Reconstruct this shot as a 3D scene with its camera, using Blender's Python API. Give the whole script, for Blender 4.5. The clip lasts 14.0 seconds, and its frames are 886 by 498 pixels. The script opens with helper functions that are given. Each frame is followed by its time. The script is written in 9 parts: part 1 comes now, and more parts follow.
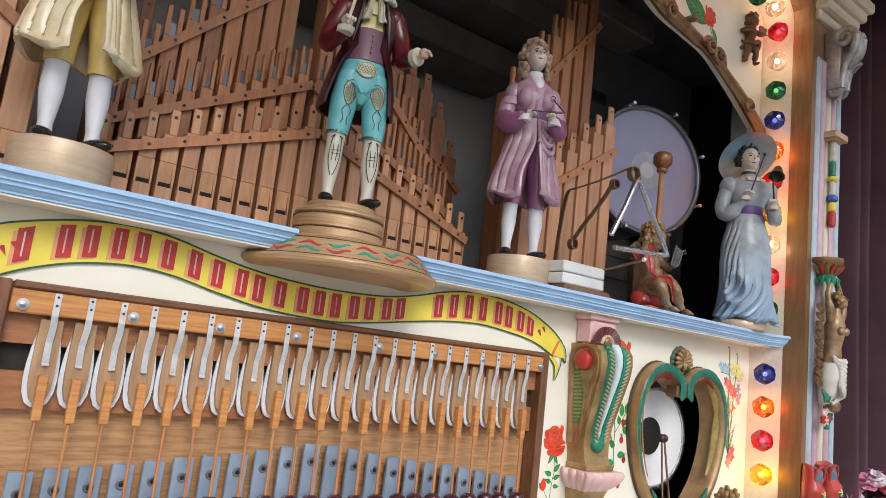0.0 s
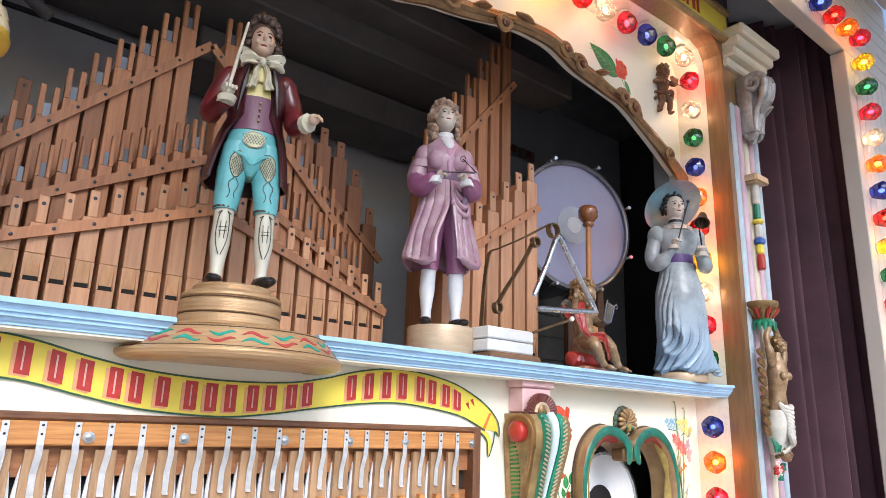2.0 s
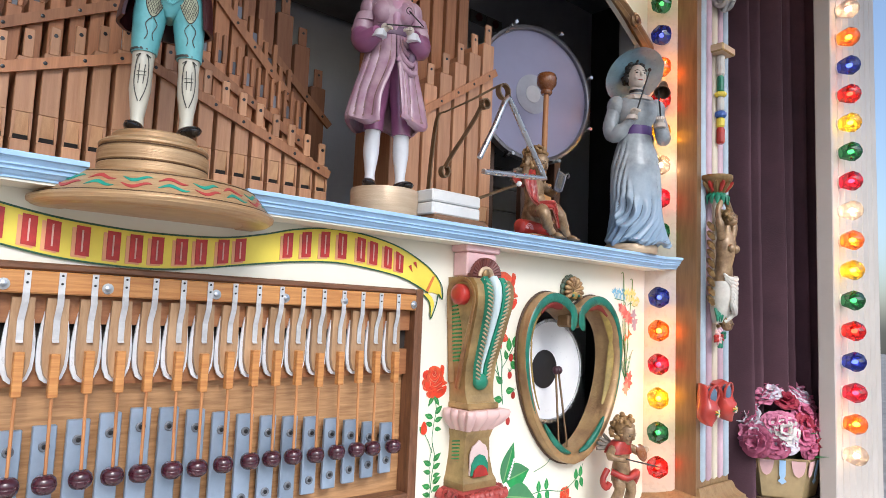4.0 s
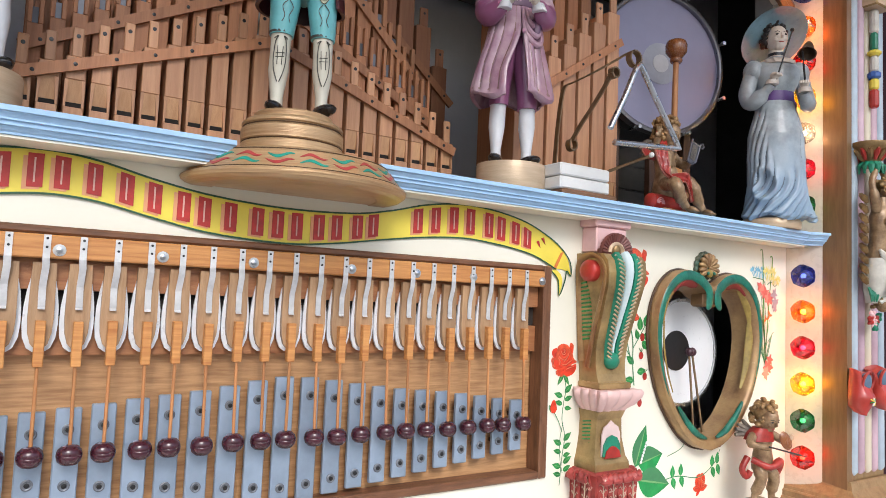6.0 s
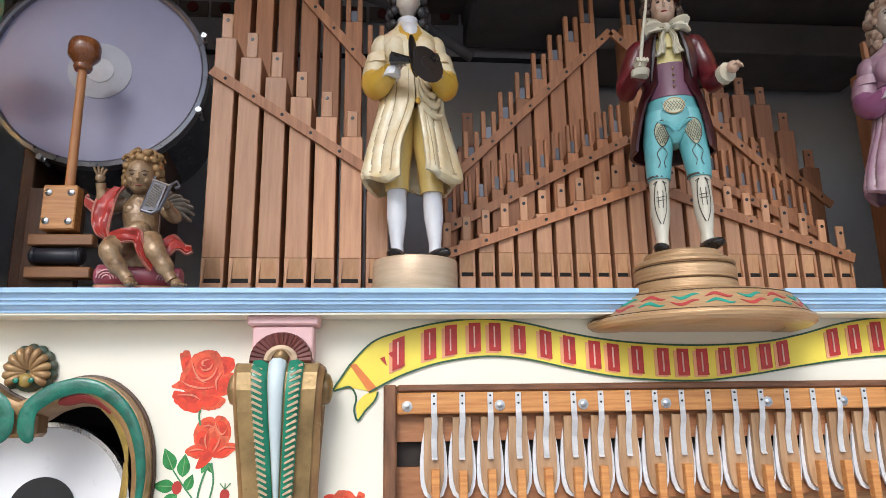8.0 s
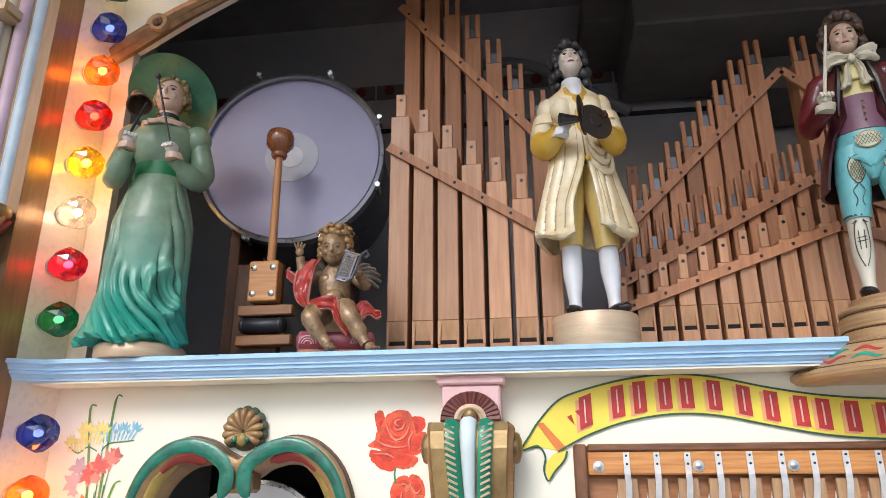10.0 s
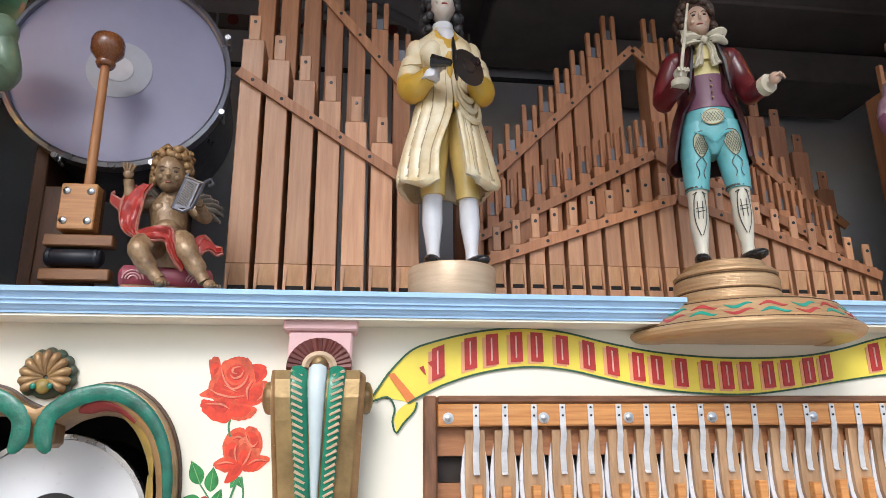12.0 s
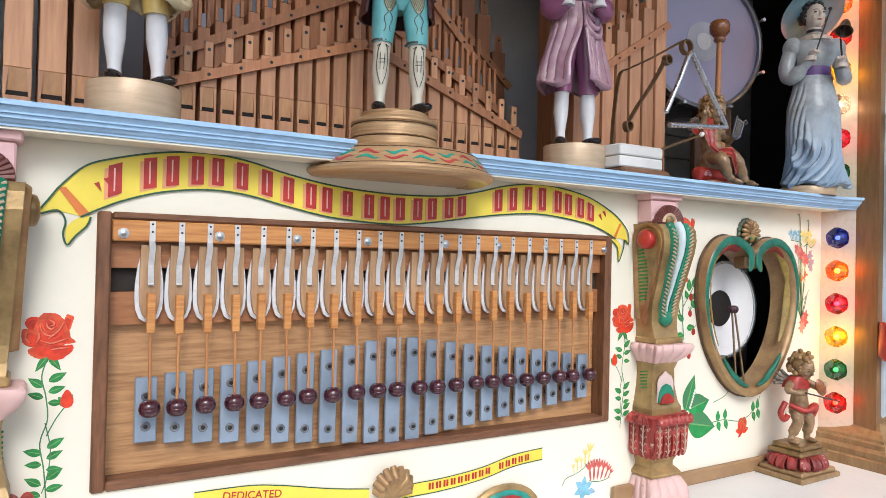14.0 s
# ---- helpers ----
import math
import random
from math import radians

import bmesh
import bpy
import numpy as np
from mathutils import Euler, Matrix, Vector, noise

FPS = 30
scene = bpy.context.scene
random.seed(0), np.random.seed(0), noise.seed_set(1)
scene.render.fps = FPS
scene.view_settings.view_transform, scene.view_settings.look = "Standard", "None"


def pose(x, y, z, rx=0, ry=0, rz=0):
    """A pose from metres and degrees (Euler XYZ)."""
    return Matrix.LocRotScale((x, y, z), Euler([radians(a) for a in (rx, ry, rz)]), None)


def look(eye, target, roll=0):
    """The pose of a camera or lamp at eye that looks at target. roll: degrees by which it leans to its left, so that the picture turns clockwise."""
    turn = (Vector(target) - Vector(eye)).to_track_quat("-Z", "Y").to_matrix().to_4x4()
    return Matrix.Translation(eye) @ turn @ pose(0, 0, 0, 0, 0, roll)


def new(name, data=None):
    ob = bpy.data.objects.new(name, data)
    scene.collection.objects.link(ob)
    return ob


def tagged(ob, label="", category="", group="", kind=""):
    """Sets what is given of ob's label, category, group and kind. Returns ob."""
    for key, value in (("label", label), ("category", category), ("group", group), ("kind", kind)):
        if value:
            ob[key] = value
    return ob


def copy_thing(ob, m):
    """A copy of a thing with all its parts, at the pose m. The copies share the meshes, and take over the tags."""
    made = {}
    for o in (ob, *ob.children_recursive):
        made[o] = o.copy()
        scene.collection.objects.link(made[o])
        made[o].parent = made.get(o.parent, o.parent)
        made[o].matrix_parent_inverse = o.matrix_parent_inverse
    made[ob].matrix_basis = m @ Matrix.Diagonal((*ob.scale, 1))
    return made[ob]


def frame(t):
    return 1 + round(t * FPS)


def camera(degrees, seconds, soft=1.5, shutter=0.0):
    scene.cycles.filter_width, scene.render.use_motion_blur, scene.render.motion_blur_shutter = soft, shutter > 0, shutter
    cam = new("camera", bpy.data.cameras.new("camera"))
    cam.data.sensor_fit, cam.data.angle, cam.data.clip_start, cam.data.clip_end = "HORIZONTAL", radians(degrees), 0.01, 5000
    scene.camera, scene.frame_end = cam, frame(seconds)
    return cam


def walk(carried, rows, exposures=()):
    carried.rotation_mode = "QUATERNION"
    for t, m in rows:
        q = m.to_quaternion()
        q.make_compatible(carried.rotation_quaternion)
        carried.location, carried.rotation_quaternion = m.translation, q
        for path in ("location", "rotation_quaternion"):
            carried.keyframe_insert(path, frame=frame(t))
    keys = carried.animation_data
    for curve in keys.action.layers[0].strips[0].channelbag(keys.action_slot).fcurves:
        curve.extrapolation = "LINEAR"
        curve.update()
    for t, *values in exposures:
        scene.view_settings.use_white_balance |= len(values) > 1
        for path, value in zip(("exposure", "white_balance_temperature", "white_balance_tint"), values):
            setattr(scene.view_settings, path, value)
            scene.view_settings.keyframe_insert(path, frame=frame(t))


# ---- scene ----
cam = camera(65.6, 14.0, soft=0.6)
PATH = [
    (0, (-0.621, -1.134, 1.615), (0.548, 0.458, 1.931), 6.6),
    (0.5, (-0.594, -1.115, 1.628), (0.695, 0.356, 2.046), 3.8),
    (1, (-0.538, -1.116, 1.661), (0.652, 0.409, 2.168), 1.0),
    (1.5, (-0.504, -1.117, 1.658), (0.704, 0.378, 2.21), 1.7),
    (2, (-0.496, -1.119, 1.65), (0.736, 0.371, 2.159), 1.8),
    (2.5, (-0.481, -1.132, 1.645), (0.799, 0.34, 2.085), 1.1),
    (2.7, (-0.467, -1.133, 1.643), (0.868, 0.31, 2.01), 0.2),
    (4.8, (-0.406, -1.134, 1.582), (0.882, 0.39, 1.715), 1.9),
    (5, (-0.406, -1.128, 1.579), (0.865, 0.413, 1.694), 1.6),
    (5.5, (-0.409, -1.122, 1.568), (0.769, 0.489, 1.703), 2.0),
    (6, (-0.431, -1.096, 1.58), (0.649, 0.581, 1.724), 2.4),
    (6.4, (-0.459, -1.098, 1.597), (0.501, 0.639, 1.852), 0.5),
    (6.5, (-0.463, -1.099, 1.599), (0.455, 0.654, 1.887), 0.3),
    (7, (-0.475, -1.105, 1.616), (0.296, 0.702, 1.989), -0.2),
    (7.5, (-0.504, -1.112, 1.612), (-0.001, 0.775, 2.044), -0.8),
    (8, (-0.545, -1.118, 1.619), (-0.377, 0.823, 2.074), -0.8),
    (8.5, (-0.565, -1.13, 1.624), (-0.695, 0.797, 2.143), -0.8),
    (9, (-0.584, -1.137, 1.627), (-0.796, 0.751, 2.252), -0.9),
    (9.2, (-0.591, -1.137, 1.625), (-0.812, 0.746, 2.262), -0.8),
    (11.3, (-0.592, -1.095, 1.588), (-0.894, 0.792, 2.179), 0.3),
    (11.5, (-0.591, -1.082, 1.592), (-0.776, 0.826, 2.159), -0.2),
    (12, (-0.651, -1.061, 1.589), (-0.403, 0.848, 2.132), -0.5),
    (12.5, (-0.668, -1.072, 1.617), (-0.044, 0.804, 1.919), -1.2),
    (13, (-0.669, -1.063, 1.607), (0.306, 0.679, 1.732), -0.0),
    (13.5, (-0.649, -1.11, 1.599), (0.465, 0.549, 1.676), 1.1),
    (14, (-0.637, -1.191, 1.597), (0.397, 0.521, 1.623), 1.3),
]
LIGHT = [(0, 0.35, 6500, 10), (0.5, 0.58, 6450, 10), (1, 0.76, 6350, 10), (1.5, 0.88, 6250, 10), (2.7, 0.85, 6200, 10), (5, 0.56, 6350, 10), (6.5, 0.54, 6450, 10), (7.5, 0.7, 6450, 10), (8, 0.62, 6400, 10), (9, 0.66, 6400, 10), (11.5, 0.68, 6400, 10), (12.5, 0.62, 6400, 10), (13.5, 0.52, 6400, 10), (14, 0.46, 6400, 10)]
walk(cam, [(t, look(eye, target, roll)) for t, eye, target, roll in PATH], LIGHT)

# ---------------------------------------------------------------- world and light
world = bpy.data.worlds.new("world")
scene.world = world
world.use_nodes = True
wn = world.node_tree.nodes
sky = wn.new("ShaderNodeTexSky")
sky.sky_type = "NISHITA"
sky.sun_disc = False
sky.sun_elevation = radians(48)
sky.sun_rotation = radians(200)
sky.dust_density = 3.0
world.node_tree.links.new(sky.outputs[0], wn["Background"].inputs[0])
wn["Background"].inputs[1].default_value = 0.15
sun_data = bpy.data.lights.new("sun", "SUN")
sun_data.energy = 1.3
sun_data.angle = radians(25)
sun_data.color = (0.97, 0.985, 1.0)
sun = new("sun", sun_data)
sun.matrix_world = look((-1.2, -4.0, 4.2), (0, 0, 1.0))

# ---------------------------------------------------------------- materials
MATS = {}


def mat(name, col, rough=0.5, metal=0.0, var=0.18, scale=9.0, bump=0.12, bscale=70.0, coat=0.0,
        col2=None, grain=None, rnd=0.0, worn=None, worn_at=0.62):
    """A painted, wooden or metal surface: two scales of variation, fine relief, and worn spots."""
    if name in MATS:
        return MATS[name]
    m = bpy.data.materials.new(name)
    m.use_nodes = True
    nt = m.node_tree
    n, l = nt.nodes, nt.links
    b = n["Principled BSDF"]
    b.inputs["Roughness"].default_value = rough
    b.inputs["Metallic"].default_value = metal
    b.inputs["Coat Weight"].default_value = coat
    b.inputs["Coat Roughness"].default_value = 0.12
    tc = n.new("ShaderNodeTexCoord")
    mp = n.new("ShaderNodeMapping")
    l.new(tc.outputs["Object"], mp.inputs[0])
    if grain:
        mp.inputs["Scale"].default_value = grain
    info = n.new("ShaderNodeObjectInfo")
    off = n.new("ShaderNodeVectorMath")
    off.operation = "SCALE"
    off.inputs[0].default_value = (7.3, 3.1, 5.7)
    l.new(info.outputs["Random"], off.inputs["Scale"])
    l.new(off.outputs[0], mp.inputs["Location"])
    big = n.new("ShaderNodeTexNoise")
    big.inputs["Scale"].default_value = scale
    big.inputs["Detail"].default_value = 6.0
    big.inputs["Roughness"].default_value = 0.62
    l.new(mp.outputs[0], big.inputs["Vector"])
    fine = n.new("ShaderNodeTexNoise")
    fine.inputs["Scale"].default_value = bscale
    fine.inputs["Detail"].default_value = 3.0
    l.new(mp.outputs[0], fine.inputs["Vector"])
    ramp = n.new("ShaderNodeValToRGB")
    c2 = col2 or tuple(c * (1 - 1.6 * var) for c in col)
    ramp.color_ramp.elements[0].color = (*c2, 1)
    ramp.color_ramp.elements[0].position = 0.3
    ramp.color_ramp.elements[1].color = (*col, 1)
    ramp.color_ramp.elements[1].position = 0.68
    l.new(big.outputs["Fac"], ramp.inputs[0])
    out = ramp.outputs[0]
    if rnd:
        hsv = n.new("ShaderNodeHueSaturation")
        mr = n.new("ShaderNodeMapRange")
        mr.inputs["To Min"].default_value = 1 - rnd
        mr.inputs["To Max"].default_value = 1 + rnd
        l.new(info.outputs["Random"], mr.inputs["Value"])
        l.new(mr.outputs[0], hsv.inputs["Value"])
        l.new(out, hsv.inputs["Color"])
        out = hsv.outputs[0]
    if worn:
        wr = n.new("ShaderNodeTexNoise")
        wr.inputs["Scale"].default_value = 38.0
        wr.inputs["Detail"].default_value = 5.0
        wr.inputs["Roughness"].default_value = 0.7
        l.new(tc.outputs["Object"], wr.inputs["Vector"])
        wrr = n.new("ShaderNodeValToRGB")
        wrr.color_ramp.elements[0].position = worn_at
        wrr.color_ramp.elements[1].position = worn_at + 0.05
        l.new(wr.outputs["Fac"], wrr.inputs[0])
        mix = n.new("ShaderNodeMix")
        mix.data_type = "RGBA"
        l.new(wrr.outputs[0], mix.inputs["Factor"])
        l.new(out, mix.inputs["A"])
        mix.inputs["B"].default_value = (*worn, 1)
        out = mix.outputs["Result"]
    l.new(out, b.inputs["Base Color"])
    rr = n.new("ShaderNodeMapRange")
    rr.inputs["To Min"].default_value = max(0.03, rough - 0.1)
    rr.inputs["To Max"].default_value = min(1.0, rough + 0.12)
    l.new(fine.outputs["Fac"], rr.inputs["Value"])
    l.new(rr.outputs[0], b.inputs["Roughness"])
    if bump:
        bp = n.new("ShaderNodeBump")
        bp.inputs["Strength"].default_value = bump
        bp.inputs["Distance"].default_value = 0.004
        l.new(fine.outputs["Fac"], bp.inputs["Height"])
        l.new(bp.outputs[0], b.inputs["Normal"])
    MATS[name] = m
    return m


cream = mat("cream_paint", (0.83, 0.8, 0.68), 0.42, var=0.05, scale=3.5, bump=0.06, bscale=90)
cream_old = mat("cream_trim", (0.72, 0.66, 0.52), 0.45, var=0.1, scale=6)
blue = mat("pale_blue_paint", (0.4, 0.63, 0.9), 0.38, var=0.1, scale=14, worn=(0.6, 0.66, 0.7), worn_at=0.7)
pink = mat("pink_paint", (0.78, 0.5, 0.5), 0.55, var=0.1, scale=20, worn=(0.74, 0.62, 0.42), worn_at=0.66)
gold = mat("gold_paint", (0.5, 0.335, 0.145), 0.4, 0.4, var=0.4, scale=14, bump=0.25, bscale=120, worn=(0.2, 0.12, 0.06), worn_at=0.68)
gold_pale = mat("pale_gold_paint", (0.62, 0.47, 0.32), 0.34, 0.2, var=0.14, scale=9, bump=0.12, grain=(1.2, 1.2, 14), col2=(0.5, 0.36, 0.23))
bronze = mat("bronzed_paint", (0.36, 0.23, 0.1), 0.38, 0.5, var=0.35, scale=30, bump=0.25, bscale=120)
green = mat("emerald_paint", (0.015, 0.26, 0.15), 0.35, var=0.3, scale=26, coat=0.3)
darkgreen = mat("leaf_green_paint", (0.03, 0.3, 0.07), 0.45, var=0.35, scale=60)
teal = mat("teal_paint", (0.02, 0.33, 0.27), 0.35, var=0.3, scale=26, coat=0.3)
red = mat("red_paint", (0.5, 0.035, 0.025), 0.4, var=0.3, scale=26, coat=0.2)
rose_red = mat("rose_red_paint", (0.8, 0.055, 0.018), 0.5, var=0.25, scale=70)
rose_light = mat("rose_light_paint", (0.86, 0.17, 0.075), 0.5, var=0.3, scale=90)
rose_deep = mat("rose_deep_paint", (0.52, 0.025, 0.01), 0.5, var=0.25, scale=80)
yellow = mat("banner_yellow_paint", (0.86, 0.7, 0.09), 0.42, var=0.08, scale=12, bump=0.05)
letter_red = mat("letter_red_paint", (0.55, 0.035, 0.03), 0.42, var=0.25, scale=60)
letter_pink = mat("letter_shadow_paint", (0.8, 0.38, 0.2), 0.45, var=0.1)
line_green = mat("line_dark_green_paint", (0.02, 0.1, 0.05), 0.45, var=0.2)
white = mat("white_paint", (0.78, 0.78, 0.76), 0.4, var=0.08, scale=12)
offwhite = mat("aged_white_paint", (0.68, 0.66, 0.6), 0.4, var=0.2, scale=30)
black = mat("black_paint", (0.012, 0.012, 0.014), 0.35, var=0.2, coat=0.2)
dark = mat("grey_interior_paint", (0.42, 0.415, 0.42), 0.7, var=0.25, scale=4)
backing_dark = mat("dark_backing_board", (0.06, 0.06, 0.065), 0.7, var=0.3, scale=4)
darkwood = mat("dark_stained_wood", (0.1, 0.045, 0.022), 0.5, col2=(0.05, 0.022, 0.012), grain=(9, 9, 1.2), scale=9)
framewood = mat("brown_frame_wood", (0.23, 0.1, 0.048), 0.45, col2=(0.09, 0.038, 0.018), grain=(10, 10, 1.5), scale=10)
framewood_h = mat("brown_frame_wood_level", (0.23, 0.1, 0.048), 0.45, col2=(0.09, 0.038, 0.018), grain=(1.5, 10, 10), scale=10)
pipewood = mat("pipe_pine", (0.5, 0.225, 0.105), 0.5, col2=(0.33, 0.135, 0.06), grain=(14, 14, 0.9), scale=7, rnd=0.2, bump=0.1)
pipewood_pale = mat("pipe_pine_pale", (0.6, 0.32, 0.17), 0.46, col2=(0.43, 0.2, 0.1), grain=(14, 14, 0.9), scale=7, rnd=0.16, bump=0.1, coat=0.1)
# Darker copy of the pine, with the shade at the back painted in.
pipewood_shade = mat("pipe_pine_shaded", (0.36, 0.16, 0.08), 0.55, col2=(0.25, 0.1, 0.05), grain=(14, 14, 0.9), scale=7, rnd=0.2)
capwood = mat("pipe_cap_pine", (0.62, 0.36, 0.19), 0.5, col2=(0.48, 0.25, 0.12), grain=(12, 12, 2), scale=8, rnd=0.12)
railwood = mat("orange_pine", (0.64, 0.31, 0.1), 0.42, col2=(0.42, 0.15, 0.04), grain=(1.2, 12, 22), scale=8, coat=0.15)
plywood = mat("varnished_plywood", (0.56, 0.32, 0.15), 0.42, col2=(0.31, 0.15, 0.062), grain=(3.5, 8, 44), scale=4, coat=0.2)
dowelwood = mat("dowel_wood", (0.52, 0.24, 0.09), 0.45, col2=(0.4, 0.16, 0.06), grain=(12, 12, 2), scale=9, rnd=0.12)
steel = mat("steel", (0.62, 0.63, 0.65), 0.28, 1.0, var=0.12, scale=30, bump=0.05)
strip_metal = mat("aluminium_strip", (0.78, 0.78, 0.79), 0.38, 0.45, var=0.18, scale=50, worn=(0.3, 0.26, 0.22), worn_at=0.7)
bluesteel = mat("glockenspiel_steel", (0.36, 0.45, 0.57), 0.36, 0.45, var=0.14, scale=16, rnd=0.08, bump=0.08, worn=(0.2, 0.22, 0.25), worn_at=0.72)
purple = mat("mallet_plum", (0.06, 0.012, 0.022), 0.25, var=0.2, coat=0.5)
plate_pale = mat("pale_metal_plate", (0.78, 0.8, 0.84), 0.3, 0.1, var=0.12, scale=30)
brown_metal = mat("bronze_strap", (0.3, 0.2, 0.11), 0.4, 0.7, var=0.25, scale=30)
drumskin = mat("drum_head", (0.33, 0.325, 0.48), 0.38, var=0.12, scale=3, bump=0.02)
drumwhite = mat("white_drum_head", (0.9, 0.91, 0.93), 0.3, var=0.05, scale=4, bump=0.02)
velvet = mat("maroon_velvet", (0.08, 0.03, 0.045), 0.8, col2=(0.045, 0.016, 0.026), scale=5, bump=0.15, bscale=220)
velvet.node_tree.nodes["Principled BSDF"].inputs["Sheen Weight"].default_value = 0.22
wallgrey = mat("grey_wall_board", (0.72, 0.72, 0.74), 0.6, var=0.12, scale=2.5)
boards = mat("white_tongue_board", (0.52, 0.48, 0.44), 0.5, var=0.08, scale=5)
shelfwhite = mat("white_shelf", (0.78, 0.78, 0.77), 0.35, var=0.06, scale=4)
# Unseen ground, kept pale so that it bounces light up into the organ.
bounce_ground = mat("pale_bounce_ground", (0.27, 0.26, 0.245), 0.9, var=0.3, scale=3, bump=0.5, bscale=140)
mallet_wood = mat("turned_wood", (0.3, 0.11, 0.035), 0.25, col2=(0.2, 0.06, 0.02), grain=(8, 8, 2), scale=8, coat=0.6)



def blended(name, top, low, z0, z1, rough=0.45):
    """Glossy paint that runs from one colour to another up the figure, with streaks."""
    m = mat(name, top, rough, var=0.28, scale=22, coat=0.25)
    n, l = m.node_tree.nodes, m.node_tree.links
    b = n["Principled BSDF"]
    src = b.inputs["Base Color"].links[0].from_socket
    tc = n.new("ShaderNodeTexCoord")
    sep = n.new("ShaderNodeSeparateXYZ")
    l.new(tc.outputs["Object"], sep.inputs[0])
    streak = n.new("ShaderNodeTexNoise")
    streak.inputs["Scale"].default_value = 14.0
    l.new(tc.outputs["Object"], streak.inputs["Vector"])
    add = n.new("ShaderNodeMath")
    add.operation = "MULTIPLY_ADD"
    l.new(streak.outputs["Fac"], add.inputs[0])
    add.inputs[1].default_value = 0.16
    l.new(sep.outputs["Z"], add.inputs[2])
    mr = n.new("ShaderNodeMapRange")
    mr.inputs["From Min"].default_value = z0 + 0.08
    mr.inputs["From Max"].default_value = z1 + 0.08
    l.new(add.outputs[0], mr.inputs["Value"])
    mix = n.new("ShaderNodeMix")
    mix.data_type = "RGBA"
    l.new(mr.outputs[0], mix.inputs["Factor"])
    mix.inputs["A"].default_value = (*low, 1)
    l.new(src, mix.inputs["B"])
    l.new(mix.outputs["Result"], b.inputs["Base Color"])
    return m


# ---------------------------------------------------------------- mesh helpers


def part(name, bm, material, parent=None, label="", smooth=False):
    """Links a bmesh as one mesh object, under a thing or a part."""
    me = bpy.data.meshes.new(name)
    bmesh.ops.recalc_face_normals(bm, faces=bm.faces)
    for f in bm.faces:
        f.smooth = smooth
    bm.to_mesh(me)
    bm.free()
    for m in (material if isinstance(material, (list, tuple)) else [material]):
        me.materials.append(m)
    if smooth:
        me.set_sharp_from_angle(angle=radians(50))
    ob = new(name, me)
    if parent is not None:
        ob.parent = parent
    if label:
        ob["label"] = label
    return ob


def thing(name, label, category, group="", kind="", at=None):
    """An Empty that parents the parts of a thing."""
    ob = new(name)
    if at is not None:
        ob.matrix_world = at
    return tagged(ob, label, category, group, kind)


def box(bm, x0, x1, y0, y1, z0, z1, mi=0, bev=0.0):
    r = bmesh.ops.create_cube(bm, size=1.0)
    vs = r["verts"]
    bmesh.ops.scale(bm, vec=(x1 - x0, y1 - y0, z1 - z0), verts=vs)
    bmesh.ops.translate(bm, vec=((x0 + x1) / 2, (y0 + y1) / 2, (z0 + z1) / 2), verts=vs)
    fs = {f for v in vs for f in v.link_faces}
    for f in fs:
        f.material_index = mi
    if bev:
        es = list({e for v in vs for e in v.link_edges})
        bmesh.ops.bevel(bm, geom=es, offset=bev, segments=1, affect="EDGES", profile=0.5)
    return vs


def ball(bm, c, r, mi=0, rot=None, seg=12, rings=8):
    """An ellipsoid."""
    m = Matrix.Translation(c)
    if rot is not None:
        m = m @ rot.to_4x4()
    rx, ry, rz = r if isinstance(r, (tuple, list)) else (r, r, r)
    top, bot = bm.verts.new(m @ Vector((0, 0, rz))), bm.verts.new(m @ Vector((0, 0, -rz)))
    rows = []
    for j in range(1, rings):
        e = math.pi * j / rings
        k, h = math.sin(e), math.cos(e) * rz
        rows.append([bm.verts.new(m @ Vector((rx * k * math.cos(2 * math.pi * i / seg), ry * k * math.sin(2 * math.pi * i / seg), h))) for i in range(seg)])
    fs = []
    for i in range(seg):
        j = (i + 1) % seg
        fs.append(bm.faces.new((top, rows[0][i], rows[0][j])))
        fs.append(bm.faces.new((bot, rows[-1][j], rows[-1][i])))
        for p, q in zip(rows, rows[1:]):
            fs.append(bm.faces.new((p[i], q[i], q[j], p[j])))
    for f in fs:
        f.material_index = mi
        f.smooth = True


def rings(bm, loops, mi=0, closed=True, caps=True, wrap=False):
    """Skins a list of rings of points."""
    rows = [[bm.verts.new(p) for p in lp] for lp in loops]
    n = len(rows[0])
    pairs = list(zip(rows, rows[1:]))
    if wrap:
        pairs.append((rows[-1], rows[0]))
    for a, b in pairs:
        for i in range(n if closed else n - 1):
            j = (i + 1) % n
            f = bm.faces.new((a[i], a[j], b[j], b[i]))
            f.material_index = mi
            f.smooth = True
    if caps and closed and not wrap:
        for r in (rows[0], rows[-1]):
            f = bm.faces.new(r)
            f.material_index = mi
    return rows


def tube(bm, pts, rad, mi=0, seg=8, caps=True, flat=1.0):
    """A round rod along points; rad is one radius or one for each point."""
    pts = [Vector(p) for p in pts]
    rad = rad if isinstance(rad, (list, tuple)) else [rad] * len(pts)
    loops = []
    up = Vector((0.13, 0.21, 0.97))
    for i, p in enumerate(pts):
        d = (pts[min(i + 1, len(pts) - 1)] - pts[max(i - 1, 0)]).normalized()
        u = up - d * up.dot(d)
        if u.length < 1e-3:
            u = Vector((1, 0, 0)) - d * d.x
        u.normalize()
        up = u
        v = d.cross(u)
        loops.append([p + rad[i] * (math.cos(a) * u * flat + math.sin(a) * v) for a in (2 * math.pi * k / seg for k in range(seg))])
    return rings(bm, loops, mi, True, caps)


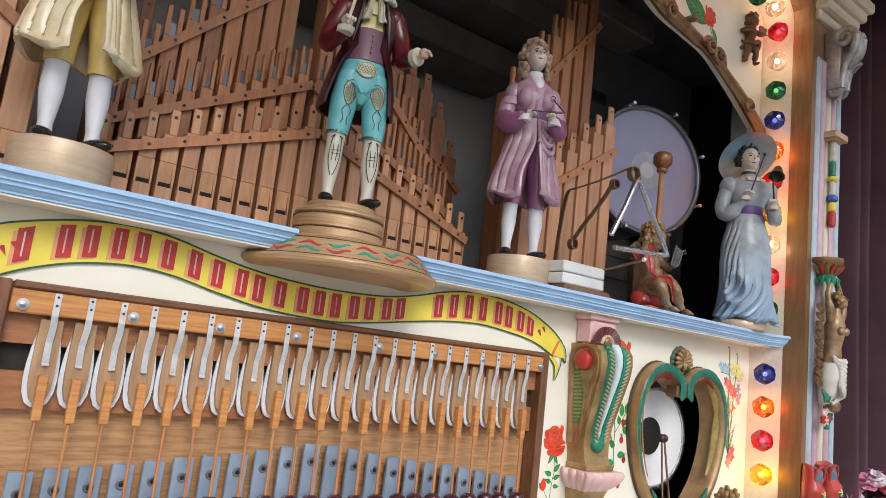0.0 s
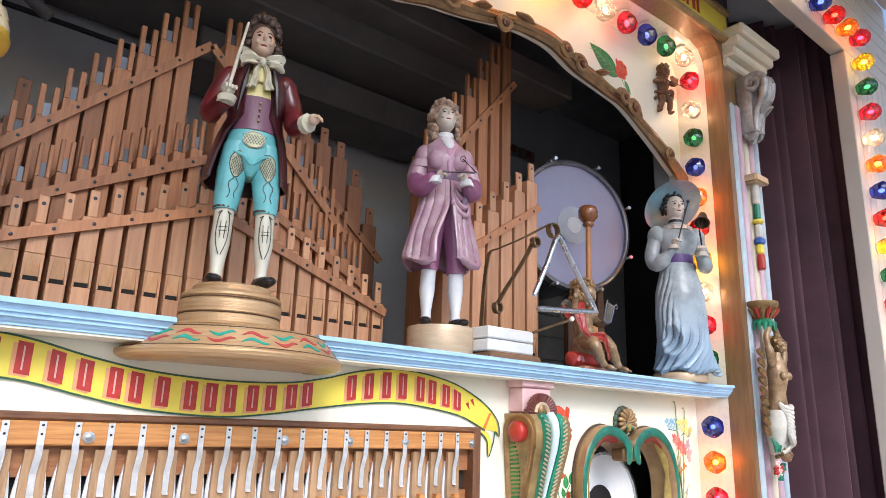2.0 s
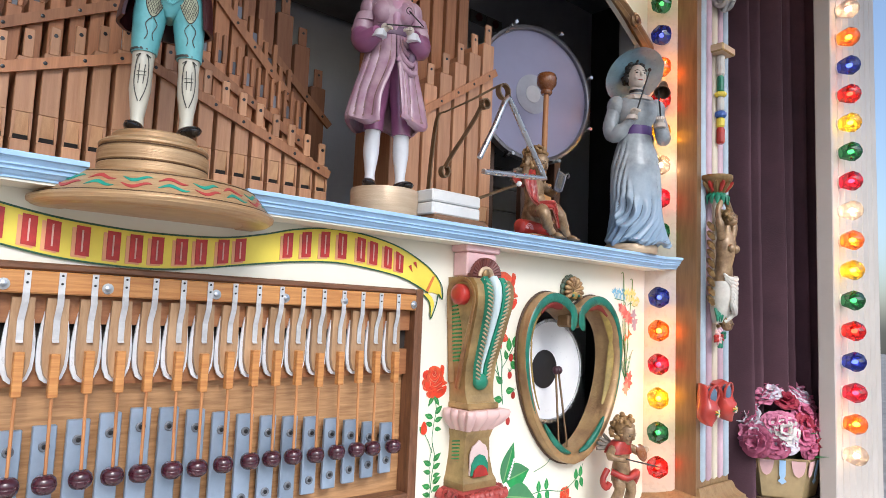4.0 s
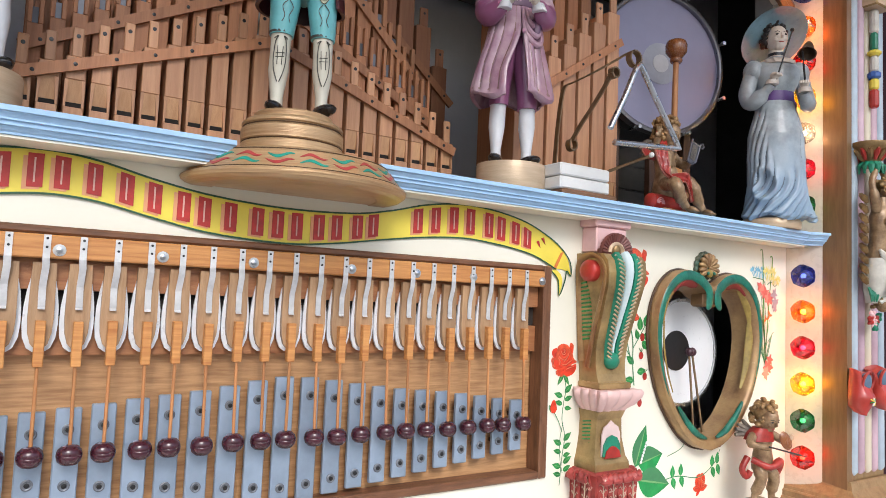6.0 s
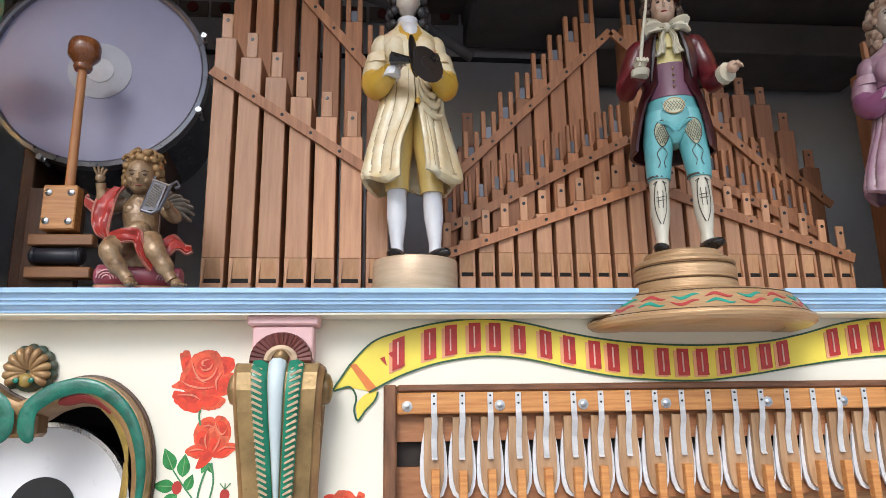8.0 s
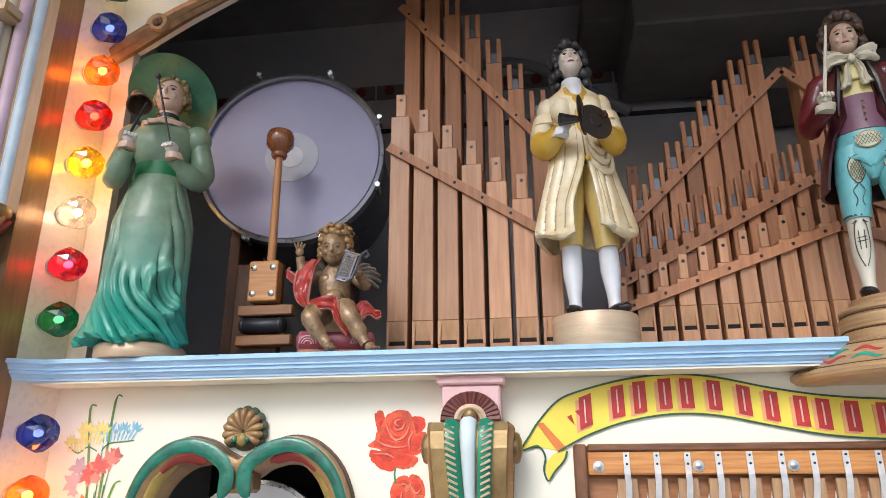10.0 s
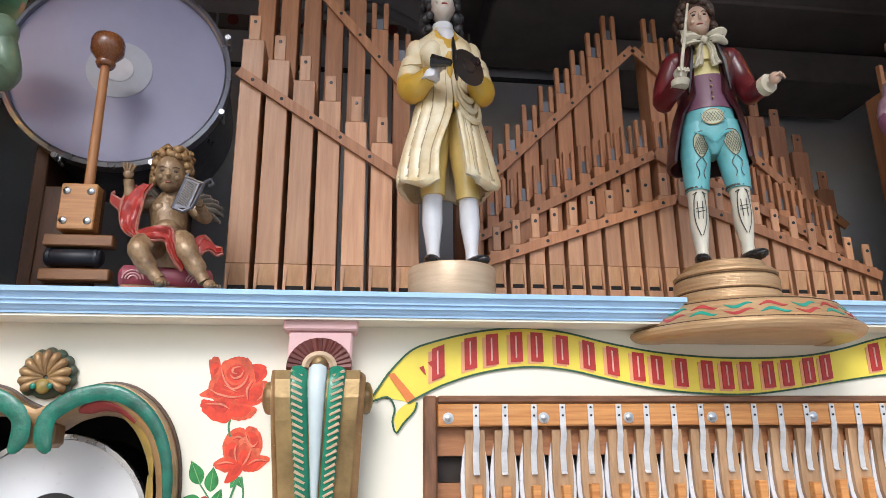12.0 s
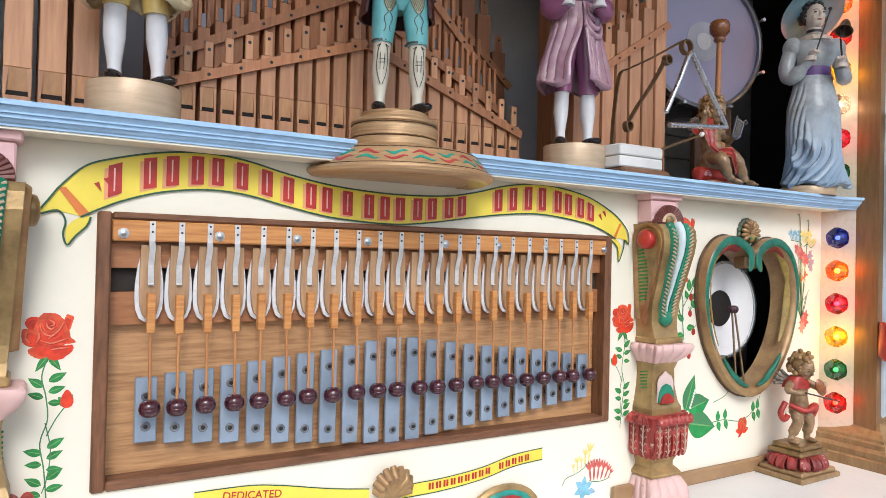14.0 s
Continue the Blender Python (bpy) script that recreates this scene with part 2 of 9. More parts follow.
def lathe(bm, prof, c=(0, 0, 0), seg=24, mi=0, rot=None, caps=True):
    """Turns a profile of (radius, height) round z."""
    m = Matrix.Translation(c) @ (rot.to_4x4() if rot is not None else Matrix())
    loops = [[m @ Vector((r * math.cos(a), r * math.sin(a), h)) for a in (2 * math.pi * k / seg for k in range(seg))] for r, h in prof]
    return rings(bm, loops, mi, True, caps)


def spline(pts, n=8):
    """A smooth line through points (Catmull-Rom)."""
    pts = [Vector(p) for p in pts]
    out = []
    for i in range(len(pts) - 1):
        p0, p1, p2, p3 = pts[max(i - 1, 0)], pts[i], pts[i + 1], pts[min(i + 2, len(pts) - 1)]
        for k in range(n):
            t = k / n
            out.append(0.5 * (2 * p1 + (p2 - p0) * t + (2 * p0 - 5 * p1 + 4 * p2 - p3) * t * t + (3 * p1 - p0 - 3 * p2 + p3) * t ** 3))
    return out + [pts[-1]]


def plate(bm, outer, holes, y0, y1, mi=0):
    """A flat board in the xz plane with holes, from y0 to y1. Loops are lists of (x, z)."""
    loops = [outer, *holes]
    fronts = []
    edges = []
    for lp in loops:
        vs = [bm.verts.new((x, y0, z)) for x, z in lp]
        fronts.append(vs)
        edges += [bm.edges.new((vs[i], vs[(i + 1) % len(vs)])) for i in range(len(vs))]
    fill = bmesh.ops.triangle_fill(bm, edges=edges, use_beauty=True, use_dissolve=False)
    faces = [f for f in fill["geom"] if isinstance(f, bmesh.types.BMFace)]
    back = {}
    for vs in fronts:
        for v in vs:
            back[v] = bm.verts.new((v.co.x, y1, v.co.z))
    for f in faces:
        f.material_index = mi
        g = bm.faces.new([back[v] for v in reversed(f.verts)])
        g.material_index = mi
    for vs in fronts:
        for i in range(len(vs)):
            a, b = vs[i], vs[(i + 1) % len(vs)]
            bm.faces.new((a, back[a], back[b], b)).material_index = mi


def poly(bm, pts, y, mi=0, thick=0.0015):
    """A thin painted shape in the xz plane, proud of y towards the front."""
    f = [bm.verts.new((x, y - thick, z)) for x, z in pts]
    b = [bm.verts.new((x, y, z)) for x, z in pts]
    face = bm.faces.new(f)
    face.material_index = mi
    for i in range(len(f)):
        j = (i + 1) % len(f)
        bm.faces.new((f[i], f[j], b[j], b[i])).material_index = mi
    bmesh.ops.triangulate(bm, faces=[face])


def stroke(bm, pts, w, y, mi=0, thick=0.0015):
    """A painted line of width w (one, or one for each point) in the xz plane."""
    pts = [Vector((p[0], p[1])) for p in pts]
    ws = w if isinstance(w, (list, tuple)) else [w] * len(pts)
    a, b = [], []
    for i, p in enumerate(pts):
        d = (pts[min(i + 1, len(pts) - 1)] - pts[max(i - 1, 0)]).normalized()
        nrm = Vector((-d.y, d.x)) * ws[i] / 2
        a.append(bm.verts.new((p.x + nrm.x, y - thick, p.y + nrm.y)))
        b.append(bm.verts.new((p.x - nrm.x, y - thick, p.y - nrm.y)))
    for i in range(len(pts) - 1):
        bm.faces.new((a[i], a[i + 1], b[i + 1], b[i])).material_index = mi


def thicken(bm, t):
    """Gives an open sheet its thickness."""
    bm.normal_update()
    bmesh.ops.solidify(bm, geom=bm.faces[:], thickness=t)


def rect(x0, x1, z0, z1):
    return [(x0, z0), (x1, z0), (x1, z1), (x0, z1)]


def B():
    return bmesh.new()


LEDGE = 1.80   # top of the stage ledge
SHELF = 1.03   # top of the white shelf
HEART = {-1: -1.083, 1: 1.056}  # middle of each heart opening
CEN = -0.01    # middle of the organ

# ---------------------------------------------------------------- setting
bm = B()
box(bm, -60, 60, -60, 60, -0.1, 0.0)
tagged(part("ground", bm, bounce_ground), "unseen pale grey ground that bounces light onto the organ", "ground", kind="structure")


HALF_HEART = [(0.0, 1.645), (0.022, 1.655), (0.05, 1.672), (0.09, 1.680), (0.13, 1.668), (0.165, 1.635), (0.185, 1.59), (0.192, 1.535), (0.187, 1.48), (0.172, 1.42), (0.145, 1.36), (0.10, 1.30), (0.05, 1.262), (0.0, 1.248)]


def heart_loop(s=1.0, cx=0.0, cz=1.475, n=56):
    """A broad heart outline about its middle."""
    h = n // 2
    line = spline(HALF_HEART, 8)
    half = [line[round(k * (len(line) - 1) / h)] for k in range(h + 1)]
    pts = [(p[0], p[1]) for p in half] + [(-p[0], p[1]) for p in reversed(half[1:-1])]
    return [(cx + s * x, cz + s * (z - cz)) for x, z in pts]


panel = tagged(new("front_panel"), "cream painted lower front of the organ with painted roses", "wall panel", kind="structure")
bm = B()
plate(bm, rect(CEN - 1.436, CEN + 1.436, SHELF, 1.768),
      [rect(-0.535, 0.535, 1.232, 1.645), [(x, z - 0.008) for x, z in heart_loop(0.925, HEART[-1])], [(x, z - 0.008) for x, z in heart_loop(0.965, HEART[1])]], 0.0, 0.025)
part("panel_board", bm, cream, panel)
bm = B()
for s in (-1, 1):
    box(bm, min(s * 0.56, CEN + s * 1.43), max(s * 0.56, CEN + s * 1.43), -0.018, -0.001, SHELF, SHELF + 0.035, bev=0.004)
part("skirting", bm, mat("brown_skirting", (0.33, 0.2, 0.1), 0.5), panel, "brown painted skirting strip")

# inside of the case: back wall, ceiling, ends and floor
bm = B()
box(bm, -2.4, 2.4, 0.9, 0.94, 0.9, 3.2)
tagged(part("wall_north", bm, wallgrey), "plain grey back wall inside the trailer", "wall", kind="structure")
bm = B()
for i in range(34):
    x = -1.7 + i * 0.1
    box(bm, x, x + 0.09, 0.888, 0.899, 2.845, 2.895, 0)
    lathe(bm, [(0.0005, 0), (0.018, 0.001), (0.018, 0.006), (0.0005, 0.007)], (x + 0.045, 0.885, 2.87), 8, 1, Euler((radians(90), 0, 0)).to_matrix())
tagged(part("frieze", bm, [mat("frieze_ground", (0.3, 0.27, 0.24), 0.6), mat("frieze_red", (0.25, 0.05, 0.05), 0.6)]),
       "narrow border of small red rosettes on the back wall", "border", kind="structure")
bm = B()
box(bm, -1.7, 1.7, 0.885, 0.899, 2.715, 2.725)
tagged(part("trim", bm, backing_dark), "thin dark joint strip on the back wall", "trim", kind="structure")
bm = B()
box(bm, -2.4, 2.4, 0.03, 0.94, 3.16, 3.2)
tagged(part("ceiling", bm, dark), "shaded grey boarded ceiling inside the trailer", "ceiling", kind="structure")
# Unseen end walls, set dark to cut the light bounced inside.
for nm, x in (("wall_west", -2.4), ("wall_east", 2.36)):
    bm = B()
    box(bm, x, x + 0.04, -0.3, 0.94, 0.0, 3.2)
    tagged(part(nm, bm, backing_dark), "unseen dark grey end wall that cuts bounced light", "wall", kind="structure")
bm = B()
box(bm, -1.6, 1.6, 0.026, 0.9, 1.75, LEDGE - 0.012)
tagged(part("stage_floor", bm, mat("stage_floor_paint", (0.12, 0.11, 0.1), 0.7)), "dark stage floor behind the blue ledge", "floor", kind="structure")
for x0, x1, y0, y1, z0, z1 in ((-0.3, 0.9, 0.45, 0.86, 2.74, 2.86), (-0.42, 1.25, 0.6, 0.88, 2.87, 2.97), (-0.15, 1.3, 0.34, 0.5, 2.82, 2.9), (0.05, 0.95, 0.62, 0.86, 2.62, 2.72)):
    bm = B()
    box(bm, x0, x1, y0, y1, z0, z1, bev=0.006)
    tagged(part("roof_beam", bm, mat("black_beam", (0.2, 0.18, 0.17), 0.7)), "dark wooden beam under the trailer roof", "beam", "roof beams", "structure")
bm = B()
for i in range(9):
    z = 1.83 + i * 0.085
    box(bm, 0.98, 1.62, 0.60, 0.62, z, z + 0.08, bev=0.003)
tagged(part("slat_screen", bm, mat("grey_white_slats", (0.42, 0.42, 0.4), 0.5)), "grey white boarded screen behind the drum", "screen", kind="structure")
bm = B()
tube(bm, spline([(-0.83, 0.6, 1.8), (-0.86, 0.6, 2.5), (-0.82, 0.62, 2.72), (-0.6, 0.65, 2.78), (-0.3, 0.66, 2.6)], 8), 0.016, seg=10)
tagged(part("air_hose", bm, mat("grey_hose", (0.25, 0.25, 0.26), 0.5), smooth=True), "grey flexible air hose behind the pipes", "hose")

# lower body under the shelf
bm = B()
box(bm, -2.4, 2.4, -0.38, 0.9, 0.35, SHELF - 0.03)
tagged(part("trailer_body", bm, mat("maroon_trailer", (0.2, 0.03, 0.03), 0.35)), "dark red trailer side below the organ", "trailer body", kind="structure")
bm = B()
box(bm, -2.4, 2.4, -0.46, 0.03, SHELF - 0.03, SHELF, bev=0.004)
tagged(part("shelf", bm, shelfwhite), "white shelf along the foot of the organ", "shelf", kind="structure")

# ledge: a pale blue moulding in two lengths with a gap for the turned stand
PROF = [(0.0, 1.800), (-0.0, 1.800), (-0.086, 1.800), (-0.088, 1.798), (-0.088, 1.7925), (-0.083, 1.7915), (-0.0815, 1.788), (-0.0795, 1.785), (-0.0795, 1.7825),
        (-0.0755, 1.7818), (-0.0755, 1.7765), (-0.0715, 1.7758), (-0.069, 1.7715), (-0.0655, 1.769), (-0.0655, 1.7662), (0.0, 1.7662)]


def ledge_len(xs):
    """The moulding along stations (x, dy, tilt): dy pushes the station forward."""
    bm = B()
    loops = []
    for x, dy, sl in xs:
        loops.append([(x + sl * (y + 0.0), y + (dy if y < -0.001 else 0), z) for y, z in PROF[1:]])
    rings(bm, loops)
    for f in bm.faces:
        f.smooth = False
    return bm


for s in (-1, 1):
    ob = part("ledge", ledge_len([(CEN + s * 0.12 - 0.02, 0, 0), (s * 0.6, 0, 0), (CEN + s * 1.40, 0, 0), (CEN + s * 1.49, -0.045, 0)]), blue)
    tagged(ob, "pale blue painted stage ledge with a stepped moulding", "ledge", "ledge lengths", "structure")
    bm = B()
    x0, x1 = sorted((CEN + s * 0.13, CEN + s * 1.44))
    box(bm, x0, x1, -0.063, -0.0008, 1.7625, 1.7658)
    tagged(part("ledge_soffit", bm, cream), "cream painted underside of the stage ledge", "trim", "ledge lengths", "structure")

# ---------------------------------------------------------------- jambs, splayed lamp strip, reveal, columns
# the surround: profile (offset outwards, y) swept along the opening
INNER = [(1.43, SHELF), (1.43, 2.80), (1.424, 2.84), (1.405, 2.866), (1.37, 2.877), (1.30, 2.878), (0.9, 2.866), (0.5, 2.848), (0.0, 2.84)]
PATH_IN = INNER + [(-x, z) for x, z in reversed(INNER[:-1])]


def outward(pts, d):
    """Offsets an open line by d to its left side, with mitres."""
    out = []
    for i, p in enumerate(pts):
        dirs = []
        if i:
            dirs.append((Vector(p) - Vector(pts[i - 1])).normalized())
        if i < len(pts) - 1:
            dirs.append((Vector(pts[i + 1]) - Vector(p)).normalized())
        ns = [Vector((q.y, -q.x)) for q in dirs]
        nn = sum(ns, Vector((0, 0))).normalized()
        k = d / max(0.5, nn.dot(ns[0]))
        out.append((p[0] + nn.x * k, p[1] + nn.y * k))
    return out


def sweep(prof, mi=0):
    bm = B()
    lines = [(outward(PATH_IN, o), y) for o, y in prof]
    loops = []
    for i in range(len(PATH_IN)):
        loops.append([(ln[i][0], y, ln[i][1]) for ln, y in lines])
    rings(bm, loops, mi, True, True)
    for f in bm.faces:
        f.smooth = False
    return bm


surround = tagged(new("surround"), "lamp lined surround of the organ front", "surround", kind="structure")
surround.location.x = CEN
part("lamp_strip", sweep([(0.0, -0.002), (0.022, -0.09), (0.06, -0.09), (0.06, 0.02), (0.0, 0.02)]), mat("lamp_strip_cream", (0.68, 0.62, 0.52), 0.28, var=0.05, coat=0.4), surround, "cream glossy strip set at a slant with coloured lamps")
part("reveal", sweep([(0.0225, -0.0905), (0.02, -0.155), (0.06, -0.155), (0.06, -0.0905)]),
     mat("bronze_reveal", (0.3, 0.17, 0.08), 0.34, 0.3, var=0.2, scale=10, bump=0.05, grain=(8, 8, 1)), surround, "glossy bronze reveal beside the lamps")

# upright flat beside the opening, above the ledge, and the arch board
RIM = [(1.432, 2.438), (1.38, 2.466), (1.30, 2.515), (1.238, 2.55), (1.126, 2.607), (1.05, 2.622), (0.978, 2.632), (0.889, 2.645), (0.8, 2.675), (0.703, 2.678), (0.62, 2.668), (0.537, 2.648),
       (0.46, 2.63), (0.372, 2.615), (0.273, 2.588), (0.2, 2.60), (0.1, 2.63), (0.0, 2.64)]
rimline = [tuple(p) for p in spline([(x, z) for x, z in RIM], 5)]
full = rimline + [(-x, z) for x, z in reversed(rimline[:-1])]
arch = tagged(new("arch_board"), "cream arch board over the stage with a carved gilt edge", "arch board", kind="structure")
arch.location.x = CEN
bm = B()
top_in = [(x, z + 0.004) for x, z in INNER[1:]]
plate(bm, full + [(-x, z) for x, z in top_in] + top_in[-2::-1], [], 0.0, 0.02)
part("arch_panel", bm, cream, arch)
for s in (-1, 1):
    bm = B()
    x0, x1 = sorted((CEN + s * 1.39, CEN + s * 1.4295))
    box(bm, x0, x1, 0.0, 0.02, LEDGE, 2.46)
    tagged(part("jamb_flat", bm, mat("lamp_strip_cream", (0.68, 0.62, 0.52))), "cream upright flat beside the stage opening", "jamb", "", "structure")
    bm = B()
    x0, x1 = sorted((CEN + s * 1.391, CEN + s * 1.411))
    box(bm, x0, x1, 0.021, 0.075, LEDGE, 2.7)
    tagged(part("jamb_return", bm, mat("grey_jamb", (0.3, 0.3, 0.3), 0.6)), "grey inner side of the stage opening", "jamb", "", "structure")


edge_gilt = mat("arch_edge_gilt", (0.36, 0.22, 0.1), 0.42, 0.35, var=0.4, scale=24, col2=(0.17, 0.09, 0.045), bump=0.3, bscale=120, worn=(0.5, 0.36, 0.18), worn_at=0.64)
edge_brown = mat("arch_edge_brown", (0.2, 0.075, 0.045), 0.45, 0.1, var=0.3, scale=30)


def rim_carving(s):
    """Half of the carved gilt edge: reeded bands with curls, leaves and small red buds."""
    bm = B()
    line = [(s * x, z) for x, z in rimline]
    for k, (dz, dy, r) in enumerate(((0.0, -0.006, 0.012), (0.013, -0.012, 0.012), (0.026, -0.006, 0.011))):
        tube(bm, [(x, dy - 0.004 * math.sin(i * 0.21), z + dz) for i, (x, z) in enumerate(line)],
             [r * (0.85 + 0.2 * math.sin(i * 0.21 + 0.5)) for i in range(len(line))], 0, 6)
    for (x, z, rr, d) in ((1.33, 2.505, 0.022, 1), (1.15, 2.602, 0.03, 1), (1.10, 2.622, 0.026, -1), (0.90, 2.652, 0.03, -1), (0.84, 2.672, 0.024, 1), (0.6, 2.648, 0.026, 1), (0.42, 2.64, 0.034, -1), (0.30, 2.605, 0.042, 1)):
        pts = []
        for k in range(22):
            a = k * 0.5
            q = rr * (1 - k / 26)
            pts.append((s * (x + d * q * math.cos(a)), -0.018 - 0.0006 * k, z + q * math.sin(a)))
        tube(bm, pts, [0.010 - 0.0003 * k for k in range(22)], 0, 6)
        ball(bm, (s * x, -0.03, z), 0.009, 1, seg=8, rings=6)
    for x, z, a in ((1.2, 2.592, 2.6), (0.98, 2.665, 0.4), (0.72, 2.70, 2.9), (0.5, 2.665, 0.5)):
        tube(bm, [(s * (x + 0.018 * k * math.cos(a)), -0.014, z + 0.018 * k * math.sin(a) * 0.6) for k in range(5)], [0.004, 0.014, 0.016, 0.011, 0.003], 2, 6, flat=0.5)
    return bm


for s in (-1, 1):
    part("carved_edge", rim_carving(s), [edge_gilt, edge_brown, edge_gilt], arch, "carved gilt scroll edge with brown buds", smooth=True)

# yellow name band over the arch (maker's name as plain bars)
band = tagged(new("name_band"), "yellow name band with red bars over the arch", "name band", kind="structure")
bm = B()
box(bm, -1.47, 1.47, -0.165, -0.115, 2.905, 3.0, 0)
tube(bm, [(-1.47, -0.165, 2.902), (1.47, -0.165, 2.902)], 0.014, 1, 8)
tube(bm, [(-1.47, -0.165, 3.003), (1.47, -0.165, 3.003)], 0.014, 1, 8)
part("band_board", bm, [yellow, gold], band)
bm = B()
for i in range(13):
    x = 1.28 - i * 0.062
    box(bm, x - 0.02, x - 0.006, -0.1675, -0.166, 2.931, 2.978)
    box(bm, x + 0.006, x + 0.018, -0.1675, -0.166, 2.931, 2.978)
part("band_bars", bm, letter_red, band)


column_gold = mat("column_gold_paint", (0.36, 0.24, 0.12), 0.42, 0.25, var=0.25, scale=9, grain=(6, 6, 1.5), bump=0.15, col2=(0.23, 0.14, 0.065))


def column(s):
    """An end pier: stepped base, fluted face in pastel stripes, scroll bracket and capital."""
    ob = thing("end_column", "tall cream column with pastel flutes and a stepped gilt base", "column", "end columns", "structure", pose(CEN + s * 1.557, -0.152, SHELF))
    lilac = mat("lilac_paint", (0.66, 0.47, 0.56), 0.45)
    paleblue = mat("pale_blue_flute", (0.5, 0.62, 0.72), 0.45)
    bm = B()
    box(bm, -0.095, 0.095, 0.0, 0.2, 0.12, 1.82, bev=0.004)
    part("shaft", bm, column_gold, ob)
    for k, (x, m) in enumerate(((-0.07, paleblue), (-0.035, lilac), (0.0, cream_old), (0.035, lilac), (0.07, paleblue))):
        bm = B()
        tube(bm, [(x, 0.004, 0.138), (x, 0.002, 0.145), (x, 0.002, 1.65), (x, 0.004, 1.66)], [0.008, 0.0135, 0.0135, 0.008], 0, 12)
        part("flute", bm, m, ob, smooth=True)
    for k, prof in enumerate((((0.158, 0.0), (0.158, 0.026), (0.153, 0.03)), ((0.15, 0.03), (0.15, 0.046), (0.146, 0.05), (0.14, 0.056)), ((0.138, 0.056), (0.138, 0.07), (0.134, 0.074)), ((0.132, 0.074), (0.13, 0.082), (0.118, 0.09), (0.107, 0.102), (0.102, 0.116), (0.0975, 0.122)))):
        bm = B()
        rings(bm, [[(-w, 0.076 - w * 0.86, z), (w, 0.076 - w * 0.86, z), (w, 0.19, z), (-w, 0.19, z)] for w, z in prof])
        part("base_step", bm, column_gold, ob)
    bm = B()
    for w, d, h0, h1 in ((0.105, 0.02, 1.78, 1.81), (0.12, 0.045, 1.81, 1.84), (0.14, 0.06, 1.84, 1.875), (0.16, 0.075, 1.875, 1.912)):
        box(bm, -0.1 if s > 0 else -w, w if s > 0 else 0.1, -d, 0.18, h0, h1, bev=0.006)
    part("capital", bm, cream_old, ob, "cream moulded capital")
    bm = B()
    silver = mat("silver_paint", (0.5, 0.5, 0.5), 0.35, 0.5, var=0.3, scale=40)
    for q in (-1, 1):
        top = [(q * (0.026 + 0.0), -0.06 - 0.034 * (1 - k / 22) * math.cos(0.55 * k), 1.725 + 0.034 * (1 - k / 22) * math.sin(0.55 * k)) for k in range(20)]
        tube(bm, top, [0.011 - 0.0002 * k for k in range(20)], 0, 8)
        foot = [(q * 0.018, -0.03 - 0.02 * (1 - k / 20) * math.cos(0.55 * k), 1.56 - 0.02 * (1 - k / 20) * math.sin(0.55 * k)) for k in range(18)]
        tube(bm, foot, [0.008 - 0.0002 * k for k in range(18)], 0, 8)
        tube(bm, spline([(q * 0.026, -0.094, 1.725), (q * 0.024, -0.088, 1.68), (q * 0.02, -0.06, 1.63), (q * 0.018, -0.05, 1.58), (q * 0.018, -0.05, 1.56)], 5), 0.011, 0, 8)
    tube(bm, spline([(0, -0.088, 1.73), (0, -0.09, 1.68), (0, -0.062, 1.63), (0, -0.046, 1.57), (0, -0.03, 1.53)], 5), [0.016] * 10 + [0.014] * 6 + [0.008] * 5, 0, 8)
    box(bm, -0.03, 0.03, -0.05, 0.0, 1.56, 1.76, 0, 0.004)
    for k in range(5):
        tube(bm, [(0, -0.1, 1.715 - 0.02 * k), (0.02, -0.094 + 0.006 * k, 1.70 - 0.02 * k)], [0.005, 0.003], 0, 6)
        tube(bm, [(0, -0.1, 1.715 - 0.02 * k), (-0.02, -0.094 + 0.006 * k, 1.70 - 0.02 * k)], [0.005, 0.003], 0, 6)
    part("scroll_bracket", bm, silver, ob, "carved silver scroll bracket", smooth=True)
    # turned drop with coloured rings
    bm = B()
    box(bm, -0.04, 0.04, -0.05, 0.0, 1.395, 1.42, 1, bev=0.004)
    for z0, z1, r, m in ((1.33, 1.395, 0.012, 2), (1.28, 1.33, 0.010, 3), (1.265, 1.28, 0.018, 4), (1.22, 1.265, 0.011, 2), (1.20, 1.22, 0.017, 5), (1.17, 1.2, 0.012, 4), (1.12, 1.17, 0.012, 6)):
        lathe(bm, [(r * 0.7, z0), (r, z0 + 0.005), (r, z1 - 0.005), (r * 0.7, z1)], (0, -0.022, 0), 10, m)
    part("turned_drop", bm, [gold, gold_pale, offwhite, green, yellow, mat("cobalt_paint", (0.05, 0.15, 0.5), 0.4), red], ob, "turned drop with coloured rings")
    return ob


for s in (-1, 1):
    column(s)

# ---------------------------------------------------------------- curtains and the outer opening of the trailer
for s in (-1, 1):
    bm = B()
    n = 150
    fr, bk = [], []
    for i in range(n + 1):
        u = i / n
        x = s * (1.60 + u * 0.46)
        y = 0.02 - u * 0.30 + 0.046 * math.sin(u * 58 + 1.2 * math.sin(u * 9)) + 0.018 * math.sin(u * 25 + 1)
        fr.append((x, y))
    loops = []
    for k in range(13):
        z = SHELF + k * (3.13 - SHELF) / 12
        w = 1.0 - 0.35 * k / 12
        loops.append([(x + 0.004 * math.sin(k + i * 0.3), 0.02 - (i / n) * 0.30 + (y - 0.02 + (i / n) * 0.30) * w, z) for i, (x, y) in enumerate(fr)])
    rings(bm, loops, 0, False, False)
    thicken(bm, 0.004)
    tagged(part("curtain", bm, velvet, smooth=True), "dark maroon velvet curtain hanging in deep folds", "curtain", "side curtains")

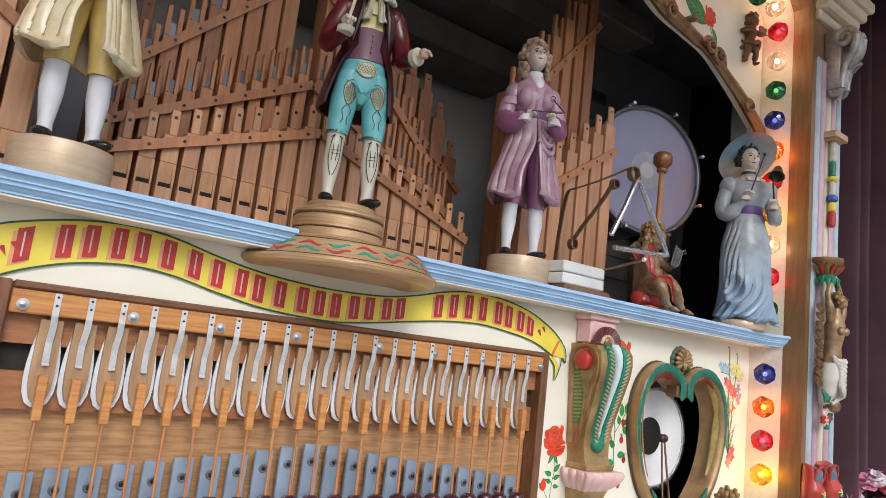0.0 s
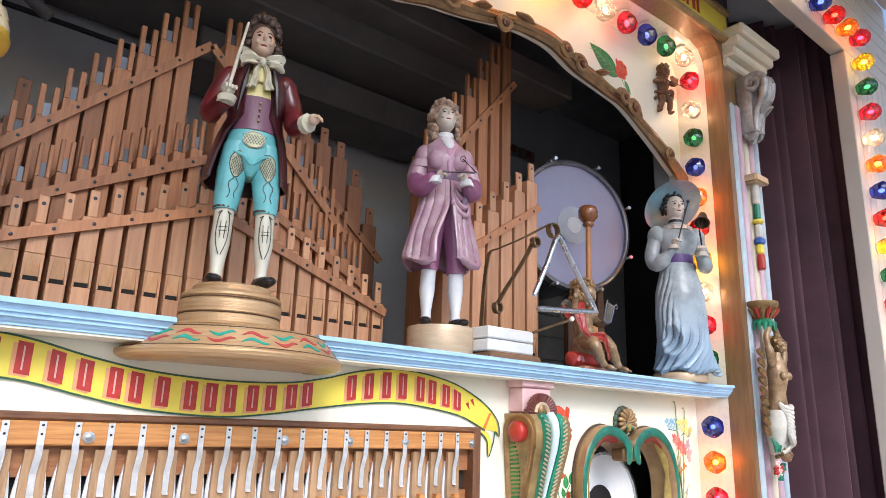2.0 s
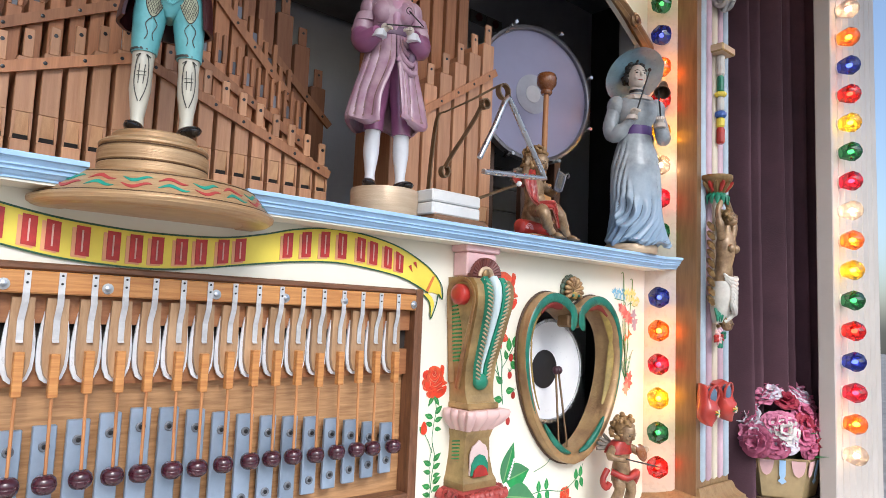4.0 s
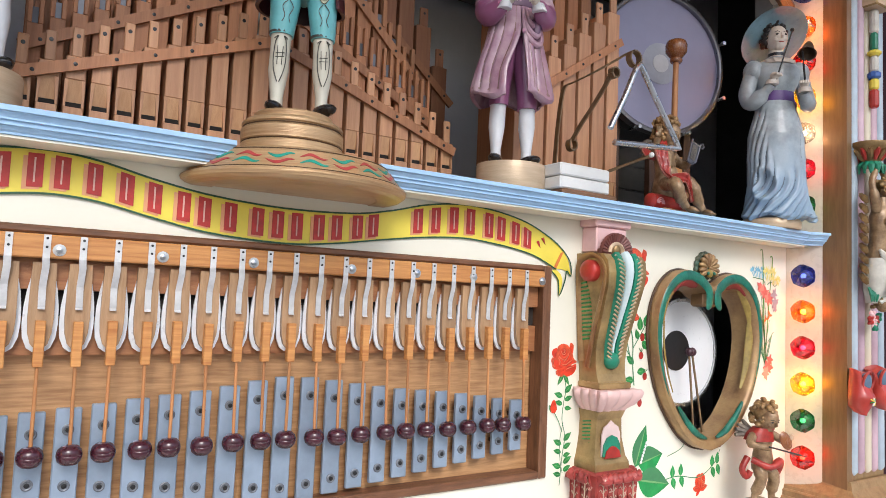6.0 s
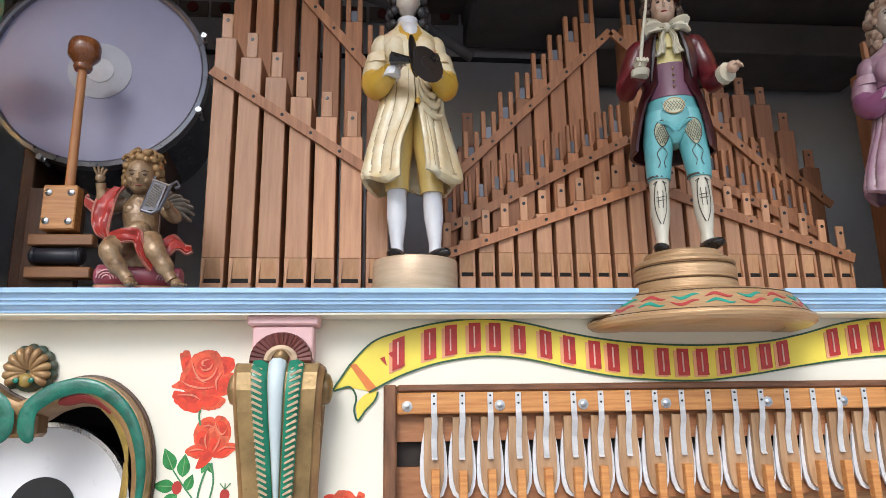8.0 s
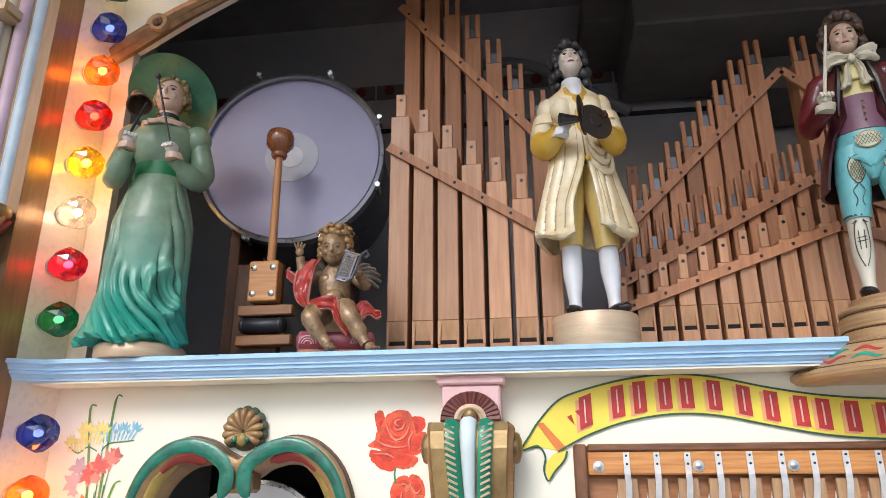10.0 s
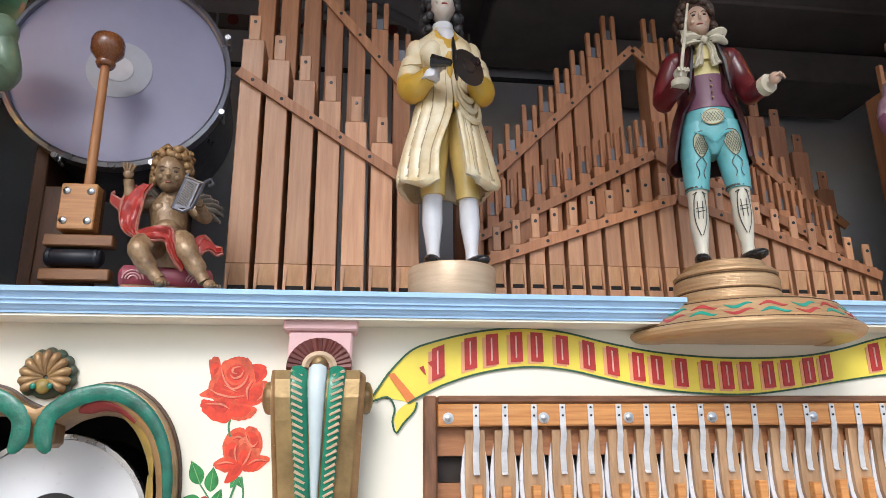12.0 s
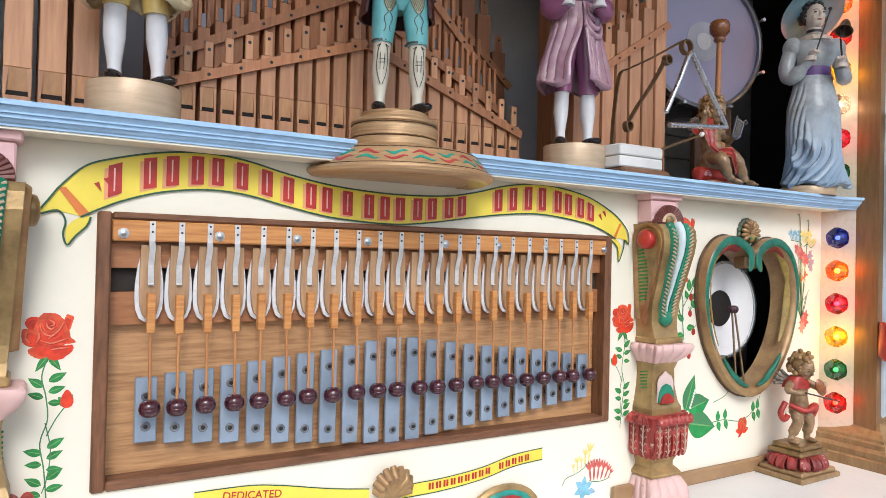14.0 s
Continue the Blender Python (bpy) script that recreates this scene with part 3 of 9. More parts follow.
# Added to close the gap above the name band; dark like the interior.
bm = B()
box(bm, -1.62, 1.62, -0.10, -0.085, 2.96, 3.16)
tagged(part("valance", bm, velvet), "added dark maroon velvet board closing the gap over the arch", "valance", kind="structure")
bm = B()
box(bm, -2.4, 2.4, -0.309, 0.029, 3.165, 3.2)
tagged(part("soffit", bm, wallgrey), "grey boarded soffit behind the header", "soffit", kind="structure")

for s in (-1, 1):
    post = tagged(new("opening_post"), "white boarded post of the trailer opening with lamps", "post", "opening posts", "structure")
    for i in range(8):
        bm = B()
        x0, x1 = sorted((s * (1.908 + i * 0.055), s * (1.908 + i * 0.055 + 0.053)))
        box(bm, x0, x1, -0.36, -0.31, SHELF, 2.966, bev=0.003)
        part("plank", bm, boards, post)
header = tagged(new("opening_header"), "white boarded header of the trailer opening with lamps", "header", kind="structure")
for i in range(7):
    bm = B()
    box(bm, -2.4, 2.4, -0.36, -0.31, 2.968 + i * 0.055, 2.968 + i * 0.055 + 0.053, bev=0.003)
    part("plank", bm, boards, header)
bm = B()
box(bm, -2.4, 2.4, -1.5, -0.365, 3.345, 3.375)
tagged(part("canopy_flap", bm, boards), "white raised canopy flap over the opening", "canopy", kind="structure")

# ---------------------------------------------------------------- coloured lamps
GLASS = {}


def lamp_glass(name, col):
    """Coloured glass in a light and a dark tint that paint in the facets' sparkle, and the glowing filament behind it.
    """
    out = []
    for k, (tint, gloss) in enumerate(((0.85, 0.08), (0.42, 0.16))):
        m = bpy.data.materials.new(name + ("_glass", "_glass_shaded")[k])
        m.use_nodes = True
        n, l = m.node_tree.nodes, m.node_tree.links
        n.remove(n["Principled BSDF"])
        tr = n.new("ShaderNodeBsdfTransparent")
        tr.inputs[0].default_value = (*[(0.12 * tint + 0.88 * c * tint) if name == "clear" else (0.015 + c * tint) for c in col], 1)
        gs = n.new("ShaderNodeBsdfGlossy")
        gs.inputs["Color"].default_value = (0.9, 0.9, 0.9, 1)
        gs.inputs["Roughness"].default_value = 0.05
        df = n.new("ShaderNodeBsdfTranslucent")
        df.inputs[0].default_value = (*col, 1)
        mx = n.new("ShaderNodeMixShader")
        mx.inputs[0].default_value = gloss
        l.new(tr.outputs[0], mx.inputs[1])
        l.new(gs.outputs[0], mx.inputs[2])
        m2 = n.new("ShaderNodeMixShader")
        m2.inputs[0].default_value = 0.14
        l.new(mx.outputs[0], m2.inputs[1])
        l.new(df.outputs[0], m2.inputs[2])
        l.new(m2.outputs[0], n["Material Output"].inputs[0])
        out.append(m)
    e = bpy.data.materials.new(name + "_filament")
    e.use_nodes = True
    eb = e.node_tree.nodes["Principled BSDF"]
    eb.inputs["Emission Color"].default_value = (*[0.45 * w + 0.55 * c for c, w in zip(col, (1.0, 0.55, 0.22))], 1)
    eb.inputs["Emission Strength"].default_value = LAMP_POWER[name]
    GLASS[name] = (out, e)


LAMP_POWER = {"amber": 56, "clear": 42, "yellow": 50, "red": 33, "magenta": 30, "green": 18, "blue": 20}
for nm, c in (("amber", (1.0, 0.32, 0.02)), ("clear", (0.95, 0.82, 0.68)), ("yellow", (1.0, 0.68, 0.03)), ("red", (0.85, 0.02, 0.015)),
              ("magenta", (0.8, 0.01, 0.09)), ("green", (0.01, 0.3, 0.13)), ("blue", (0.02, 0.07, 0.5))):
    lamp_glass(nm, c)

LAMPS = {}


def lamp_bulb(kind, m, group):
    """A faceted coloured lamp cap on a socket, its axis along local z."""
    if kind in LAMPS:
        return copy_thing(LAMPS[kind], m)
    word = {"amber": "amber", "clear": "clear", "yellow": "yellow", "red": "red", "magenta": "deep pink", "green": "green", "blue": "blue"}[kind]
    ob = thing("lamp_bulb", word + " faceted glass lamp on the lamp strip", "lamp", group, at=m)
    bm = B()
    seg = 12
    loops = []
    for k, (r, h, tw) in enumerate(((0.017, 0.004, 0), (0.023, 0.018, 0.5), (0.0295, 0.036, 0), (0.0295, 0.044, 0.5), (0.021, 0.06, 0), (0.009, 0.067, 0.5))):
        loops.append([(r * (1 + 0.06 * (i % 2)) * math.cos(2 * math.pi * (i + tw) / seg), r * (1 + 0.06 * (i % 2)) * math.sin(2 * math.pi * (i + tw) / seg), h) for i in range(seg)])
    rings(bm, loops)
    for f in bm.faces:
        f.smooth = False
    bmesh.ops.triangulate(bm, faces=bm.faces[:])
    # Light and dark tints alternate, putting the facets' play of light into the colour.
    for i, f in enumerate(bm.faces):
        f.material_index = (i * 7 // 3) % 2
    cap = part("glass_cap", bm, GLASS[kind][0], ob)
    cap.visible_shadow = False
    bm = B()
    ball(bm, (0, 0, 0.036), (0.007, 0.007, 0.01), seg=8, rings=6)
    part("filament", bm, GLASS[kind][1], ob)
    bm = B()
    lathe(bm, [(0.019, -0.004), (0.019, 0.004), (0.014, 0.007)], seg=14)
    part("socket", bm, offwhite, ob)
    LAMPS[kind] = ob
    return ob


def strip_pose(s, z):
    """On the steep strip beside the stage, at height z."""
    return look((CEN + s * 1.443, -0.052, z), (CEN + s * 1.543, -0.022, z))


# order of colours up the side strips, from the lowest
LOW = "red green yellow magenta amber blue".split()
HIGH = "green magenta clear yellow red amber blue green clear magenta".split()
for s in (1, -1):
    for k, c in enumerate(LOW):
        lamp_bulb(c, strip_pose(s, 1.682 - 0.0965 * (5 - k)), "surround lamps")
    for k, c in enumerate(HIGH):
        lamp_bulb(c, strip_pose(s, 1.874 + 0.1 * k), "surround lamps")
for k, c in enumerate("clear green blue magenta clear red yellow amber clear red blue magenta".split()):
    for s in (-1, 1):
        x = 1.383 - 0.1035 * k
        z = 2.886 - 0.0035 * k
        lamp_bulb(c, look((CEN + s * x, -0.052, z), (CEN + s * x, -0.025, z + 0.1)), "surround lamps")
for s in (-1, 1):
    for k, c in enumerate("magenta yellow green magenta clear amber blue red yellow green magenta clear amber yellow green red blue magenta amber clear".split()):
        lamp_bulb(c, look((s * 1.965, -0.36, 3.02 - 0.0942 * k), (s * 1.965, 0, 3.02 - 0.0942 * k)), "opening lamps")
for k, c in enumerate("amber red blue clear green yellow magenta blue amber red clear".split()):
    lamp_bulb(c, look((1.853 - 0.107 * k, -0.36, 3.012), (1.853 - 0.107 * k, 0, 3.012)), "opening lamps")

# ---------------------------------------------------------------- glockenspiel
gl = thing("glockenspiel", "glockenspiel of grey steel bars with wooden strikers, brown frame", "glockenspiel", at=pose(0, 0, 0))
bm = B()
box(bm, -0.55, 0.55, 0.034, 0.046, 1.215, 1.66)
part("back_board", bm, plywood, gl, "varnished plywood back board")
for x0, x1, z0, z1, m in ((-0.546, -0.525, 1.221, 1.658, framewood), (0.525, 0.546, 1.221, 1.658, framewood), (-0.5248, 0.5248, 1.6462, 1.658, framewood_h), (-0.5248, 0.5248, 1.221, 1.2365, framewood_h)):
    bm = B()
    box(bm, x0, x1, -0.008, 0.034, z0, z1, bev=0.003)
    part("frame_rail", bm, m, gl, "brown wooden rail")
bm = B()
box(bm, -0.5245, 0.5245, 0.012, 0.0335, 1.57, 1.612)
part("upper_board", bm, mat("reddish_board", (0.4, 0.18, 0.075), 0.45, grain=(2, 9, 16), col2=(0.27, 0.1, 0.04)), gl)
# Near-black strip that puts in the shade of the slot.
bm = B()
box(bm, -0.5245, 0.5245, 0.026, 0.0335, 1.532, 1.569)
part("slot", bm, mat("slot_shade", (0.03, 0.022, 0.018), 0.8), gl, "near black strip for the shaded slot behind the strikers")
bm = B()
box(bm, -0.5245, 0.5245, 0.018, 0.0335, 1.478, 1.531)
part("lower_board", bm, mat("reddish_board", (0.3, 0.11, 0.04)), gl)
bm = B()
box(bm, -0.5245, 0.5245, -0.01, 0.0115, 1.6125, 1.6455, bev=0.002)
rail = part("top_rail", bm, railwood, gl, "orange pine top rail with screws")
for x in (-0.509, -0.362, -0.227, -0.09, 0.082, 0.213, 0.341, 0.516):
    bm = B()
    lathe(bm, [(0.0085, 0), (0.0085, 0.002), (0.0045, 0.0022), (0.0045, 0.005), (0.001, 0.0062)], (x, -0.0095, 1.6245), 12, 0, Euler((radians(90), 0, 0)).to_matrix())
    part("screw", bm, steel, rail, smooth=True)
NB = 22
tonguewood = mat("tongue_wood", (0.46, 0.29, 0.16), 0.45, col2=(0.3, 0.17, 0.085), grain=(12, 12, 2), scale=8, rnd=0.15, coat=0.1)
washer = mat("washer_grey", (0.2, 0.215, 0.24), 0.5, 0.4)
bar_top = [1.393, 1.398, 1.401, 1.405, 1.409, 1.414, 1.418, 1.422, 1.428, 1.435, 1.44, 1.438, 1.432, 1.425, 1.419, 1.413, 1.409, 1.405, 1.399, 1.393, 1.386, 1.381]
for i in range(NB):
    x = -0.467 + i * 0.941 / (NB - 1)
    top = bar_top[i]
    bot = 1.288 - 0.0054 * i if i < 11 else 1.236 + (i - 11) * 0.0044
    w = 0.0168 - 0.00012 * i
    bm = B()
    box(bm, x - w, x + w, 0.008, 0.017, bot, top, bev=0.0015)
    bar = part("tone_bar", bm, bluesteel, gl, "grey steel bar" if i == 0 else "")
    for z in (bot + 0.026, top - 0.03):
        bm = B()
        lathe(bm, [(0.0078, 0), (0.0078, 0.002), (0.0062, 0.0032), (0.0045, 0.0024), (0.0042, 0.0018)], (x, 0.008, z), 14, 0, Euler((radians(90), 0, 0)).to_matrix())
        lathe(bm, [(0.0036, 0.0019), (0.0036, 0.0036), (0.0008, 0.004)], (x, 0.008, z), 8, 1, Euler((radians(90), 0, 0)).to_matrix())
        part("bar_screw", bm, [washer, black], bar)
        bm = B()
        box(bm, x - 0.004, x + 0.004, 0.0175, 0.0335, z - 0.004, z + 0.004)
        part("spacer", bm, darkwood, bar)
    jx = random.uniform(-0.002, 0.002)
    jz = random.uniform(-0.003, 0.003)
    # striker: spring strip, grey plate, wooden tongue, stem and ball
    bm = B()
    half = [(0.0145, 1.588), (0.0185, 1.568), (0.0212, 1.545), (0.0218, 1.522), (0.02, 1.503), (0.0145, 1.489), (0.007, 1.4835)]
    plate(bm, [(x + w_, z_) for w_, z_ in half] + [(x, 1.482)] + [(x - w_, z_) for w_, z_ in reversed(half)], [], 0.007, 0.0112)
    part("tongue_plate", bm, plate_pale, gl, "grey metal plate" if i == 0 else "")
    bm = B()
    half = [(0.0145, 1.607), (0.0155, 1.56), (0.0158, 1.53), (0.0145, 1.51), (0.0105, 1.495), (0.005, 1.4885)]
    plate(bm, [(x + w_, z_) for w_, z_ in half] + [(x, 1.4875)] + [(x - w_, z_) for w_, z_ in reversed(half)], [], -0.001, 0.0068)
    part("tongue", bm, tonguewood, gl, "brown wooden tongue" if i == 0 else "")
    bm = B()
    st = [(x, -0.0125, 1.645), (x, -0.0125, 1.613), (x + jx * 0.5 + 0.0005, -0.0105, 1.6), (x + jx - 0.0012, -0.0045, 1.575), (x + jx - 0.0005, -0.003, 1.546), (x + jx - 0.0005, -0.0065, 1.5425)]
    rows = [[(px - 0.0045, py, pz), (px + 0.0045, py, pz), (px + 0.0045, py + 0.0012, pz), (px - 0.0045, py + 0.0012, pz)] for px, py, pz in st]
    rings(bm, rows)
    for f in bm.faces:
        f.smooth = False
    for z in (1.640, 1.628):
        lathe(bm, [(0.0018, 0), (0.0018, 0.0012), (0.0004, 0.0016)], (x, -0.0126, z), 8, 1, Euler((radians(90), 0, 0)).to_matrix())
    part("spring_strip", bm, [strip_metal, black], gl, "white metal spring strip" if i == 0 else "")
    bm = B()
    box(bm, x + jx - 0.0064, x + jx + 0.0064, -0.014, -0.0012, 1.465 + jz, 1.528 + jz, bev=0.001)
    part("stem_block", bm, railwood, gl)
    zb = 1.3455 - 0.0004 * i + jz * 0.4
    bm = B()
    tube(bm, [(x + jx, -0.008, 1.468 + jz), (x + jx * 2, -0.010, zb)], 0.0026, 0, 8)
    stem = part("stem", bm, dowelwood, gl, smooth=True)
    bm = B()
    lathe(bm, [(0.003, -0.0142), (0.01, -0.0128), (0.0148, -0.008), (0.0168, -0.001), (0.0162, 0.0), (0.0168, 0.001), (0.0148, 0.008), (0.01, 0.0128), (0.003, 0.0142)], (x + jx * 2, -0.0105, zb), 16)
    part("striker_ball", bm, purple, stem, "dark plum ball", smooth=True)

# ---------------------------------------------------------------- banner
TOP = [(-0.600, 1.690), (-0.567, 1.724), (-0.529, 1.740), (-0.456, 1.757), (-0.386, 1.763), (-0.321, 1.757), (-0.241, 1.739), (-0.155, 1.725), (-0.04, 1.718), (0.08, 1.722), (0.158, 1.735), (0.230, 1.753), (0.307, 1.763), (0.388, 1.760), (0.474, 1.744), (0.545, 1.715), (0.580, 1.692)]
BOT = [(-0.569, 1.647), (-0.545, 1.660), (-0.510, 1.676), (-0.454, 1.693), (-0.385, 1.702), (-0.319, 1.698), (-0.239, 1.681), (-0.153, 1.666), (-0.037, 1.660), (0.05, 1.667), (0.15, 1.682), (0.225, 1.692), (0.300, 1.698), (0.356, 1.697), (0.440, 1.688), (0.500, 1.676), (0.560, 1.652)]
topl, botl = spline(TOP, 6), spline(BOT, 6)
banner = tagged(new("name_banner"), "painted yellow ribbon banner with rows of red letter bars", "banner", kind="structure")
bm = B()
for i in range(len(topl) - 1):
    a, b, c, d = topl[i], topl[i + 1], botl[i + 1], botl[i]
    vs = [bm.verts.new((p[0], -0.002, p[1])) for p in (a, b, c, d)]
    bm.faces.new(vs)
bmesh.ops.remove_doubles(bm, verts=bm.verts, dist=0.0001)
part("ribbon", bm, yellow, banner)
# folded ends, each a strip between two edges
for ea, eb in (([(-0.6, 1.69), (-0.612, 1.672), (-0.625, 1.65)], [(-0.569, 1.647), (-0.575, 1.65), (-0.6, 1.655)]),
               ([(-0.569, 1.647), (-0.58, 1.640), (-0.589, 1.626), (-0.586, 1.604)], [(-0.556, 1.650), (-0.558, 1.640), (-0.57, 1.622), (-0.585, 1.604)]),
               ([(0.58, 1.692), (0.595, 1.672), (0.603, 1.64)], [(0.56, 1.652), (0.575, 1.653), (0.59, 1.65)]),
               ([(0.56, 1.652), (0.574, 1.642), (0.58, 1.625), (0.571, 1.597)], [(0.546, 1.648), (0.558, 1.64), (0.566, 1.628), (0.57, 1.597)])):
    bm = B()
    la, lb = spline(ea, 5), spline(eb, 5)
    rings(bm, [[(p[0], -0.0012, p[1]) for p in la], [(p[0], -0.0012, p[1]) for p in [lb[round(k * (len(lb) - 1) / (len(la) - 1))] for k in range(len(la))]]], 0, False, False)
    thicken(bm, 0.0008)
    part("ribbon_tail", bm, yellow, banner)
bm = B()
stroke(bm, topl, 0.003, -0.0022, 0)
stroke(bm, botl, 0.0028, -0.0022, 0)
stroke(bm, spline([(-0.6, 1.69), (-0.612, 1.672), (-0.625, 1.65), (-0.60, 1.656), (-0.589, 1.64), (-0.592, 1.62), (-0.586, 1.604), (-0.575, 1.618), (-0.56, 1.634), (-0.555, 1.648)], 4), 0.003, -0.0022, 0)
stroke(bm, spline([(0.58, 1.692), (0.6, 1.668), (0.602, 1.64), (0.59, 1.65), (0.585, 1.628), (0.57, 1.597), (0.566, 1.63), (0.546, 1.648)], 4), 0.003, -0.0022, 0)
part("outline", bm, line_green, banner, "dark green outline")
bm = B()
poly(bm, [(-0.600, 1.690), (-0.590, 1.692), (-0.555, 1.652), (-0.569, 1.647)], -0.0022, 0, 0.0006)
poly(bm, [(0.580, 1.690), (0.572, 1.688), (0.553, 1.655), (0.560, 1.652)], -0.0022, 0, 0.0006)
part("fold", bm, mat("fold_orange_paint", (0.75, 0.22, 0.05), 0.45), banner, "orange shaded fold")


def at_banner(u, v):
    """A point on the ribbon: u along it, v from its lower to its upper edge."""
    i = min(int(u * (len(topl) - 1)), len(topl) - 2)
    f = u * (len(topl) - 1) - i
    t, b = topl[i].lerp(topl[i + 1], f), botl[i].lerp(botl[i + 1], f)
    p = b.lerp(t, v)
    return (p[0], p[1])


# the name as plain upright bars, two to a letter, with a pink shade and a pale stroke
WIDTHS = [0.062, 0.05, 0.052, 0.05, 0.042, 0.055, 0.044, 0.044, 0.042, 0.0, 0.05, 0.05, 0.042, 0.042]
CENT = [-0.497, -0.418, -0.345, -0.262, -0.185, -0.107, -0.035, 0.037, 0.108, 0.0, 0.235, 0.315, 0.395, 0.463]


def u_of(x):
    best = min(range(201), key=lambda k: abs((at_banner(k / 200, 0.5)[0]) - x))
    return best / 200


bars, shades, shine = B(), B(), B()
for c, w in zip(CENT, WIDTHS):
    if not w:
        continue
    for q in (-1, 1):
        xm = c + q * (w / 2 + 0.004 - 0.0095)
        for bmx, off, wid, v0, v1, y in ((shades, -0.0045, 0.0215, 0.09, 0.84, -0.0030), (bars, 0.0, 0.0195, 0.14, 0.9, -0.0042), (shine, -0.001, 0.0022, 0.24, 0.8, -0.0056)):
            u0, u1 = u_of(xm + off - wid / 2), u_of(xm + off + wid / 2)
            p = [(xm + off - wid / 2, at_banner(u0, v0)[1]), (xm + off + wid / 2, at_banner(u1, v0)[1]), (xm + off + wid / 2, at_banner(u1, v1)[1]), (xm + off - wid / 2, at_banner(u0, v1)[1])]
            poly(bmx, p, y + 0.0012, 0, 0.0012)
part("shade_bars", shades, letter_pink, banner, "pink shade of the bars")
part("letter_bars", bars, letter_red, banner, "red letter bars")
part("shine_bars", shine, mat("pale_stroke_paint", (0.8, 0.5, 0.42), 0.45), banner)
for x in (-0.552, 0.503):
    bm = B()
    for q in (0, 1):
        z = 1.70 if x < 0 else 1.706
        poly(bm, [(x + q * 0.013, z + 0.008 * q), (x + 0.007 + q * 0.013, z + 0.003 + 0.008 * q), (x + 0.011 + q * 0.013, z - 0.012 + 0.008 * q)], -0.003, 0, 0.001)
    part("quote_mark", bm, letter_red, banner)

# ---------------------------------------------------------------- hearts, drums behind them
heart_red = mat("heart_dark_red_paint", (0.2, 0.013, 0.01), 0.55, var=0.4, scale=26, col2=(0.17, 0.02, 0.016), bump=0.2, bscale=90, worn=(0.42, 0.14, 0.07), worn_at=0.68)
heart_green = mat("heart_emerald_paint", (0.006, 0.19, 0.125), 0.34, var=0.55, scale=30, col2=(0.003, 0.075, 0.05), bump=0.3, bscale=120, coat=0.3)
heart_gilt = mat("heart_bronze_gilt", (0.42, 0.27, 0.12), 0.42, 0.3, var=0.4, scale=16, col2=(0.22, 0.12, 0.06), bump=0.25, bscale=110, worn=(0.55, 0.42, 0.22), worn_at=0.66)
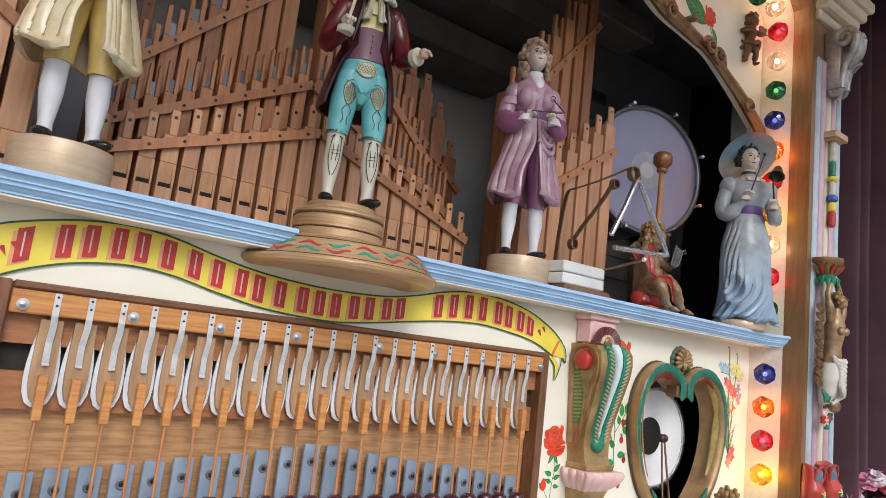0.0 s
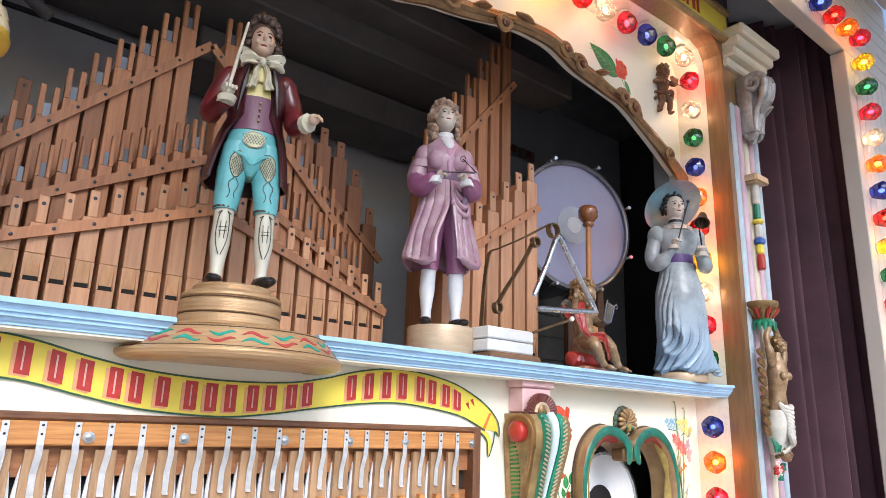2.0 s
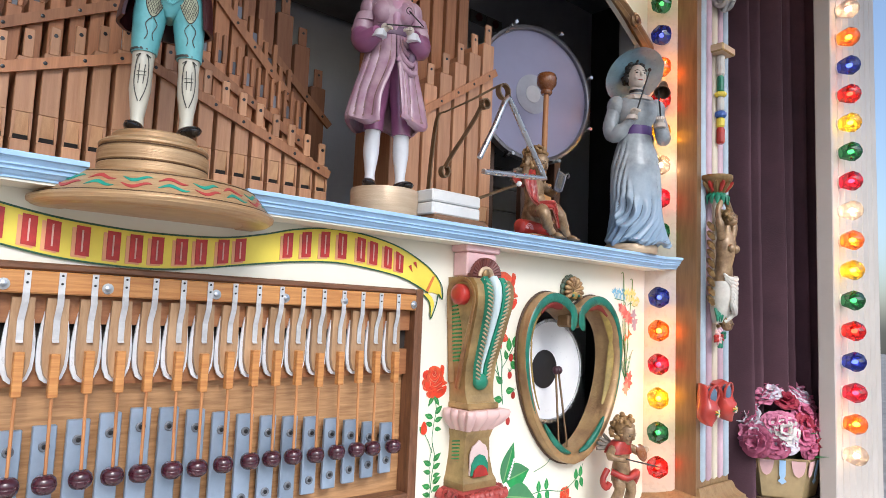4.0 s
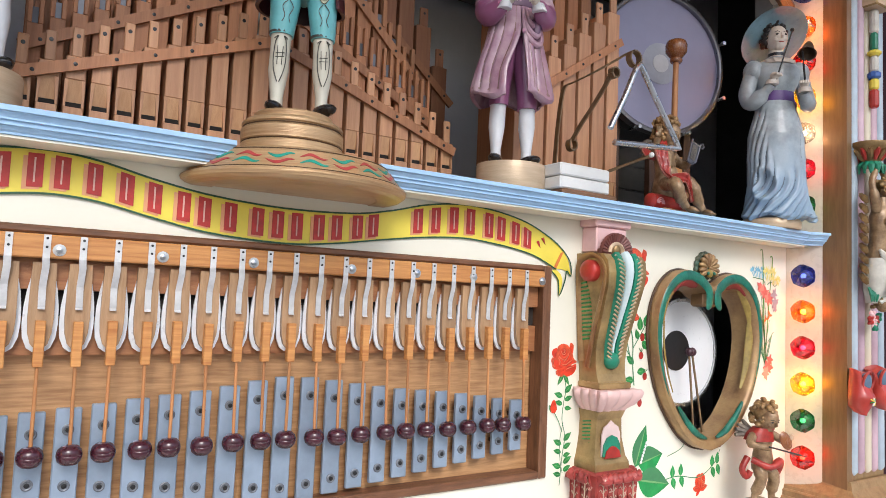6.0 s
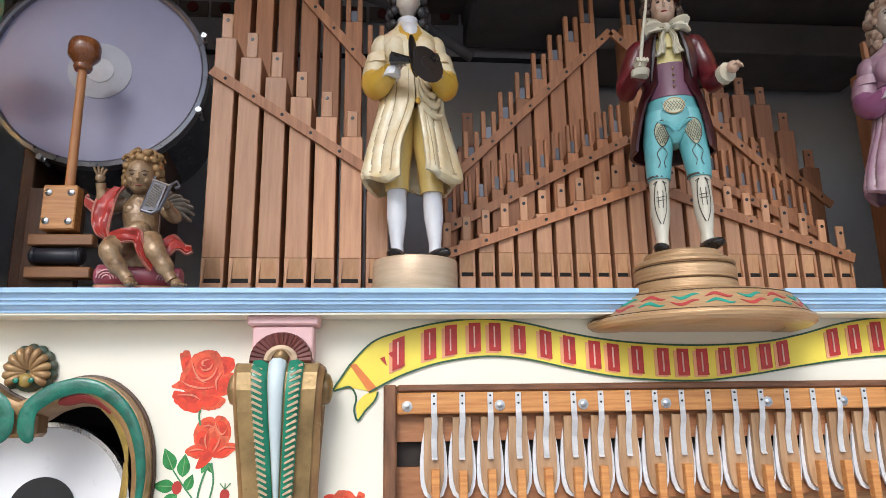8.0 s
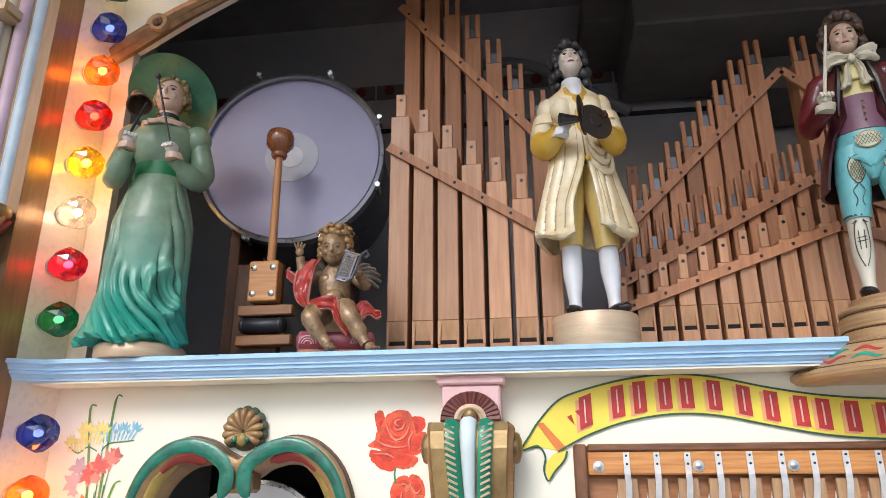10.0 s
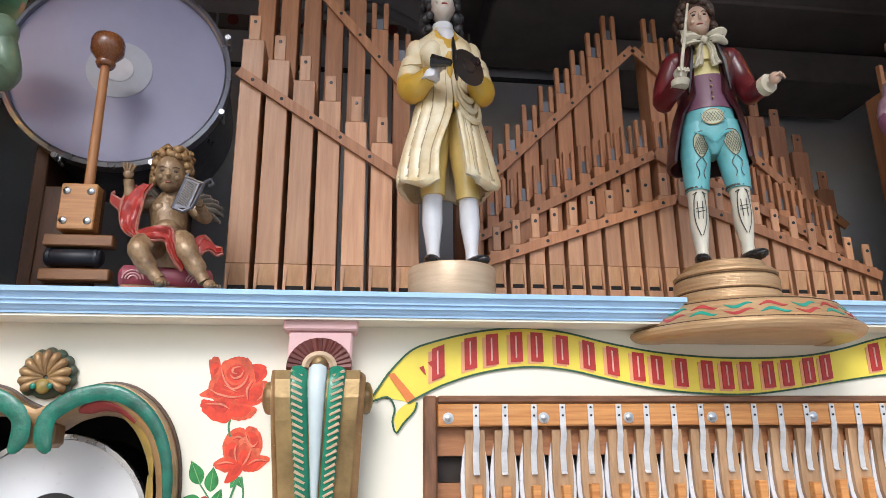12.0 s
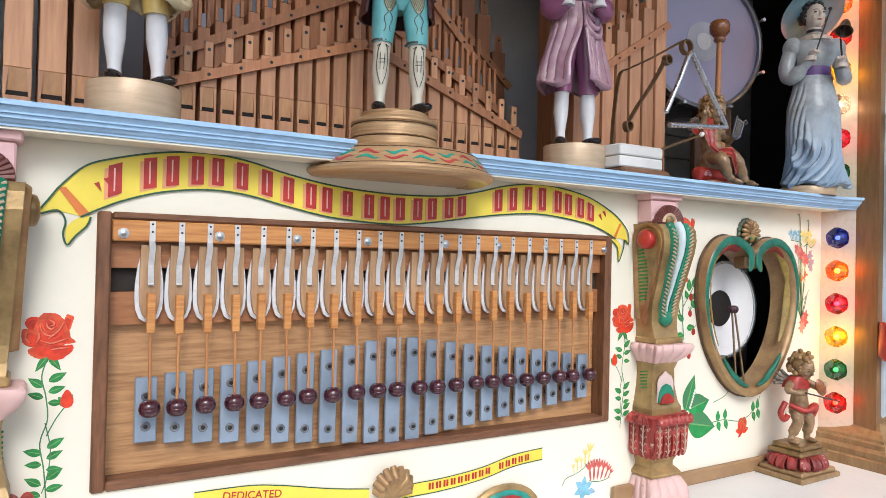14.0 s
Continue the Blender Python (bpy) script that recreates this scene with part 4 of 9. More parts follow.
for s in (-1, 1):
    cx = HEART[s]
    hf = thing("heart_opening", "carved heart shaped surround in gold, green and red", "carved frame", "heart surrounds", at=pose(cx, 0, 0.0366) @ Matrix.Diagonal((0.965 if s < 0 else 1.035, 1.06, 0.97, 1.0)))
    N = 96
    PROFILE = [(1.04, 0.0), (1.043, -0.02), (1.034, -0.029), (1.02, -0.03), (0.975, -0.031), (0.95, -0.029), (0.912, -0.022), (0.888, -0.008), (0.872, 0.012), (0.866, 0.034), (0.885, 0.036), (0.93, 0.026)]
    bm = B()
    rings(bm, [[(x, y, z - max(0.0, 0.96 - k) * 0.09) for x, z in heart_loop(k, 0.0, n=N)] for k, y in PROFILE], 0, True, False, True)
    frame_part = part("moulded_frame", bm, heart_gilt, hf, "worn bronzed moulding", smooth=True)
    bm = B()
    edge_line = [(x, -0.003, z) for x, z in heart_loop(1.046, 0.0, n=N)]
    tube(bm, edge_line + edge_line[:1], 0.0032, 0, 6)
    part("frame_edge", bm, mat("frame_edge_brown", (0.1, 0.055, 0.03), 0.55, var=0.3, scale=30), frame_part, "dark brown edge", smooth=True)
    # rounded coloured bands carved on the moulding, rising from the cusp and running down either side
    base = heart_loop(1.0, 0.0, n=N)

    def band(bm, pts, ws, y, high, fall=0.0, mid=None):
        """A rounded carved band along points in the front plane."""
        pts = [Vector(p) for p in pts]
        loops = []
        for i, p in enumerate(pts):
            d = (pts[min(i + 1, len(pts) - 1)] - pts[max(i - 1, 0)]).normalized()
            nn = Vector((-d.y, d.x))
            yy = y[i] if isinstance(y, list) else y
            if mid is not None and nn.dot(p - Vector(mid)) < 0:
                nn = -nn
            loops.append([(p.x + nn.x * ws[i] * math.cos(a), yy - fall * ws[i] * math.cos(a) - high * math.sin(a) * min(1.0, ws[i] / 0.006), p.y + nn.y * ws[i] * math.cos(a)) for a in (math.pi * j / 6 for j in range(7))])
        rings(bm, loops, 0, False, False)
        thicken(bm, 0.0015)

    for q in (-1, 1):
        def at(i, k):
            """The outline's point i on this side, moved k metres outwards."""
            j = i if q > 0 else (N - i) % N
            p0, p1, p2 = Vector(base[j - 1]), Vector(base[j]), Vector(base[(j + 1) % N])
            d = (p2 - p0).normalized()
            o = Vector((-d.y, d.x))
            if o.dot(p1 - Vector((q * 0.09, 1.50))) < 0:
                o = -o
            return p1 + o * k
        run = spline([(q * 0.026, 1.592), (q * 0.018, 1.604), (q * 0.015, 1.622), (q * 0.02, 1.643)] + [tuple(at(i, -0.0065 + 0.0055 * min(1.0, (i - 6) / 20))) for i in range(6, 37, 2)], 3)
        n_ = len(run)
        bm = B()
        band(bm, run, [(0.0128 - 0.0062 * min(1.0, max(0.0, k / n_ - 0.25) / 0.5)) * min(1.0, ((k + 0.25) / 4) ** 0.5) * (1 - max(0.0, k / n_ - 0.7) / 0.32) ** 0.7 for k in range(n_)], -0.0298, 0.0026)
        part("green_band", bm, heart_green, hf, "emerald lobe", smooth=True)
        run = spline([tuple(at(i, -0.0245)) for i in range(7, 19, 2)], 3)
        n_ = len(run)
        bm = B()
        band(bm, run, [0.0012 + 0.0088 * (1 - k / n_) ** 0.8 * min(1.0, (k + 0.4) / 3) for k in range(n_)], -0.0222, 0.0022, 0.55, (q * 0.09, 1.5))
        part("red_band", bm, heart_red, hf, "dark red inner stripe", smooth=True)
        for i0, i1, off in ((15, 27, -0.027), (24, 38, -0.029)):
            run = spline([tuple(at(i, off)) for i in range(i0, i1, 2)], 3)
            n_ = len(run)
            bm = B()
            band(bm, run, [0.001 + 0.0075 * math.sin(math.pi * (k + 1) / (n_ + 1)) ** 0.7 * (1.2 - 0.7 * k / n_) for k in range(n_)], -0.0162, 0.0024, 0.7, (q * 0.09, 1.5))
            part("ochre_stripe", bm, mat("ochre_paint", (0.36, 0.25, 0.06), 0.45, var=0.3, scale=40), hf, "dull yellow leaf stripe", smooth=True)
        run = spline([tuple(at(i, -0.018)) for i in range(38, 47, 2)], 3)
        n_ = len(run)
        bm = B()
        band(bm, run, [0.001 + 0.009 * math.sin(math.pi * (k + 1) / (n_ + 1)) for k in range(n_)], -0.026, 0.008)
        part("green_leaf", bm, heart_green, hf, "emerald leaf tip", smooth=True)
    bm = B()
    box(bm, -0.026, 0.026, -0.022, 0.02, 1.598, 1.636, 0, 0.006)
    part("cusp_block", bm, heart_gilt, hf)
    for k in range(11):
        a = radians(-125 + k * 25)
        bm = B()
        pa = [Vector((f * 0.034 * math.sin(a), -0.009 - 0.009 * math.sin(math.pi * min(1.0, f * 0.8)), 1.697 + f * (0.037 if abs(a) < 1.5 else 0.03) * math.cos(a))) for f in (0.12, 0.4, 0.7, 0.92, 1.04)]
        tube(bm, pa, [0.0018, 0.0038, 0.0058, 0.0068, 0.004], 0, 8)
        part("shell_rib", bm, heart_gilt, hf, smooth=True)
    bm = B()
    for k in range(11):
        a = radians(-125 + k * 25)
        ball(bm, (0.031 * math.sin(a), -0.004, 1.698 + (0.034 if abs(a) < 1.5 else 0.028) * math.cos(a)), (0.0105, 0.006, 0.0105), 0, None, 10, 7)
    ball(bm, (0, -0.004, 1.696), (0.03, 0.007, 0.03), 0)
    part("shell_back", bm, mat("shell_edge_green", (0.045, 0.12, 0.085), 0.5, var=0.5, scale=60, col2=(0.1, 0.07, 0.04)), hf, "dark green edged shell back", smooth=True)
    bm = B()
    ball(bm, (0, -0.017, 1.684), (0.011, 0.006, 0.011), 0)
    part("shell_heart", bm, mat("ochre_paint", (0.36, 0.25, 0.06)), hf, smooth=True)
    for q in (-1, 1):
        bm = B()
        lathe(bm, [(0.004, -0.002), (0.0042, 0.001), (0.0025, 0.002), (0.0005, 0.0024)], (q * 0.0115, -0.022, 1.684), 14, 0, Euler((radians(90), 0, 0)).to_matrix())
        part("shell_boss", bm, heart_green, hf, "small green boss", smooth=True)

    # snare drum seen through the heart
    dr = thing("side_drum", "white headed drum with a black patch behind the heart opening", "drum", "side drums", at=pose(-1.093 if s < 0 else 1.1, 0.095, 1.466))
    bm = B()
    R = Euler((radians(90), 0, 0)).to_matrix()
    lathe(bm, [(0.001, 0.0), (0.133, 0.0), (0.133, -0.004)], (0, 0, 0), 48, 0, R)
    part("drum_head", bm, drumwhite, dr)
    bm = B()
    lathe(bm, [(0.134, 0.006), (0.1415, 0.006), (0.1415, -0.012), (0.134, -0.012), (0.134, 0.006)], (0, 0, 0), 48, 0, R, caps=False)
    part("hoop", bm, steel, dr, "bright metal hoop", smooth=True)
    bm = B()
    lathe(bm, [(0.136, -0.012), (0.136, -0.16)], (0, 0, 0), 48, 0, R, caps=False)
    part("shell", bm, black, dr, smooth=True)
    bm = B()
    lathe(bm, [(0.001, 0.003), (0.052, 0.003), (0.052, 0.0012)], (0.004 if s < 0 else -0.026, 0, 0.004), 36, 0, R)
    part("patch", bm, black, dr, "round black patch")
    for q in (0, 1):
        bm = B()
        tube(bm, [(-s * 0.052 + 0.036 * q, -0.08, -0.205), (-s * 0.042 + 0.012 * q, -0.055, 0.0)], 0.0029, 0, 8)
        ball(bm, (-s * 0.042 + 0.012 * q, -0.055, 0.005), (0.0105, 0.0105, 0.0115), 1)
        part("drumstick", bm, [brown_metal, mat("plum_tip", (0.06, 0.02, 0.03), 0.4)], dr, "thin metal beater with a dark ball", smooth=True)
    # Near-black board added here in place of the unlit depth of the case.
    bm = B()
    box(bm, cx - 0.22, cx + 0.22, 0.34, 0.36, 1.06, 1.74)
    tagged(part("backing", bm, mat("shade_backing_board", (0.012, 0.013, 0.02), 0.6, var=0.3, scale=6)), "near black board standing for the shade behind the heart opening", "backing", kind="structure")

# ---------------------------------------------------------------- organ pipes


slide_metal = mat("dull_slide_metal", (0.2, 0.21, 0.24), 0.45, 0.5, rnd=0.4)


mouth_shade = mat("mouth_shade", (0.012, 0.008, 0.006), 0.8)


def pipe_rank(label, group, xs, tops, y, w, depth, foot=0.0, slot=False, tongue=0.05, m=pipewood):
    """A rank of square wooden pipes; each is a thing with body, mouth and tuning tongue. foot: height of the mouth's slit, or 0."""
    for x, zt in zip(xs, tops):
        ob = thing("organ_pipe", label, "organ pipe", group, at=pose(x, y, LEDGE - 0.01))
        h = zt - (LEDGE - 0.01)
        hw = w / 2
        lip = foot + 0.046
        bm = B()
        if foot:
            box(bm, -hw, hw, -0.0085, depth, lip, h, bev=0.0012)
            box(bm, -hw, hw, 0.0, depth, 0.0, lip - 0.0002)
        else:
            box(bm, -hw, hw, 0, depth, 0.0, h, bev=0.0012)
        body = part("body", bm, m, ob)
        if slot:
            for q in (-1, 1):
                pb = B()
                x0, x1 = sorted((q * hw, q * (hw - 0.3 * w)))
                box(pb, x0, x1, 0, 0.012, h + 0.0002, h + 0.065, bev=0.001)
                part("prong", pb, m, ob)
            pb = B()
            box(pb, -hw + 0.31 * w, hw - 0.31 * w, 0.007, 0.009, h + 0.0002, h + 0.03)
            part("tuning_slide", pb, slide_metal, ob)
        else:
            y0 = -0.0065 if foot else 0.002
            bm = B()
            tw = w * 0.27
            box(bm, -tw, tw, y0, y0 + 0.007, h + 0.0002, h + tongue, bev=0.0015)
            lathe(bm, [(0.0035, 0), (0.0035, 0.001), (0.0004, 0.0012)], (0, y0, h + tongue - 0.015), 8, 1, Euler((radians(90), 0, 0)).to_matrix())
            part("tuning_tongue", bm, [m, black], ob)
        if foot:
            # mouth: a pale lip that slants inwards between cheeks, a near-black strip for the slit's shade, and the
            # foot below it
            bm = B()
            rings(bm, [[(-u, -0.0003, z), (u, -0.0003, z), (u, y_, z), (-u, y_, z)] for z, y_, u in ((foot + 0.009, -0.0016, hw * 0.78), (foot + 0.027, -0.0048, hw * 0.72), (lip - 0.0004, -0.0082, hw * 0.6))])
            part("mouth_lip", bm, capwood, body)
            bm = B()
            box(bm, -hw * 0.78, hw * 0.78, -0.0012, -0.0003, foot, foot + 0.0088)
            part("mouth_slit", bm, mouth_shade, body)
            for q in (-1, 1):
                bm = B()
                plate(bm, [(q * hw, foot), (q * hw, lip - 0.0003), (q * hw * 0.61, lip - 0.0003), (q * hw * 0.79, foot)], [], -0.0083, -0.0003)
                part("mouth_cheek", bm, m, body)
            bm = B()
            box(bm, -hw, hw, -0.0092, -0.0003, 0.0, foot - 0.0004, bev=0.0012)
            part("foot_block", bm, m, ob)


def rack_bar(pts, y, label):
    """A thin slanting rack bar with screws, in front of a rank."""
    for (x0, z0), (x1, z1) in zip(pts, pts[1:]):
        ob = thing("rack_bar", label, "rack bar", "pipe rack bars")
        d = Vector((x1 - x0, z1 - z0))
        nrm = Vector((-d.y, d.x)).normalized() * 0.0095
        bm = B()
        plate(bm, [(x0 - nrm.x, z0 - nrm.y), (x1 - nrm.x, z1 - nrm.y), (x1 + nrm.x, z1 + nrm.y), (x0 + nrm.x, z0 + nrm.y)], [], y - 0.008, y - 0.001)
        bar = part("bar", bm, pipewood, ob)
        k = max(2, int(d.length / 0.06))
        for i in range(k):
            t = (i + 0.5) / k
            bm = B()
            lathe(bm, [(0.0034, 0), (0.0034, 0.001), (0.0006, 0.0016)], (x0 + d.x * t, y - 0.008, z0 + d.y * t), 8, 0, Euler((radians(90), 0, 0)).to_matrix())
            part("screw", bm, black, bar)


C0 = -0.02   # middle of the central ranks
RAKE_1 = [-0.405 + i * 0.0385 for i in range(11)]
RAKE_2 = [-0.39 + i * 0.0335 for i in range(12)]
RAKE_3 = [-0.375 + i * 0.0405 for i in range(9)]
for s in (-1, 1):
    # front rank of the centre
    pipe_rank("square pine organ pipe of the front rank", "front centre pipes", [C0 - s * x for x in RAKE_1], [1.925 + (x + 0.405) * 0.36 for x in RAKE_1], 0.18, 0.0302, 0.058, foot=0.078, m=pipewood_pale)
    rack_bar([(C0 + s * 0.42, 1.905), (C0, 2.055)], 0.170, "pine rack bar across the front pipes")
    # middle rank: narrow pipes
    pipe_rank("narrow pine organ pipe of the middle rank", "middle centre pipes", [C0 - s * x for x in RAKE_2], [2.02 + (x + 0.39) * 0.50 for x in RAKE_2], 0.25, 0.0245, 0.045, slot=True, m=pipewood)
    rack_bar([(C0 + s * 0.41, 1.975), (C0, 2.185)], 0.248, "pine rack bar across the middle pipes")
    # back rank: tall slotted pipes
    pipe_rank("tall slotted pine organ pipe of the back rank", "back centre pipes", [C0 - s * x for x in RAKE_3], [2.11 + (x + 0.375) * 1.22 for x in RAKE_3], 0.31, 0.034, 0.06, slot=True, m=pipewood)
    rack_bar([(C0 + s * 0.40, 2.09), (C0, 2.48)], 0.308, "pine rack bar across the tall back pipes")
    # side group, stepping down towards the middle
    pipe_rank("broad square pine organ pipe of the side group", "side pipes", [s * (0.857 - i * 0.0495) for i in range(7)], [2.335 - i * 0.0405 for i in range(7)], 0.14, 0.0405, 0.078, foot=0.057, tongue=0.055, m=pipewood_pale)
    rack_bar([(s * 0.88, 2.262), (s * 0.55, 2.045)], 0.130, "pine rack bar across the side pipes")
    pipe_rank("tall slotted pine organ pipe behind the side group", "tall side pipes", [s * (0.852 - i * 0.0475) for i in range(7)], [2.80 - i * 0.072 for i in range(7)], 0.23, 0.036, 0.06, slot=True)
    rack_bar([(s * 0.88, 2.685), (s * 0.555, 2.295)], 0.228, "pine rack bar across the tall side pipes")
# the dark ranks behind the right of the centre, in pine darkened for shade
pipe_rank("square wooden pipe at the back, pine darkened for shade", "dark back pipes", [0.2 + i * 0.054 for i in range(7)], [2.30, 2.36, 2.40, 2.395, 2.37, 2.30, 2.2], 0.44, 0.045, 0.05, m=pipewood_shade)
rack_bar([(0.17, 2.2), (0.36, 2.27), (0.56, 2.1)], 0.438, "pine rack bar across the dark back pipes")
pipe_rank("square wooden pipe at the back, pine darkened for shade", "dark back pipes", [-0.40, -0.345], [2.2, 2.24], 0.44, 0.05, 0.05, tongue=0.09, m=pipewood_shade)

# ---------------------------------------------------------------- carved figures
skin = mat("figure_skin", (0.6, 0.42, 0.31), 0.3, var=0.12, scale=40, coat=0.3)
pale_skin = mat("figure_pale_skin", (0.66, 0.58, 0.5), 0.32, var=0.12, scale=40, coat=0.3)
lip = mat("figure_lip", (0.35, 0.06, 0.05), 0.4)
eye_dark = mat("figure_eye", (0.03, 0.022, 0.02), 0.3)
shoe = mat("shoe_black", (0.012, 0.012, 0.014), 0.25, coat=0.4)
stocking = mat("stocking_white", (0.74, 0.75, 0.78), 0.35, var=0.08, scale=25, coat=0.2)


def loft(bm, rows, mi=0, seg=24, folds=0, phase=0.0, caps=True):
    """Rings of (z, cx, cy, rx, ry, fold depth)."""
    loops = []
    for r in rows:
        z, cx, cy, rx, ry = r[:5]
        amp = r[5] if len(r) > 5 else 0.0
        lp = []
        for i in range(seg):
            a = 2 * math.pi * i / seg
            k = 1 + amp * (0.6 * math.sin(folds * a + phase + 9 * z) + 0.4 * math.sin((folds * 1.6 // 1) * a + 2.1 * phase))
            lp.append((cx + rx * k * math.cos(a), cy + ry * k * math.sin(a), z))
        loops.append(lp)
    return rings(bm, loops, mi, True, caps)


def skirt(bm, rows, gap, folds, mi=0, mi_in=0, n=44, thick=0.008):
    """An open coat skirt: the front is left open by the angle gap on either side; rows as for loft."""
    outer, inner = [], []
    for r in rows:
        z, cx, cy, rx, ry = r[:5]
        amp = r[5] if len(r) > 5 else 0.0
        g = r[6] if len(r) > 6 else gap
        lo, li = [], []
        for i in range(n + 1):
            a = -math.pi / 2 + g + (2 * math.pi - 2 * g) * i / n
            k = 1 + amp * (0.7 * math.sin(folds * a + 1.0) + 0.3 * math.sin(folds * 1.7 * a))
            lo.append((cx + rx * k * math.cos(a), cy + ry * k * math.sin(a), z + 0.012 * amp * math.sin(folds * a)))
            li.append((cx + (rx * k - thick) * math.cos(a), cy + (ry * k - thick) * math.sin(a), z + 0.012 * amp * math.sin(folds * a)))
        outer.append(lo)
        inner.append(li)
    loops = [o + list(reversed(i)) for o, i in zip(outer, inner)]
    rings(bm, loops, mi, True, True)

def sm(x, a, b):
    t = min(1.0, max(0.0, (x - a) / (b - a)))
    return t * t * (3 - 2 * t)


def along(rows, v):
    """Smoothly read rows of numbers whose first column runs with v."""
    for a, b in zip(rows, rows[1:]):
        if v <= b[0] or b is rows[-1]:
            f = min(1.0, max(0.0, (v - a[0]) / (b[0] - a[0])))
            return [p + (q - p) * f for p, q in zip(a[1:], b[1:])]


def pleat(x, k=0.55):
    """Rounded carved folds with narrow grooves, 0 in the groove and 1 on the crest."""
    return abs(math.sin(x)) ** k


def drape(bm, n, m, point, relief, mi, glaze_shade, open_=False, thick=0.006, cut=0.2, mark=0.003):
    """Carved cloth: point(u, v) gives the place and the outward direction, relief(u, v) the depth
    of the fold there and how far down in a groove it lies; the grooves are painted darker, antique glazing and fold
    shade in one."""
    grid, deep, inner = [], [], []
    for j in range(m + 1):
        row, dr, ir = [], [], []
        for i in range(n + (1 if open_ else 0)):
            p, o = point(i / n, j / m)
            h, g = relief(i / n, j / m)
            row.append(bm.verts.new(p + o * h))
            if open_:
                ir.append(bm.verts.new(p + o * (h - thick)))
            dr.append(g)
        grid.append(row)
        inner.append(ir)
        deep.append(dr)
    w = n if open_ else n
    for j in range(m):
        for i in range(w):
            k = i + 1 if open_ else (i + 1) % n
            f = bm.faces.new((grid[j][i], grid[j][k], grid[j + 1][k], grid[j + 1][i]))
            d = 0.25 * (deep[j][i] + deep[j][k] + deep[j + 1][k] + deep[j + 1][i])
            f.material_index = glaze_shade if d < cut else mi
            if open_:
                f = bm.faces.new((inner[j + 1][i], inner[j + 1][k], inner[j][k], inner[j][i]))
                f.material_index = mi
    if open_:
        for j in range(m):
            for i, q in ((0, 0), (n, 1)):
                f = bm.faces.new((grid[j][i], grid[j + 1][i], inner[j + 1][i], inner[j][i]))
                f.material_index = mi
        for i in range(n):
            f = bm.faces.new((grid[m][i], grid[m][i + 1], inner[m][i + 1], inner[m][i]))
            f.material_index = mi
    else:
        for lp in (grid[0], grid[m]):
            f = bm.faces.new(lp)
            f.material_index = mi


def ribbon(bm, pts, side, width, mi, edge=None, thick=0.003, wave=0.0, across=7):
    """A strip of carved cloth along pts; side is its breadth direction, width a list, edge a piped border."""
    k = len(pts)
    loops, lo, hi = [], [], []
    for i, p in enumerate(pts):
        p = Vector(p)
        d = (Vector(pts[min(i + 1, k - 1)]) - Vector(pts[max(i - 1, 0)])).normalized()
        sv = Vector(side[i] if isinstance(side, list) else side).normalized()
        nn = d.cross(sv).normalized()
        w = width[i] if isinstance(width, list) else width
        front, back = [], []
        for c in range(across):
            f = 2 * c / (across - 1) - 1
            q = p + sv * (w * f) + nn * (wave * math.cos(f * 5.2 + i * 0.35))
            front.append(q + nn * thick)
            back.append(q - nn * thick)
        loops.append(front + back[::-1])
        lo.append(p - sv * w)
        hi.append(p + sv * w)
    rings(bm, loops, mi, True, True)
    if edge is not None:
        for ln in (lo, hi):
            tube(bm, ln, thick * 1.15, edge, 6)


def face(bm, c, s, m_skin, m_eye, m_lip, tilt=0.0):
    """A small carved head with nose, brows, eyes and mouth; c its middle, s its height."""
    T = Euler((tilt, 0, 0)).to_matrix()
    cv = Vector(c)

    def at(x, y, z):
        return tuple(cv + T @ Vector((x * s, y * s, z * s)))
    ball(bm, c, (0.37 * s, 0.42 * s, 0.5 * s), m_skin, T, 18, 12)
    ball(bm, at(0, -0.12, -0.26), (0.25 * s, 0.27 * s, 0.22 * s), m_skin, T)
    tube(bm, [at(0, -0.40, 0.12), at(0, -0.47, -0.02), at(0, -0.41, -0.07)], [0.035 * s, 0.06 * s, 0.05 * s], m_skin, 6)
    for q in (-1, 1):
        ball(bm, at(q * 0.15, -0.365, 0.07), (0.07 * s, 0.03 * s, 0.035 * s), m_eye, T, 8, 6)
        tube(bm, [at(q * 0.07, -0.40, 0.15), at(q * 0.15, -0.385, 0.18), at(q * 0.24, -0.32, 0.15)], [0.011 * s] * 3, m_eye, 5)
        ball(bm, at(q * 0.17, -0.31, -0.09), (0.1 * s, 0.07 * s, 0.09 * s), m_skin, T, 8, 6)
        ball(bm, at(q * 0.37, 0.02, 0.0), (0.04 * s, 0.07 * s, 0.1 * s), m_skin, T, 8, 6)
    ball(bm, at(0, -0.375, -0.21), (0.1 * s, 0.04 * s, 0.028 * s), m_lip, T, 8, 6)


